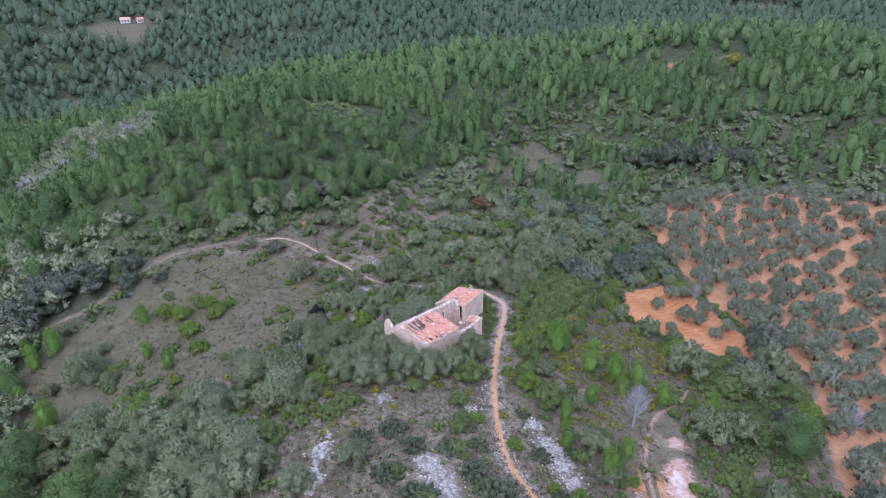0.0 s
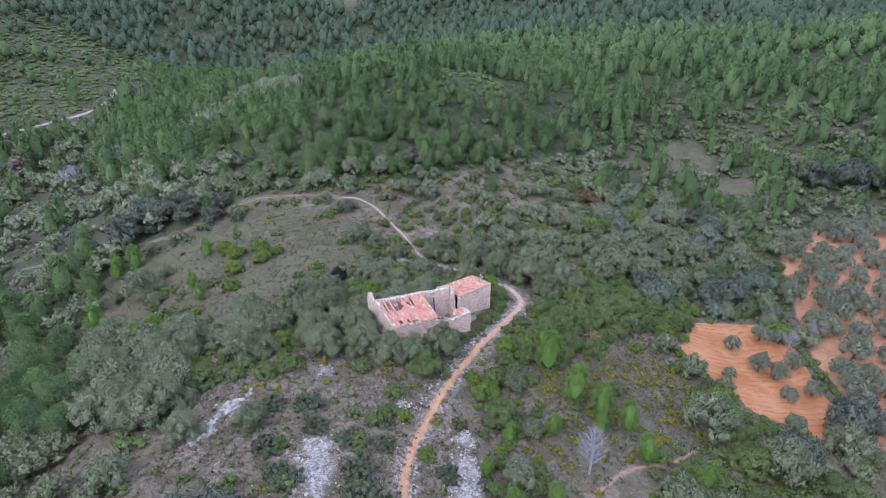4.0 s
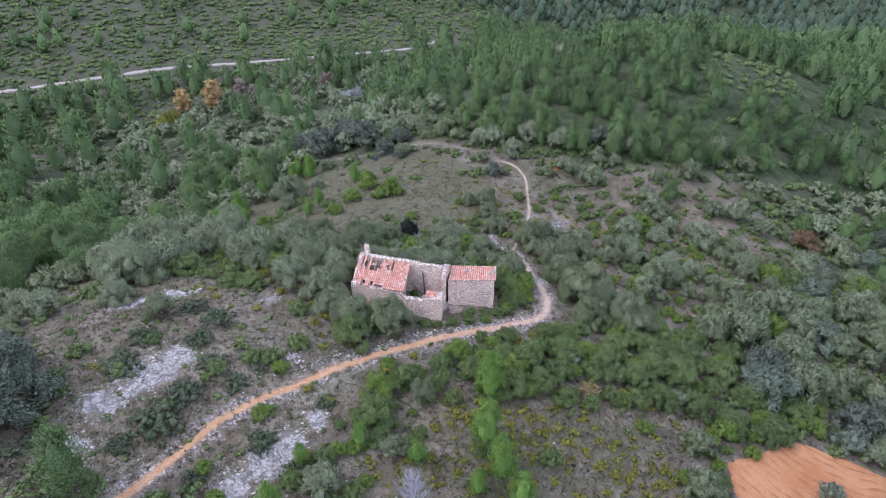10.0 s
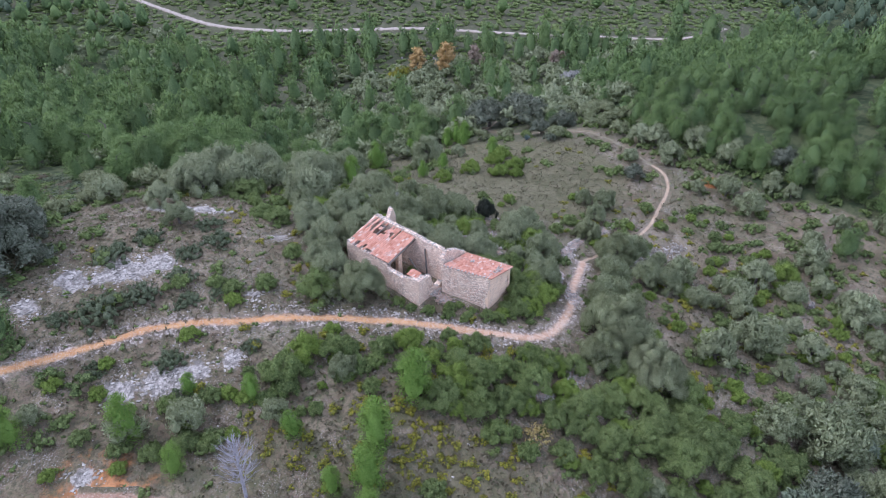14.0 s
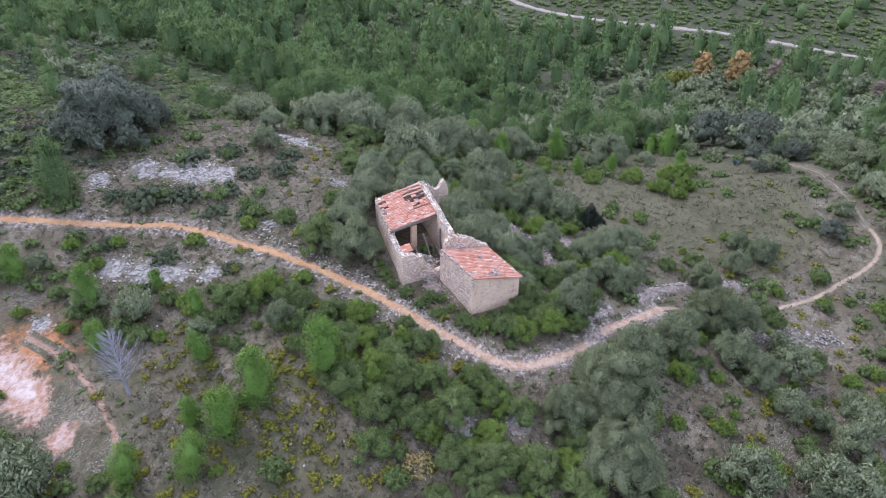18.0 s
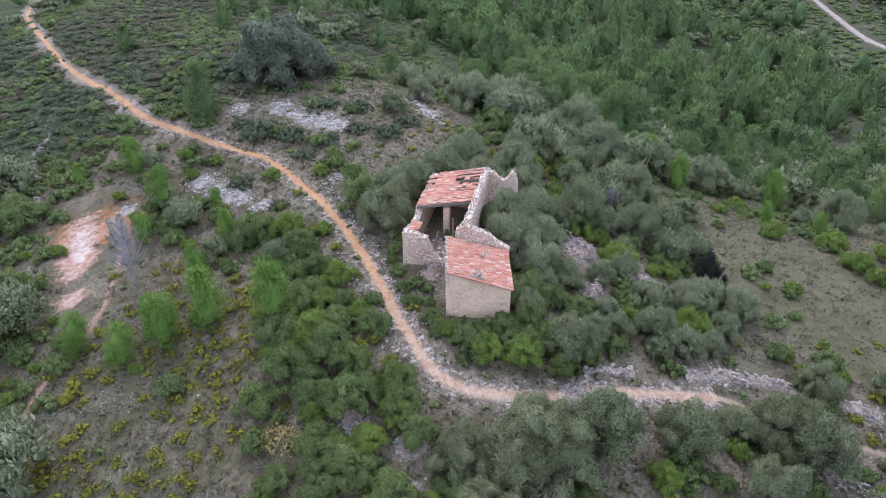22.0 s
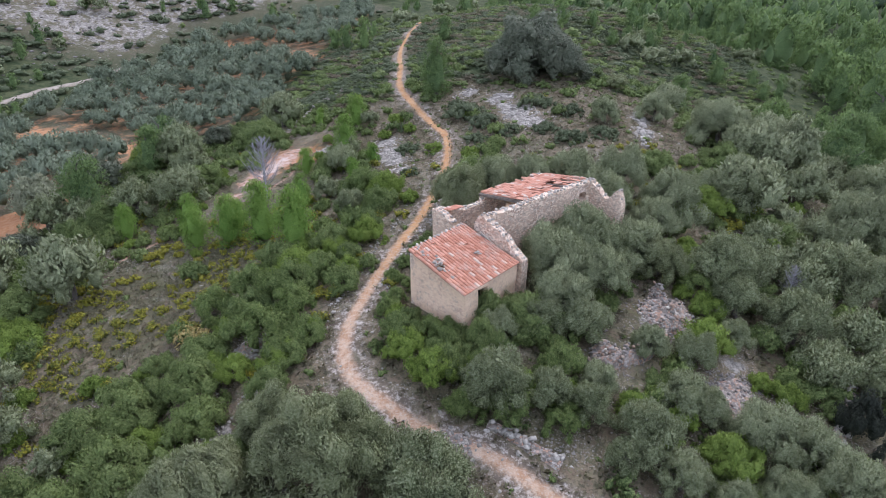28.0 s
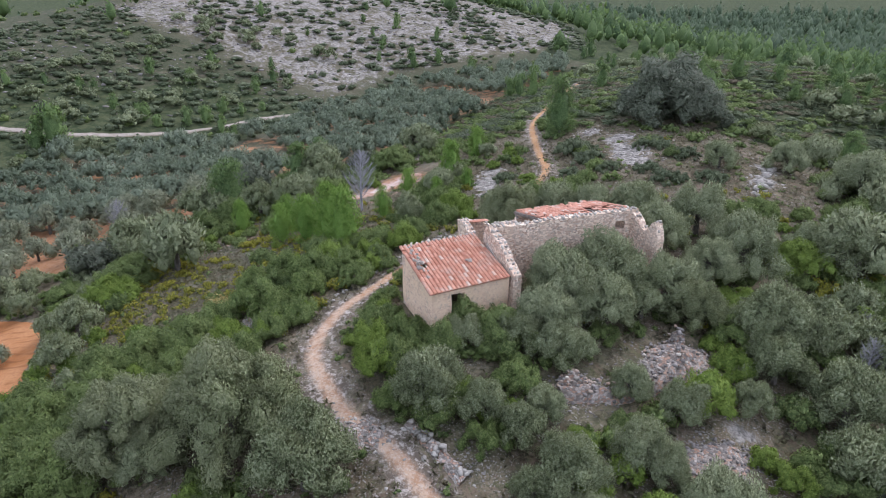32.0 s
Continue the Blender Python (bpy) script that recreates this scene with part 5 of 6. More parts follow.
k = inside(ex, ey, GROVE_E) & free(ex, ey)
ex, ey = ex[k], ey[k]
o = np.argsort(np.hypot(ex - 40, ey - 90))
for i in o[:225]:
    GROVE.set_out(ex[i], ey[i], 1.8 + 0.95 * r7.random() ** 1.2)
for fx, fy, fs in ((37.7, 95.6, 1.4), (42.0, 101.4, 1.7), (41.2, 91.8, 1.7), (43.8, 92.2, 1.5), (46.2, 95.8, 1.6), (44.8, 86.8, 1.3), (48.0, 90.2, 1.4), (44.9, 102.3, 1.5), (37.0, 86.6, 1.1)):
    GROVE.set_out(fx, fy, fs)
i = o[225:]
ga, gb = np.meshgrid(np.arange(-80, 80, 4.7), np.arange(-80, 80, 5.9))
turn = radians(15)
sx = 62 + ga * math.cos(turn) - gb * math.sin(turn) + r7.uniform(-0.6, 0.6, ga.shape)
sy = 0 + ga * math.sin(turn) + gb * math.cos(turn) + r7.uniform(-0.6, 0.6, ga.shape)
k = inside(sx, sy, GROVE_S) & free(sx, sy) & (line_distance(sx, sy, LANE_W) > 3.4) & (line_distance(sx, sy, LANE_S) > 3.4)
sx, sy = np.concatenate([sx[k], ex[i]]), np.concatenate([sy[k], ey[i]])
thicket("olive_grove", "rows of silvery olive trees filling the valley grove", "trees", olive_row, M_GROVE_DEEP, sx, sy, r7.uniform(2.3, 3.1, len(sx)), 1.1)
hx, hy = np.linspace(44.6, 52, 26), np.linspace(111, 91.5, 26)
thicket("field_hedge", "low dark green hedge between terraced fields", "hedge", shrub_mid, M_LENTISK, hx, hy, np.full(26, 0.75))

# shrubs
x, y, u, w = scatter(-60, 58, 26, 150, 1.75, 103)
pn, ps, cl, lm = zone_masks(x, y)
d = 0.30 + 0.5 * patchy(x, y, 6, 2.0)
d = d + 0.5 * ((x > 10.5) & (x < 16.5) & (y > 58) & (y < 90)) + 0.3 * ((x > 22) & (x < 46) & (y > 28) & (y < 76)) + 0.3 * ((x > 14) & (y > 84))
d = np.where((x > -21.5) & (x < 10) & (y > 67) & (y < 95), 0.5, d)
d = np.where(inside(x, y, MAQUIS), 0.6, d)
d = np.where(ps, 0.2, d)
d = np.where(hilltop(x, y), 0.12, d)
d = np.where(cl, 0.05 + 0.35 * (patchy(x, y, 4, 6.0) > 0.8), d)
d = np.where(lm, 0.06, d)
d = np.where(inside(x, y, HEATH_SLOPE), 0.025, d)
keep = free(x, y, 0.5, 0.9) & off_grove(x, y) & ~pn & ~bare_rock(x, y) & (u < d)
x, y, w, u = x[keep], y[keep], w[keep], u[keep] / d[keep]
order = np.argsort(np.hypot(x - 3, y - 80))
lent, brt, rest = [], [], []
for i in order:
    if u[i] < 0.3 and len(brt) < 220:
        brt.append(i)
    elif len(lent) < 270 and u[i] < 0.8:
        lent.append(i)
    else:
        rest.append(i)
for i in lent:
    (LENTISK_H if math.hypot(x[i] - 0, y[i] - 86) < 15 or inside(x[i], y[i], MAQUIS) else LENTISK).set_out(x[i], y[i], (0.55 + 0.75 * w[i]) * (1.35 if inside(x[i], y[i], MAQUIS) else 1.0))
for i in brt:
    (BRIGHT_H if inside(x[i], y[i], MAQUIS) else BRIGHT).set_out(x[i], y[i], (0.45 + 0.6 * w[i]) * (1.6 if inside(x[i], y[i], MAQUIS) else 1.0))
rest = np.array(rest)
thicket("maquis_shrubs", "dense green maquis shrubs on the slopes", "shrubs", shrub_far, M_LENTISK, x[rest], y[rest], 0.6 + 0.8 * w[rest])

x, y, u, w = scatter(-330, 190, -230, 230, 4.7, 104)
pn, ps, cl, lm = zone_masks(x, y)
mid = (np.abs(x) < 58) & (y > 26) & (y < 150)
d = 0.25 + 0.5 * patchy(x, y, 14, 3.0)
d = np.where(inside(x, y, ROCK_HILL), 0.04, d)
keep = ~mid & free(x, y, 1, 1.6) & off_grove(x, y) & (~pn | (u < 0.12)) & ~ps & ~cl & (u < d)
a, b, u2, w2 = scatter(-330, 175, -140, 260, 3.1, 140)
k = ((a < -196) & (line_distance(a, b, ROAD_W) > 3) & (u2 < 0.9)) | (inside(a, b, ROCK_HILL) & (u2 < 0.9 * (line_distance(a, b, ROAD_E) < 20)))
k |= (line_distance(a, b, ROAD_E) < 26) & (b < 60) & off_grove(a, b) & (line_distance(a, b, ROAD_E) > 2) & (u2 < 0.9)
k |= (a > -196) & (a < -66) & (b > 20) & (b < 200) & ~inside(a, b, PINES_N) & ~inside(a, b, PINES_SW) & (line_distance(a, b, ROAD_W) > 2.6) & ~inside(a, b, CLEARING) & (u2 < 0.12 + 0.7 * (a < -160))
k |= (a > -5) & (a < 130) & (b > 140) & (b < 232) & ~inside(a, b, PINES_N) & off_grove(a, b) & (u2 < 0.75)
k |= (np.minimum(np.hypot(a + 33, b - 180) - 13, np.hypot(a + 8, b - 228) - 16) < 0) & (u2 < 0.8)
k &= free(a, b, 1, 0.5)
roadside = (a > 60) & (b < 60)
for k, name, label, leaves in ((k & ~roadside, "slope_scrub", "dense dark scrub on the far slopes", M_LENTISK), (k & roadside & ((b > -20) | (u2 < 0.3)), "roadside_scrub", "dark scrub on both sides of the eastern track", M_KERMES)):
    thicket(name, label, "shrubs", shrub_tiny, leaves, a[k], b[k], (0.7 + 0.9 * w2[k]) * np.where(a[k] < -185, 2.0, 1.5), np.where(a[k] < -185, 0.5, 0.7))
hill = inside(a, b, ROCK_HILL) & (line_distance(a, b, ROAD_E) >= 20) & (u2 < 0.12 + 0.8 * (patchy(a, b, 7, 2.5) > np.where(b > -18, 0.12, 0.5)))
thicket("hillside_scrub", "low dark scrub spreading in patches over the rocky hill", "shrubs", shrub_tiny, M_KERMES, a[hill], b[hill], 1.3 + 1.5 * w2[hill], 0.5)
thicket("valley_shrubs", "mixed green shrubs on the farther slopes", "shrubs", shrub_tiny, M_LENTISK, x[keep], y[keep], 0.7 + 1.1 * w[keep])

# gorse and heath
x, y, u, w = scatter(-45, 48, 30, 135, 2.0, 105)
pn, ps, cl, lm = zone_masks(x, y)
spots = np.max([spot(x, y, a, b, c) for a, b, c in ((-22, 100, 8), (20, 76, 9), (15, 82, 5), (-9, 62, 6), (-14, 66, 7), (8, 66, 4), (0, 108, 10), (14, 96, 6), (-16, 108, 5), (4, 118, 10), (-8, 112, 8), (3, 60, 6), (-20, 62, 6), (30, 72, 8), (24, 66, 7), (-11, 56, 6))], axis=0)
keep = free(x, y, 0.4, 0.7) & off_grove(x, y) & ~pn & ~bare_rock(x, y) & (u < 0.04 + 0.6 * spots + 0.25 * inside(x, y, HEATH_SLOPE) * (patchy(x, y, 3.5, 1.5) > 0.5))
x, y, w = x[keep], y[keep], w[keep]
for gx, gy, gs in ((-16.0, 60.2, 1.0), (-17.3, 63.4, 1.1), (-18.9, 58.6, 0.9), (-19.3, 65.0, 1.0), (-13.4, 59.4, 0.8), (33.8, 71.0, 0.8), (36.2, 72.4, 0.8), (38.5, 73.3, 0.7), (10.9, 77.8, 0.8), (11.2, 80.0, 0.7), (14.9, 83.6, 0.7)):
    GORSE.set_out(gx, gy, gs, 1.2)
nearest = np.argsort(np.hypot(x - 3, y - 80))
for i in nearest[:175]:
    GORSE.set_out(x[i], y[i], 0.35 + 0.45 * w[i])
i = nearest[175:]
a, b, u2, w2 = scatter(14, 40, 58, 90, 1.15, 114)
k = free(a, b, 0.3, 0.5) & off_grove(a, b) & ~bare_rock(a, b) & ~inside(a, b, MAQUIS) & (u2 < 0.1 + 0.8 * (patchy(a, b, 3.4, 3.5) > 0.5))
thicket("gorse_scrub", "low yellow-flecked gorse scattered over the slope", "shrubs", gorse_low, M_GORSE, np.concatenate([x[i], a[k]]), np.concatenate([y[i], b[k]]), np.concatenate([0.35 + 0.4 * w[i], 0.32 + 0.5 * w2[k]]), 0.9)
x, y, u, w = scatter(-50, 50, 34, 128, 0.64, 106)
pn, ps, cl, lm = zone_masks(x, y)
keep = free(x, y, 0.1, 0.1) & off_grove(x, y) & ~pn & ~bare_rock(x, y) & (u < np.where(cl, 0.25, np.where(hilltop(x, y), 0.97, np.where(np.hypot(x - 4, y - 75) < 34, 0.9, 0.5))))
thicket("heath", "low brown and grey-green heath covering the slopes", "heath", heath_clump, M_HEATH, x[keep], y[keep], 0.22 + 0.4 * w[keep] ** 1.5, 0.75, sink=0.04)
x, y, u, w = scatter(-42, 58, -34, 35, 1.45, 146)
tone = 0.6 * patchy(x, y, 6, 7.0) + 0.4 * u
keep = free(x, y, 0.1, 0.9) & off_grove(x, y) & ~bare_rock(x, y) & (np.hypot(x + 2, y - 32) > 5)
for k, name, label, leaves in ((tone < 0.47, "kermes_brush", "low dark green brush over the southern slope", M_KERMES), ((tone >= 0.47) & (tone < 0.6), "heath_brush", "low grey-brown heath brush over the southern slope", M_HEATH), (tone >= 0.6, "green_brush", "low green brush over the southern slope", M_LENTISK)):
    k = k & keep
    thicket(name, label, "shrubs", brush, leaves, x[k], y[k], 0.95 + 0.85 * w[k] ** 1.5, 0.42)
x, y, u, w = scatter(-72, 40, 56, 116, 0.6, 107)
pn, ps, cl, lm = zone_masks(x, y)
keep = free(x, y, 0.1, 0.0) & (cl | lm) & (u < 0.9)
thicket("dry_grass", "dry tufted meadow grass", "grass", tuft, M_GRASS, x[keep], y[keep], 0.22 + 0.34 * w[keep] ** 2, sink=0.02)

x, y, u, w = scatter(-34, 46, 36, 124, 0.8, 113)
pn, ps, cl, lm = zone_masks(x, y)
keep = free(x, y, 0.1, 0.1) & off_grove(x, y) & ~pn & ~ps & ~cl & ~bare_rock(x, y) & (u < 0.8)
thicket("slope_grass", "thin dry grass between the heath", "grass", tuft, M_GRASS, x[keep], y[keep], 0.2 + 0.25 * w[keep], sink=0.02)

# dark kermes scrub over the slope behind the large oaks
x, y, u, w = scatter(-30, 62, -62, 33, 2.6, 145)
pn, ps, cl, lm = zone_masks(x, y)
keep = free(x, y, 0.2, 0.6) & off_grove(x, y) & ~ps & ~bare_rock(x, y) & (np.hypot(x + 2, y - 32) > 6) & (u < 0.25 + 0.6 * patchy(x, y, 5, 4.0))
thicket("kermes_scrub", "low dark kermes oak scrub over the southern slope", "shrubs", shrub_tiny, M_KERMES, x[keep], y[keep], 0.6 + 0.9 * w[keep], 0.6)

# low green cushions between the heath
x, y, u, w = scatter(-66, 62, -30, 150, 1.3, 130)
pn, ps, cl, lm = zone_masks(x, y)
keep = free(x, y, 0.2, 0.3) & off_grove(x, y) & ~pn & ~bare_rock(x, y) & (u < np.where(cl, 0.06, np.where(ps, np.where((x > -50) & (y < 42), 0.3, 0.15), np.where(lm | inside(x, y, HEATH_SLOPE), 0.2, np.where(y < 34, 0.1, np.where(hilltop(x, y), 0.75, 0.45))))))
thicket("garrigue", "low dark green cushions of garrigue", "shrubs", cushion, M_LENTISK, x[keep], y[keep], 0.18 + 0.42 * w[keep] ** 1.5 + (0.3 + 0.3 * w[keep]) * (y[keep] < 36), np.where(y[keep] < 36, 0.5, 0.8), sink=0.04)

# pines
x, y, u, w = scatter(-190, 130, -80, 260, 3.5, 108)
pn, ps, cl, lm = zone_masks(x, y)
pn = inside(x, y, PINES_N)
d = np.where(ps, 0.32, 0.62) - np.where(ps, 0.18, 0.35) * (patchy(x, y, 13, 5.0) < 0.3)
d = np.where(inside(x, y, OLIVE_SLOPE), 0.03, d)
d = d * np.where(np.minimum(np.hypot(x + 33, y - 180) - 13, np.hypot(x + 8, y - 228) - 16) < 0, 0.3, 1.0)
d = np.where((x > -45) & (x < 60) & (y < 30), 0.19, d)
near_pine = (pn | ps) & (line_distance(x, y, ROAD_W) > 13) & (u < d) & free(x, y, 1, 1.5) & off_grove(x, y)
lone = ~pn & ~ps & ~cl & (u < 0.035) & (np.hypot(x, y - 85) > 42) & free(x, y, 2, 2) & off_grove(x, y) & ~hilltop(x, y)
lone |= (x > 0) & (x < 130) & (y > 150) & (y < 240) & ~pn & (u < 0.22) & off_grove(x, y)
lone |= (line_distance(x, y, ROAD_E) < 24) & (y < 60) & (u < 0.09) & free(x, y, 2, 1.5) & off_grove(x, y)
lone &= np.min([np.hypot(x - a, y - b) for a, b in POPLARS], axis=0) > 10
lone |= (x < -62) & (x > -190) & (y > 20) & (y < 190) & ~pn & (np.min([np.hypot(x - a, y - b) for a, b in POPLARS], axis=0) > 12) & (u < np.where(x < -160, 0.22, np.where((x < -105) & (y > 62) & (y < 112), 0.03, 0.1))) & free(x, y, 2, 3)
keep = (near_pine | lone) & (line_distance(x, y, ROAD_W) > 11)
x, y, w = x[keep], y[keep], w[keep]
order = np.argsort(np.hypot(x + 10, y - 85))
first = set(order[:70].tolist())
for i in order[:255]:
    (PINE_F if i in first else PINE).set_out(x[i], y[i], (2.2 + 1.6 * w[i]) * (0.75 if y[i] < 30 and x[i] > -50 else 1.55 if y[i] < 70 or x[i] < -62 and y[i] < 110 else 1.0), 0.9)
i = order[255:]
grown = np.where((x[i] > -50) & (y[i] < 30), 0.6, np.where((y[i] < 70) & (x[i] < 20) | (x[i] < -62) & ~pn[keep][i], 1.4, 1.0))
back = (y[i] > 60) | (x[i] < -125) | (np.hypot(x[i], y[i]) > 130)
for k, name, data in ((~back, "pine_wood_edge", pine_soft), (back, "pine_wood", pine_mid)):
    thicket(name, "pine wood covering the hill and valley", "trees", data, M_PINE, x[i][k], y[i][k], ((2.2 + 2.6 * w[i]) * grown)[k])
x, y, u, w = scatter(-400, 330, -560, 620, 6.0, 109)
pn, ps, cl, lm = zone_masks(x, y)
mid = (x > -190) & (x < 130) & (y > -80) & (y < 260)
d = np.where(pn | ps, 0.95 - 0.4 * (patchy(x, y, 22, 9.0) < 0.28), 0.10 + 0.25 * (patchy(x, y, 30, 6.0) > 0.6))
d = np.where((x < -186) & (x > -270) & (y < 60), 0.4, d)
d = np.where((y < -70) & (x > -60), 0.5, d)
d = np.where(inside(x, y, ROCK_HILL), 0.03, d)
hidden = (x > 130) & (y < 150) & (y > 45) | (x > 190) & (y > 40) & (y < 260)
d = np.where(y < -140, 0.55, d * np.where(np.hypot(x, y - 75) > 350, 0.6, 1.0))
d = np.where((x > -60) & (y < -60) & (y > -140) & (x < 35), 0.35, d)
keep = ~mid & ~hidden & (u < d) & free(x, y, 2, 3) & (line_distance(x, y, ROAD_W) > 11) & off_grove(x, y)
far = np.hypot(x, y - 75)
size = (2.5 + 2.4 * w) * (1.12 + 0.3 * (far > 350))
# beyond 270 m the needles are greyed in colour to stand for haze
for k, name, label, leaves in ((keep & (far < 270), "valley_pine_wood", "green pines scattered over the valley sides", M_PINE), (keep & (far >= 270), "far_pine_wood", "distant pine wood over the hills, haze put into its grey-green colour", M_HAZE_PINE)):
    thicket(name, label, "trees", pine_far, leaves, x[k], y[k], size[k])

# ---- stone shapes ----


def rock_data(seed, flat=0.7, cut=0.28):
    """An angular stone: a knobbly lump planed by a few flat breaks."""
    r = np.random.default_rng(seed)
    v = ICO_V * (0.8 + 0.4 * r.random((len(ICO_V), 1)))
    for _ in range(4):
        d = r.standard_normal(3)
        d /= np.linalg.norm(d)
        over = np.clip(v @ d - (0.72 - cut * r.random()), 0, None)
        v = v - over[:, None] * d
    v = v * (1.0, r.uniform(0.6, 0.95), flat * r.uniform(0.7, 1.1))
    return v, ICO_F, np.zeros((0, 4), int)


STONES = [rock_data(s) for s in range(200, 208)]
SLABS = [rock_data(s, 0.45, 0.45) for s in range(210, 216)]
COPE_MESH = [plant_mesh("cope_stone", d, M_COPE) for d in STONES]
LIME_MESH = [plant_mesh("lime_stone", d, M_STONE) for d in STONES + SLABS]
SCREE_MESH = [plant_mesh("grey_stone", d, M_SCREE) for d in STONES]
RED_MESH = [plant_mesh("red_stone", d, M_RED) for d in STONES]


def part(name, mesh, parent, m=None, label=""):
    ob = new(name, mesh)
    ob.parent = parent
    if m is not None:
        ob.matrix_basis = m
    if label:
        ob["label"] = label
    return ob


def solid(name, verts, faces, material, smooth_faces=False):
    mesh = bpy.data.meshes.new(name)
    mesh.from_pydata([tuple(map(float, v)) for v in verts], [], faces)
    mesh.update()
    mesh.materials.append(material)
    return mesh


def block(name, size, material, seed=0, rough=0.0, cuts=1):
    """A box with chamfered, slightly worn edges, centred on its base."""
    bm = bmesh.new()
    bmesh.ops.create_cube(bm, size=1.0)
    for v in bm.verts:
        v.co = Vector((v.co.x * size[0], v.co.y * size[1], (v.co.z + 0.5) * size[2]))
    bmesh.ops.bevel(bm, geom=bm.edges[:], offset=min(size) * 0.12, segments=1, affect="EDGES")
    r = random.Random(seed)
    for v in bm.verts:
        v.co += Vector((r.uniform(-rough, rough), r.uniform(-rough, rough), r.uniform(-rough, rough)))
    mesh = bpy.data.meshes.new(name)
    bm.to_mesh(mesh)
    bm.free()
    mesh.materials.append(material)
    return mesh


# ---- the ruined farmhouse ----
house = tagged(new("ruined_farmhouse"), "ruined rubble-stone farmhouse with half-collapsed terracotta roofs", "house")
FLOOR = -1.3


def height_at(profile, s):
    return float(np.interp(s, [p[0] for p in profile], [p[1] for p in profile]))


def wall(name, a, b, profile, material, thick=0.5, holes=(), label="", ragged=0.10, stones=True, seed=1, step=0.28):
    """A rubble wall from a to b (its outer face on the left of a to b), with a broken top and real openings (s0, s1, z0, z1)."""
    r = random.Random(seed)
    a, b = Vector(a), Vector(b)
    d = b - a
    length = d.length
    d.normalize()
    nrm = Vector((-d.y, d.x))
    cuts = sorted({0.0, length, *[q for h in holes for q in h[:2]], *[p[0] for p in profile if 0 < p[0] < length], *list(np.arange(step, length - 0.1, step))})
    tops = [height_at(profile, s) + r.uniform(-ragged, ragged) * 0.6 for s in cuts]
    verts, faces = [], []

    def corner(s, z, side):
        bulge = 0.035 * math.sin(s * 2.3 + z * 1.9 + seed) + 0.02 * math.sin(s * 5.1 - z * 4.2)
        p = a + d * s + nrm * (bulge if side == 0 else -thick + bulge * 0.5)
        verts.append((p.x, p.y, z))
        return len(verts) - 1

    for k, (s0, s1) in enumerate(zip(cuts, cuts[1:])):
        mid = 0.5 * (s0 + s1)
        spans = [(FLOOR, None)]
        for h0, h1, z0, z1 in holes:
            if h0 - 1e-6 <= mid <= h1 + 1e-6:
                spans = [(FLOOR, z0), (z1, None)]
        for lo, hi in spans:
            t0, t1 = (tops[k], tops[k + 1]) if hi is None else (hi, hi)
            if min(t0, t1) <= lo + 0.02:
                continue
            rows = max(1, int((max(t0, t1) - lo) / 0.7))
            grid = []
            for j in range(rows + 1):
                f = j / rows
                grid.append([corner(s0, lo + (t0 - lo) * f, 0), corner(s1, lo + (t1 - lo) * f, 0), corner(s1, lo + (t1 - lo) * f, 1), corner(s0, lo + (t0 - lo) * f, 1)])
            for g0, g1 in zip(grid, grid[1:]):
                for q in range(4):
                    faces.append((g0[q], g0[(q + 1) % 4], g1[(q + 1) % 4], g1[q]))
            faces.append(tuple(grid[-1]))
            faces.append(tuple(reversed(grid[0])))
    mesh = solid(name, verts, faces, material)
    bm = bmesh.new()
    bm.from_mesh(mesh)
    bmesh.ops.remove_doubles(bm, verts=bm.verts[:], dist=0.002)
    bm.to_mesh(mesh)
    bm.free()
    ob = part(name, mesh, house, label=label)
    if stones:
        s = 0.1
        while s < length:
            z = height_at(profile, s)
            for side in ((-0.12, -0.38) if thick > 0.4 else (-0.2,)):
                if r.random() < 0.85:
                    p = a + d * s + nrm * (side + r.uniform(-0.05, 0.05))
                    size = r.uniform(0.11, 0.2)
                    part("stone", r.choice(COPE_MESH), ob, Matrix.Translation((p.x, p.y, z + size * 0.15)) @ Euler((r.random(), r.random(), r.random() * 6)).to_matrix().to_4x4() @ Matrix.Scale(size, 4))
            s += r.uniform(0.24, 0.42)
    return ob


A_NE, A_NW, A_SE, A_SW = (5.78, 78.70), (2.33, 81.50), (3.01, 74.60), (-0.50, 77.45)
B_NE, B_NW, B_SE, B_SW = (4.95, 71.80), (1.52, 74.76), (-2.00, 65.45), (-5.46, 68.35)
GABLE_END, STUB = (-1.14, 77.16), (-7.75, 70.25)

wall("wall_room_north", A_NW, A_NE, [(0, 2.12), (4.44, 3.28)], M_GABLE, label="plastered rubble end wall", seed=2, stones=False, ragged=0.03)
wall("wall_room_east", A_NE, A_SE, [(0, 3.28), (4.95, 3.2)], M_WALL, seed=3, stones=False, ragged=0.03)
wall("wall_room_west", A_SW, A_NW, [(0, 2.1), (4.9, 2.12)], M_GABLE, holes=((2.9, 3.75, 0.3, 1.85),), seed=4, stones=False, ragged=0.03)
wall("wall_gable", B_NE, GABLE_END, [(0, 3.15), (0.9, 3.1), (1.9, 2.75), (2.3, 1.5), (3.0, 0.9), (3.75, 1.1), (4.05, 3.6), (4.5, 4.15), (4.9, 4.1), (5.6, 3.75), (6.6, 3.3), (7.3, 2.7), (8.1, 2.25)], M_WALL, label="broken gable wall with a collapsed doorway", seed=5)
wall("wall_barn_east", B_NE, B_SE, [(0, 3.15), (1.05, 2.9), (1.85, 2.6), (3.55, 2.75), (3.75, 3.25), (6.25, 3.4), (9.45, 3.55)], M_WALL, seed=6)
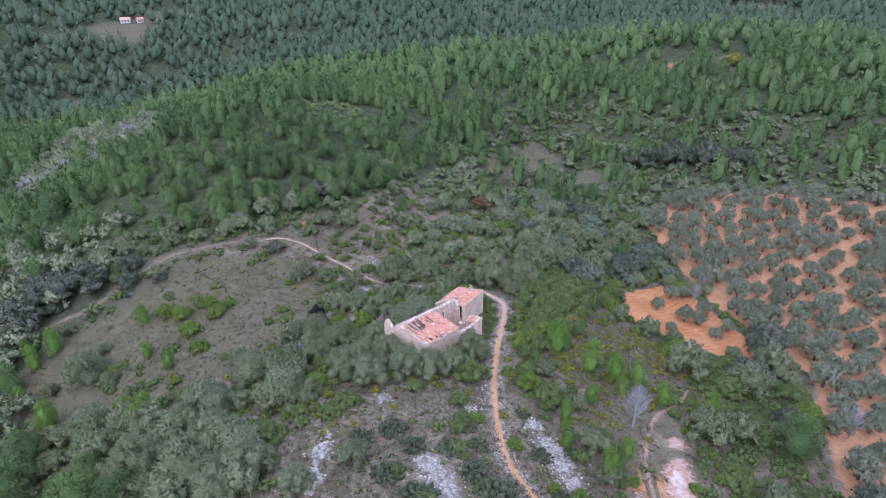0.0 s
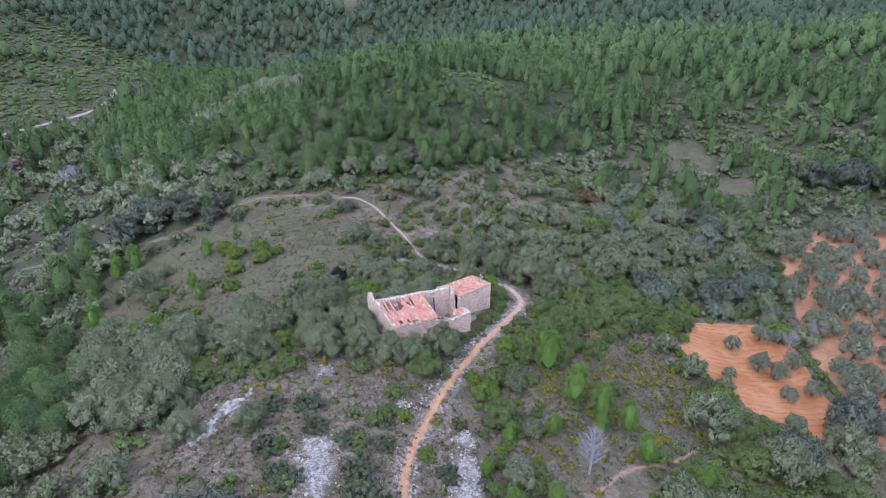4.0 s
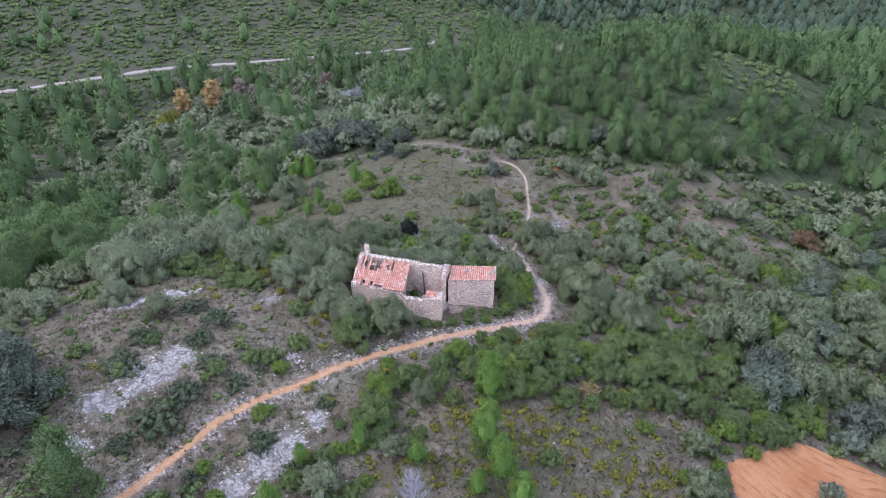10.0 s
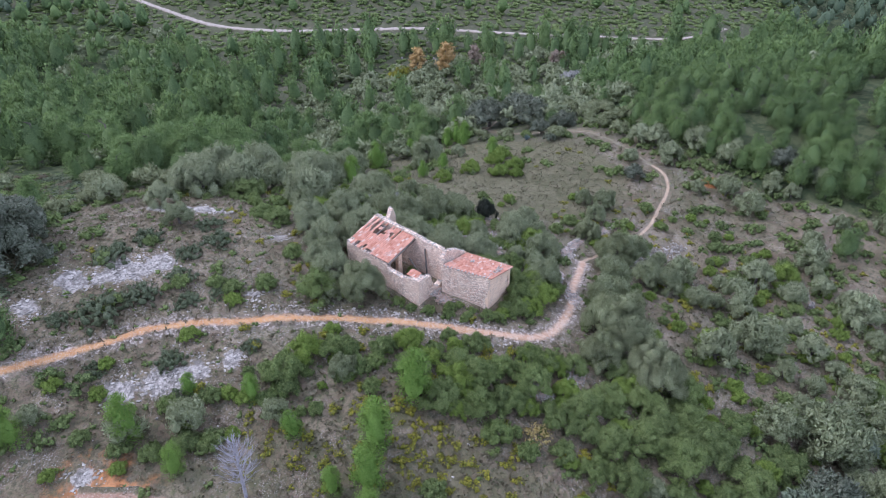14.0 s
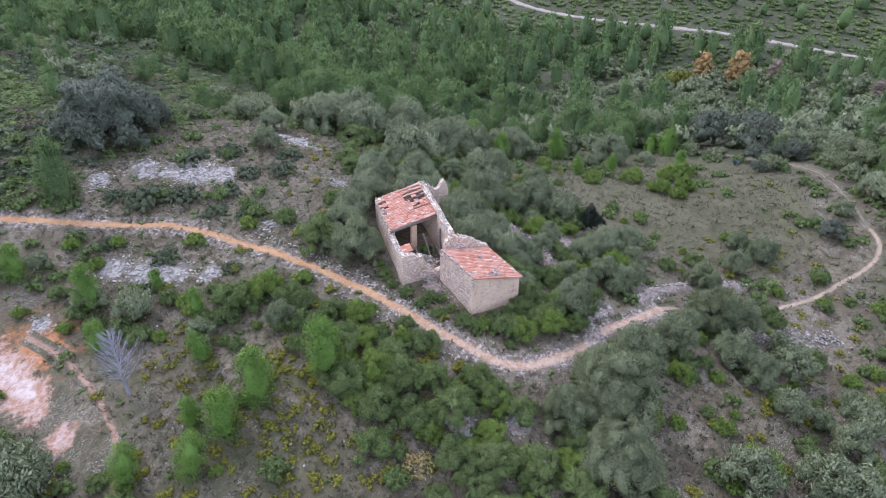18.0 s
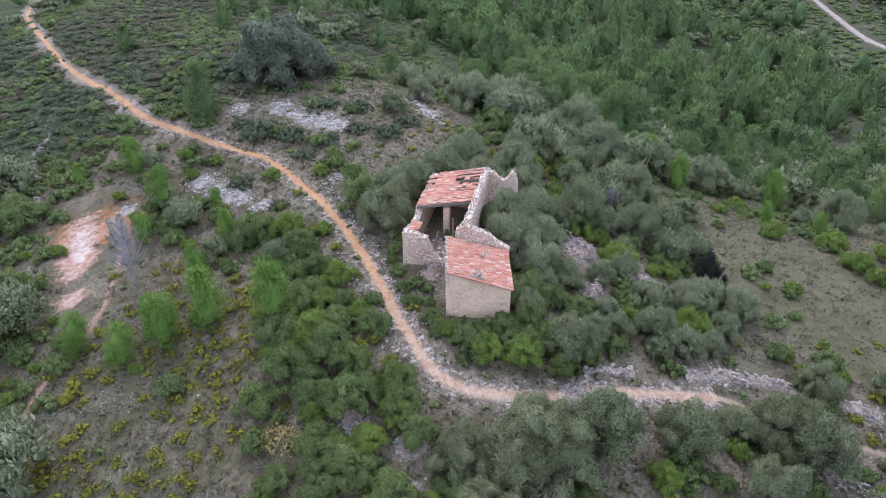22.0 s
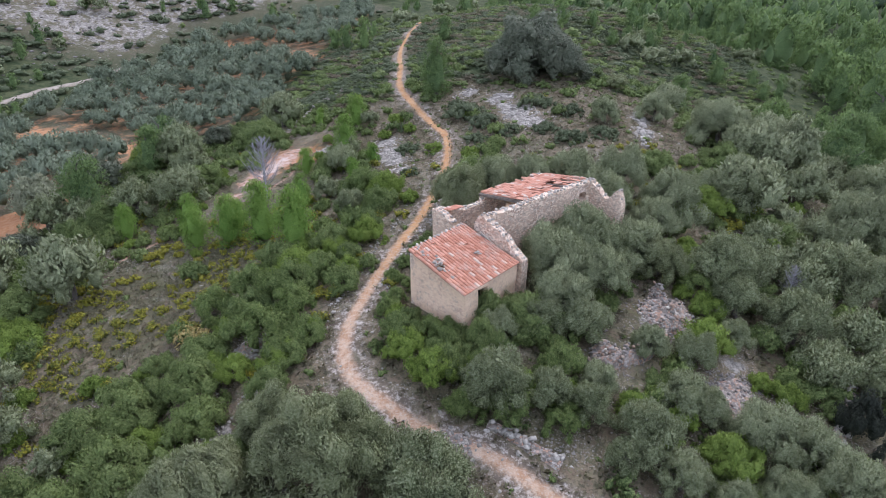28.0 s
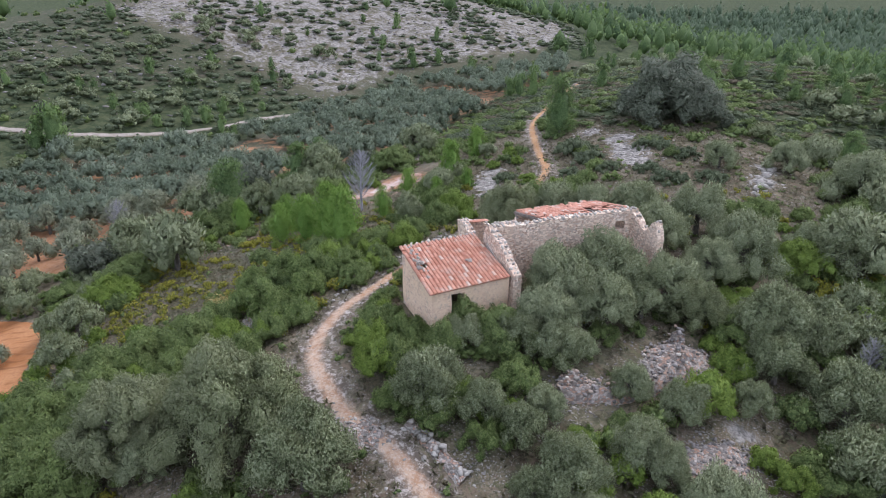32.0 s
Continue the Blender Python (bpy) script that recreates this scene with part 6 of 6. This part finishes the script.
wall("wall_ridge", B_NW, B_SW, [(0, 4.15), (2.5, 4.2), (3.2, 4.3), (6.5, 4.4), (9.5, 4.5)], M_WALL, holes=((7.9, 8.6, 3.25, 3.8),), label="tall spine wall with a small window", seed=7)
wall("wall_barn_south", B_SE, STUB, [(0, 3.6), (2.9, 4.1), (4.55, 4.5), (5.3, 4.2), (5.9, 3.6), (6.3, 3.5), (6.6, 3.8), (6.85, 4.2), (7.1, 4.3), (7.3, 3.9), (7.5, 3.2)], M_WALL, label="south wall with a standing stub", seed=8)

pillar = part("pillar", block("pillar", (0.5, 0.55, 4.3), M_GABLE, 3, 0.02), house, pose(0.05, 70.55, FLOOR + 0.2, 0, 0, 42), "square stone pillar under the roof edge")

# plaster left on the gable above the small room's roof
for s0, s1, z0, z1 in ((4.62, 6.7, 2.35, 3.05),):
    d = (Vector(GABLE_END) - Vector(B_NE)).normalized()
    n = Vector((d.y, -d.x))
    p0, p1 = Vector(B_NE) + d * s0 + n * -0.0, Vector(B_NE) + d * s1
    v = []
    for off in (0.5, 0.56):
        for p, z in ((p0, z0), (p1, z0 - 0.25), (p1, z1 - 0.75), (p0, z1)):
            q = p + n * off
            v.append((q.x, q.y, z))
    part("plaster", solid("plaster", v, [(0, 1, 2, 3), (7, 6, 5, 4), (0, 4, 5, 1), (1, 5, 6, 2), (2, 6, 7, 3), (3, 7, 4, 0)], M_PLASTER), house, label="strip of pale lime plaster on the gable")


def tile_mesh(name, length=0.47, r0=0.105, r1=0.085):
    """A half-round clay tile, open below, tapering up the slope along +y."""
    v, f = [], []
    n = 6
    for t in (0.0, 0.018):
        for y, r in ((0, r0), (length, r1)):
            for k in range(n + 1):
                g = math.pi * k / n
                v.append(((r - t) * math.cos(g), y, (r - t) * math.sin(g) * 0.85))
    m = n + 1
    for k in range(n):
        f.append((k, k + 1, m + k + 1, m + k))
        f.append((2 * m + k + 1, 2 * m + k, 3 * m + k, 3 * m + k + 1))
        f.append((k + 1, k, 2 * m + k, 2 * m + k + 1))
    return solid(name, v, f, M_TILE)


TILE = tile_mesh("clay_tile")
TILE_B = tile_mesh("clay_tile_wide", 0.45, 0.112, 0.09)


def roof(name, low0, low1, high0, high1, cols, rows, gone, label, seed):
    """Tile rows from the low edge (low0 to low1) up to the high edge. gone(u, v): the share of tiles lost there."""
    r = random.Random(seed)
    low0, low1, high0, high1 = map(Vector, (low0, low1, high0, high1))

    def at(u, v):
        return low0.lerp(low1, u).lerp(high0.lerp(high1, u), v)

    verts, faces = [], []
    nu, nv = cols, rows
    for i in range(nu):
        for j in range(nv):
            if gone((i + 0.5) / nu, (j + 0.5) / nv) > 0.55:
                continue
            k = len(verts)
            for z in (0.0, -0.04):
                for u, v in ((i, j), (i + 1, j), (i + 1, j + 1), (i, j + 1)):
                    p = at(u / nu, v / nv)
                    verts.append((p.x, p.y, p.z + z))
            faces += [(k, k + 1, k + 2, k + 3), (k + 7, k + 6, k + 5, k + 4), (k, k + 4, k + 5, k + 1), (k + 2, k + 6, k + 7, k + 3), (k + 1, k + 5, k + 6, k + 2), (k + 3, k + 7, k + 4, k)]
    deck = part(name, solid(name, verts, faces, M_TILE), house, label=label)
    for i in range(cols):
        for j in range(rows):
            u, v = (i + 0.5) / cols, j / rows
            if r.random() < gone(u, v + 0.5 / rows):
                continue
            p = at(u, v)
            up = (at(u, min(v + 0.1, 1)) - p).normalized()
            side = (at(min(u + 0.05, 1), v) - at(max(u - 0.05, 0), v)).normalized()
            nrm = side.cross(up).normalized()
            if nrm.z < 0:
                nrm.negate()
            side = up.cross(nrm)
            m = Matrix((side, up, nrm)).transposed().to_4x4()
            lift = 0.012 + r.uniform(0, 0.02)
            m = Matrix.Translation(p + nrm * lift - up * 0.06) @ m @ Euler((radians(-2.2), radians(r.uniform(-3, 3)), radians(r.gauss(0, 2.2)))).to_matrix().to_4x4()
            part("tile", TILE if r.random() < 0.6 else TILE_B, deck, m)
    return deck


def lost_a(u, v):
    return 0.9 if (abs(u - 0.13) < 0.05 and abs(v - 0.55) < 0.05) else 0.02


def lost_b(u, v):
    if v > 0.5 and 0.6 < u < 0.95:
        return 0.95 if math.sin(u * 61) > -0.6 else 0.5
    if v > 0.66 and 0.3 < u < 0.95:
        return 0.88 if math.sin(u * 47) + 2.2 * (v - 0.8) > -0.25 else 0.35
    if u < 0.07:
        return 0.35
    if v < 0.22 and u > 0.62:
        return 0.9 if math.sin(u * 41) > -0.3 else 0.35
    if v < 0.12 and u > 0.35:
        return 0.6
    return 0.05


roof_a = roof("roof_small_room", (2.36, 81.72, 2.16), (-0.62, 77.50, 2.22), (5.86, 78.92, 3.36), (2.98, 74.62, 3.30), 22, 12, lost_a, "complete single-pitch roof of pale terracotta tiles", 11)
roof_b = roof("roof_barn", (2.15, 69.45, 3.42), (-1.92, 65.5, 3.66), (-1.08, 72.30, 4.12), (-5.2, 68.5, 4.45), 26, 11, lost_b, "half-collapsed roof of terracotta tiles with holes", 12)
R = random.Random(5)
for k in range(13):
    t = (k + 0.4) / 13
    p = Vector(A_NE).lerp(Vector(A_SE), t)
    size = R.uniform(0.13, 0.2)
    part("stone", R.choice(COPE_MESH), roof_a, Matrix.Translation((p.x - 0.05, p.y + 0.03, 3.40 - 0.07 * t)) @ Euler((R.random(), R.random(), R.random() * 6)).to_matrix().to_4x4() @ Matrix.Scale(size, 4))
for k in range(16):
    t = 0.2 + 0.75 * R.random()
    p = Vector(A_NW).lerp(Vector(A_NE), t)
    q = Vector((-0.56, -0.83)) * R.uniform(0.1, 0.75)
    size = R.uniform(0.1, 0.2)
    part("stone", R.choice(COPE_MESH), roof_a, Matrix.Translation((p.x + q.x, p.y + q.y, 2.2 + 1.15 * t + 0.1)) @ Euler((R.random(), R.random(), R.random() * 6)).to_matrix().to_4x4() @ Matrix.Scale(size, 4))
for k, (ox, oy) in enumerate(((1.75, 77.9), (2.0, 77.8), (1.85, 77.65))):
    part("stone", LIME_MESH[k], roof_a, pose(ox, oy, 2.86, 20, 10, 40 * k) @ Matrix.Scale(0.17, 4), "pale stone weighing down the tiles")


for k in range(14):
    size = 0.2 - 0.006 * k
    part("stone", R.choice(COPE_MESH), roof_a, Matrix.Translation((4.0 + R.uniform(-0.2, 0.2), 80.0 + R.uniform(-0.2, 0.2), 2.82 + 0.06 * k)) @ Euler((R.random(), R.random(), R.random() * 6)).to_matrix().to_4x4() @ Matrix.Scale(size, 4))


def beam(name, a, b, size, parent, label=""):
    a, b = Vector(a), Vector(b)
    mesh = block(name, (size, size, (b - a).length), M_BEAM, int(a.x * 7), 0.008)
    m = Matrix.Translation(a) @ (b - a).to_track_quat("Z", "Y").to_matrix().to_4x4()
    return part(name, mesh, parent, m, label)


beam("beam", (2.25, 69.45, 3.28), (-1.25, 72.35, 3.92), 0.2, house, "grey weathered timber at the open roof edge")
for k in range(7):
    t = 0.08 + k * 0.15
    a = Vector((2.15, 69.45, 3.28)).lerp(Vector((-1.92, 65.5, 3.5)), t)
    b = Vector((-1.08, 72.3, 3.98)).lerp(Vector((-5.2, 68.5, 4.3)), t)
    beam("rafter", a, b, 0.13, house)
beam("fallen_beam", (1.2, 73.2, -0.1), (0.2, 71.6, 2.6), 0.16, house, "fallen roof timber leaning in the courtyard")
beam("fallen_beam", (3.0, 72.6, 0.0), (1.6, 71.6, 1.9), 0.12, house)
beam("fallen_beam", (0.2, 73.4, 0.0), (0.0, 73.2, 3.4), 0.14, house)
beam("lintel", (-4.85, 68.75, 3.74), (-4.15, 69.4, 3.74), 0.16, house)
# tiles still lying on the courtyard wall
for k in range(14):
    t = 8.2 / 9.45 + (k % 7) * 0.018
    p = Vector(B_SE).lerp(Vector(B_NE), t)
    part("tile", TILE, house, Matrix.Translation((p.x - 0.25 - 0.3 * (k // 7), p.y + 0.3 * (k // 7) + 0.2, 3.05 + 0.1 * (k // 7))) @ Euler((0.15, 0, radians(42 + R.uniform(-6, 6)))).to_matrix().to_4x4())


def heap(name, label, x, y, radius, height, count, meshes, size=(0.12, 0.34), seed=1, stretch=1.0, turn=0.0):
    """Fallen stones piled on the ground."""
    r = random.Random(seed)
    ob = tagged(new(name), label, "rubble")
    ob.location = (x, y, float(land(x, y)))
    base = ob.location.z
    rim, rings = 18, 5
    v, f = [(0.0, 0.0, height * 0.8)], []
    for j in range(1, rings + 1):
        for k in range(rim):
            g, d = 2 * math.pi * k / rim, radius * 0.95 * j / rings
            u, q = d * math.cos(g), d * math.sin(g) * stretch
            px, py = u * math.cos(turn) - q * math.sin(turn), u * math.sin(turn) + q * math.cos(turn)
            v.append((px, py, float(land(x + px, y + py)) - base + height * 0.8 * (1 - (j / rings) ** 1.5) * r.uniform(0.7, 1.1) - (0.1 if j == rings else 0)))
    for k in range(rim):
        f.append((0, 1 + k, 1 + (k + 1) % rim))
        for j in range(rings - 1):
            a, b = 1 + j * rim, 1 + (j + 1) * rim
            f.append((a + k, b + k, b + (k + 1) % rim, a + (k + 1) % rim))
    part("bed", solid("rubble_bed", v, f, M_TUMBLE), ob, label="packed small rubble")
    for _ in range(count):
        g, d = r.random() * 6.283, radius * math.sqrt(r.random())
        u, v = d * math.cos(g), d * math.sin(g) * stretch
        px, py = u * math.cos(turn) - v * math.sin(turn), u * math.sin(turn) + v * math.cos(turn)
        s = r.uniform(*size)
        z = float(land(x + px, y + py)) - base + height * max(0, 1 - (d / radius) ** 1.5) * r.uniform(0.35, 1.0)
        part("stone", r.choice(meshes), ob, Matrix.Translation((px, py, z)) @ Euler((r.uniform(-0.5, 0.5), r.uniform(-0.5, 0.5), r.random() * 6.28)).to_matrix().to_4x4() @ Matrix.Scale(s, 4))
    return ob


heap("rubble_heap", "heap of fallen wall stones inside the doorway", 3.0, 73.5, 1.1, 0.8, 60, RED_MESH + COPE_MESH, seed=21)
heap("rubble_heap", "fallen stones on the courtyard floor", 1.6, 72.4, 1.5, 0.5, 50, COPE_MESH, seed=22)
heap("rubble_heap", "rubble spilling from the broken doorway", 4.4, 74.6, 0.9, 0.5, 40, RED_MESH, (0.06, 0.2), seed=23)
heap("rubble_heap", "grey heap of collapsed stone beside olives", -10.2, 76.2, 2.2, 0.9, 220, SCREE_MESH + RED_MESH[:3] + COPE_MESH[:3], (0.06, 0.17), 24, 0.8, 0.6)
heap("rubble_heap", "reddish stub of a fallen wall among bushes", -5.6, 81.2, 1.1, 1.0, 90, RED_MESH + SCREE_MESH[:4], (0.07, 0.2), 25, 0.5, 0.7)
heap("rubble_heap", "grey stones among lentisk bushes", 13.0, 85.6, 1.1, 0.3, 60, LIME_MESH, (0.07, 0.24), 28)
heap("rubble_heap", "grey stones among lentisk bushes", 15.0, 81.6, 1.0, 0.4, 60, LIME_MESH, (0.07, 0.26), 29)
heap("rubble_heap", "pale stones beside the stony path", 2.6, 88.6, 1.8, 0.15, 90, LIME_MESH, (0.05, 0.2), 26, 0.6)
heap("rubble_heap", "grey rubble slope below the ruin", -12.6, 82.2, 2.6, 0.25, 150, SCREE_MESH, (0.05, 0.2), 27, 0.5, 0.9)

r9 = np.random.default_rng(90)
rx, ry, rs = [], [], []
for hx0, hy0, spread, count in ((-9.8, 77.0, 1.5, 420), (-6.2, 81.2, 1.2, 260), (-12.4, 82.0, 1.8, 380), (-4.6, 83.0, 1.0, 120), (4.2, 75.2, 0.8, 160), (2.6, 88.6, 1.3, 160), (-11.5, 104.4, 1.6, 320), (-9.6, 91.2, 1.6, 220), (-14.6, 95.6, 1.5, 200), (-17.8, 98.4, 1.3, 200), (13.0, 85.6, 0.8, 120), (15.0, 81.6, 0.8, 120), (-13.8, 107.6, 1.3, 220), (-2.4, 88.2, 1.0, 120)):
    rx.append(hx0 + spread * r9.standard_normal(count) * 0.7)
    ry.append(hy0 + spread * r9.standard_normal(count) * 0.7)
    rs.append(0.04 + 0.11 * r9.random(count) ** 2)
rx, ry, rs = np.concatenate(rx), np.concatenate(ry), np.concatenate(rs)
ok = ~inside(rx, ry, HOUSE_PLAN)
thicket("rubble_fragments", "small grey stone fragments strewn round the rubble heaps", "stones", SLABS + STONES[:3], M_SCREE, rx[ok], ry[ok], rs[ok], sink=0.0)

# ---- terrace walls of dry stone ----


def dry_wall(label, line, height, width, seed, meshes, size=(0.14, 0.30), density=5.5):
    r = random.Random(seed)
    ob = tagged(new("dry_stone_wall"), label, "wall", "old terrace walls")
    x0, y0 = line[0]
    ob.location = (x0, y0, float(land(x0, y0)))
    n = 0
    if height >= 0.5:
        v, f, row = [], [], 0
        for (ax, ay), (bx, by) in zip(line, line[1:]):
            length = math.hypot(bx - ax, by - ay)
            cuts = max(2, int(length / 0.4))
            for k in range(cuts + ((bx, by) == line[-1])):
                for off, up in ((-0.75, -0.1), (-0.5, 0.28), (-0.15, 0.5), (0.2, 0.45), (0.55, 0.22), (0.8, -0.1)):
                    px, py = ax + (bx - ax) * k / cuts - (by - ay) / length * off * width, ay + (by - ay) * k / cuts + (bx - ax) / length * off * width
                    v.append((px - x0 + r.uniform(-0.06, 0.06), py - y0 + r.uniform(-0.06, 0.06), float(land(px, py)) - ob.location.z + height * up * r.uniform(0.7, 1.1)))
                row += 1
        for k in range(row - 1):
            for j in range(5):
                f.append((k * 6 + j, k * 6 + j + 1, k * 6 + j + 7, k * 6 + j + 6))
        part("bed", solid("wall_bed", v, f, M_TUMBLE), ob, label="packed small rubble")
    for (ax, ay), (bx, by) in zip(line, line[1:]):
        length = math.hypot(bx - ax, by - ay)
        for _ in range(int(length * density * max(1, height / 0.35))):
            t, off = r.random(), r.gauss(0, width * 0.45)
            px, py = ax + (bx - ax) * t - (by - ay) / length * off, ay + (by - ay) * t + (bx - ax) / length * off
            z = float(land(px, py)) + height * r.random() * max(0.0, 1 - abs(off) / (width * 1.1)) - ob.location.z
            part("stone", r.choice(meshes), ob, Matrix.Translation((px - x0, py - y0, z)) @ Euler((r.uniform(-0.4, 0.4), r.uniform(-0.4, 0.4), r.random() * 6.28)).to_matrix().to_4x4() @ Matrix.Scale(r.uniform(*size), 4))
            n += 1
            if n > 290:
                return ob
    return ob


dry_wall("collapsed grey dry-stone terrace wall beside the path", [(-6.5, 90.2), (-10.5, 91.6), (-14.1, 94.2), (-16.9, 97.5), (-19.4, 100.7)], 0.6, 0.9, 31, LIME_MESH, (0.1, 0.26), 8)
dry_wall("collapsed pale dry-stone terrace wall below the path", [(-7.6, 98.3), (-9.9, 101.4), (-11.8, 104.6), (-14.6, 108.4)], 0.35, 1.6, 32, LIME_MESH, (0.09, 0.24), 22)
dry_wall("long tumbled dry-stone wall running up the slope", [(27.6, 39.9), (26.4, 28.2), (23.7, 23.9)], 0.5, 0.5, 33, LIME_MESH)
dry_wall("short dry-stone wall at the meadow edge", [(-22, 76.4), (-18.6, 82.6), (-16.8, 86)], 0.7, 0.5, 34, LIME_MESH)
dry_wall("stony verge built up along the footpath", [(8.0, 66), (9.2, 72), (10.4, 78), (11.0, 82)], 0.25, 0.5, 35, LIME_MESH, (0.08, 0.2), 7)
dry_wall("stony verge on the house side of the footpath", [(4.6, 56), (5.0, 62), (6.0, 68.5), (7.4, 75), (8.0, 79)], 0.2, 0.7, 36, LIME_MESH, (0.07, 0.2), 9)
dry_wall("curved tumbled wall of reddish and grey stones", [(-9.6, 74.2), (-10.2, 76.4), (-9.4, 78.8), (-7.7, 80.6), (-5.2, 82.3)], 1.2, 0.6, 39, SCREE_MESH + RED_MESH[:4] + COPE_MESH[:3], (0.08, 0.2), 7)
dry_wall("short dry-stone wall by a green bush", [(-4.6, 119.6), (-0.4, 118.6)], 0.6, 0.5, 38, LIME_MESH)
dry_wall("dark dry-stone wall under the small room's bushes", [(0.6, 87.2), (-3, 88.6)], 0.6, 0.5, 37, LIME_MESH)

# ---- limestone outcrops ----
R = random.Random(9)
for ox, oy, orad in OUTCROPS:
    ob = tagged(new("limestone_outcrop"), "pale grey limestone breaking through the scrub", "rock", "limestone outcrops")
    ob.location = (ox, oy, float(land(ox, oy)))
    for _ in range(int(12 + orad * 16)):
        g, d = R.random() * 6.283, orad * 1.25 * math.sqrt(R.random())
        px, py = d * math.cos(g), d * math.sin(g)
        s = R.uniform(0.08, 0.36) * (1.15 - 0.5 * d / orad / 1.25)
        part("rock", R.choice(LIME_MESH), ob, Matrix.Translation((px, py, float(land(ox + px, oy + py)) - ob.location.z)) @ Euler((R.uniform(-0.3, 0.3), R.uniform(-0.3, 0.3), R.random() * 6.28)).to_matrix().to_4x4() @ Matrix.Diagonal((s, s, s * 0.6, 1)))
ledge = tagged(new("limestone_ledge"), "long pale limestone ledge along the crest", "rock")
ledge.location = (-12.6, 47.5, float(land(-12.6, 47.5)))
for k in range(46):
    t = k / 45
    px, py = 0.2 - 0.4 * t + R.uniform(-0.5, 0.5), 4.4 - 8.8 * t
    s = R.uniform(0.3, 0.65)
    part("rock", R.choice(LIME_MESH), ledge, Matrix.Translation((px, py, float(land(-12.6 + px, 47.5 + py)) - ledge.location.z)) @ Euler((R.uniform(-0.3, 0.3), R.uniform(-0.3, 0.3), R.random() * 6.28)).to_matrix().to_4x4() @ Matrix.Diagonal((s, s, s * 0.8, 1)))

x, y, u, w = scatter(-40, 45, 26, 112, 0.5, 120)
near_path = np.minimum(np.minimum(line_distance(x, y, TRAIL_S), line_distance(x, y, TRAIL_N)), line_distance(x, y, TRAIL_NW))
halo = np.max([spot(x, y, a, b, c * 2.0) for a, b, c in OUTCROPS], axis=0)
keep = (u < 0.03 + 0.5 * np.exp(-((near_path - 1.2) / 0.7) ** 2) + 0.6 * halo ** 1.5 + 0.12 * hilltop(x, y)) & ~inside(x, y, HOUSE_PLAN) & off_grove(x, y) & ~inside(x, y, CLEARING) & ((near_path > 0.5) | (u < 0.05) | (line_distance(x, y, TRAIL_N) < 1.0) & (u < 0.2))
thicket("loose_stones", "loose pale limestone pieces lying on the slope", "stones", STONES, M_STONE, x[keep], y[keep], 0.05 + 0.13 * w[keep] ** 3, sink=0.0)
x, y, u, w = scatter(35, 180, -140, 35, 1.9, 121)
keep = inside(x, y, ROCK_HILL) & (u < 0.2 + 0.6 * patchy(x, y, 12, 8.0))
thicket("scree", "grey limestone boulders scattered on the far hillside", "stones", SLABS, M_SCREE, x[keep], y[keep], 0.25 + 0.7 * w[keep] ** 2, sink=0.0)
x, y, u, w = scatter(-330, -170, -80, 260, 4.0, 122)
keep = (u < 0.25) & (line_distance(x, y, ROAD_W) > 4)
thicket("hillside_boulders", "pale boulders on the slope above the road", "stones", SLABS, M_SCREE, x[keep], y[keep], 0.3 + 0.7 * w[keep] ** 2, sink=0.0)

# ---- small things farther off ----
agave = tagged(new("agave_plant"), "blue-grey agave rosette beside the grassy track", "plant")
M_AGAVE = make_leaf("agave_leaves", (0.10, 0.16, 0.17), (0.14, 0.21, 0.22), (0.2, 0.26, 0.26))
for k in range(16):
    g, lean = k * 2.4, 0.25 + 0.9 * (k / 16)
    tip = Vector((math.cos(g) * math.sin(lean), math.sin(g) * math.sin(lean), math.cos(lean))) * 1.25
    mid = tip * 0.5 + Vector((0, 0, 0.1))
    s = Vector((-math.sin(g), math.cos(g), 0)) * 0.09
    v = [-s * 0.7, s * 0.7, mid + s, mid - s, tip, mid * 0.9 - Vector((0, 0, 0.06))]
    part("leaf", solid("agave_leaf", v, [(0, 1, 2, 3), (3, 2, 4), (1, 0, 5), (1, 5, 2), (0, 3, 5), (5, 3, 4), (5, 4, 2)], M_AGAVE), agave)
agave.location = (-55.5, 96.8, float(land(-55.5, 96.8)))


def farm(x, y, w, d, h, turn, label):
    ob = tagged(new("farm_building"), label, "house", "far farm buildings")
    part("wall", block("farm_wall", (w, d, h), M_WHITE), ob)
    v = [(-w / 2 - .3, -d / 2 - .3, h), (w / 2 + .3, -d / 2 - .3, h), (w / 2 + .3, d / 2 + .3, h), (-w / 2 - .3, d / 2 + .3, h), (-w / 2 - .3, 0, h + 1.3), (w / 2 + .3, 0, h + 1.3)]
    part("roof", solid("farm_roof", v, [(0, 1, 5, 4), (2, 3, 4, 5), (0, 4, 3), (1, 2, 5), (3, 2, 1, 0)], M_TILE), ob)
    for k in (-0.3, 0.0, 0.3):
        part("window", block("farm_window", (0.9, 0.12, 1.1), M_BEAM), ob, pose(k * w, -d / 2 - 0.02, h * 0.4))
    ob.matrix_basis = pose(x, y, float(land(x, y)) - 0.3, 0, 0, turn)
    return ob


farm(-211, 450, 6, 4, 2.6, 20, "small whitewashed farmhouse in the far valley")
farm(-203, 454, 4, 3, 2.2, 35, "small whitewashed outbuilding in the far valley")
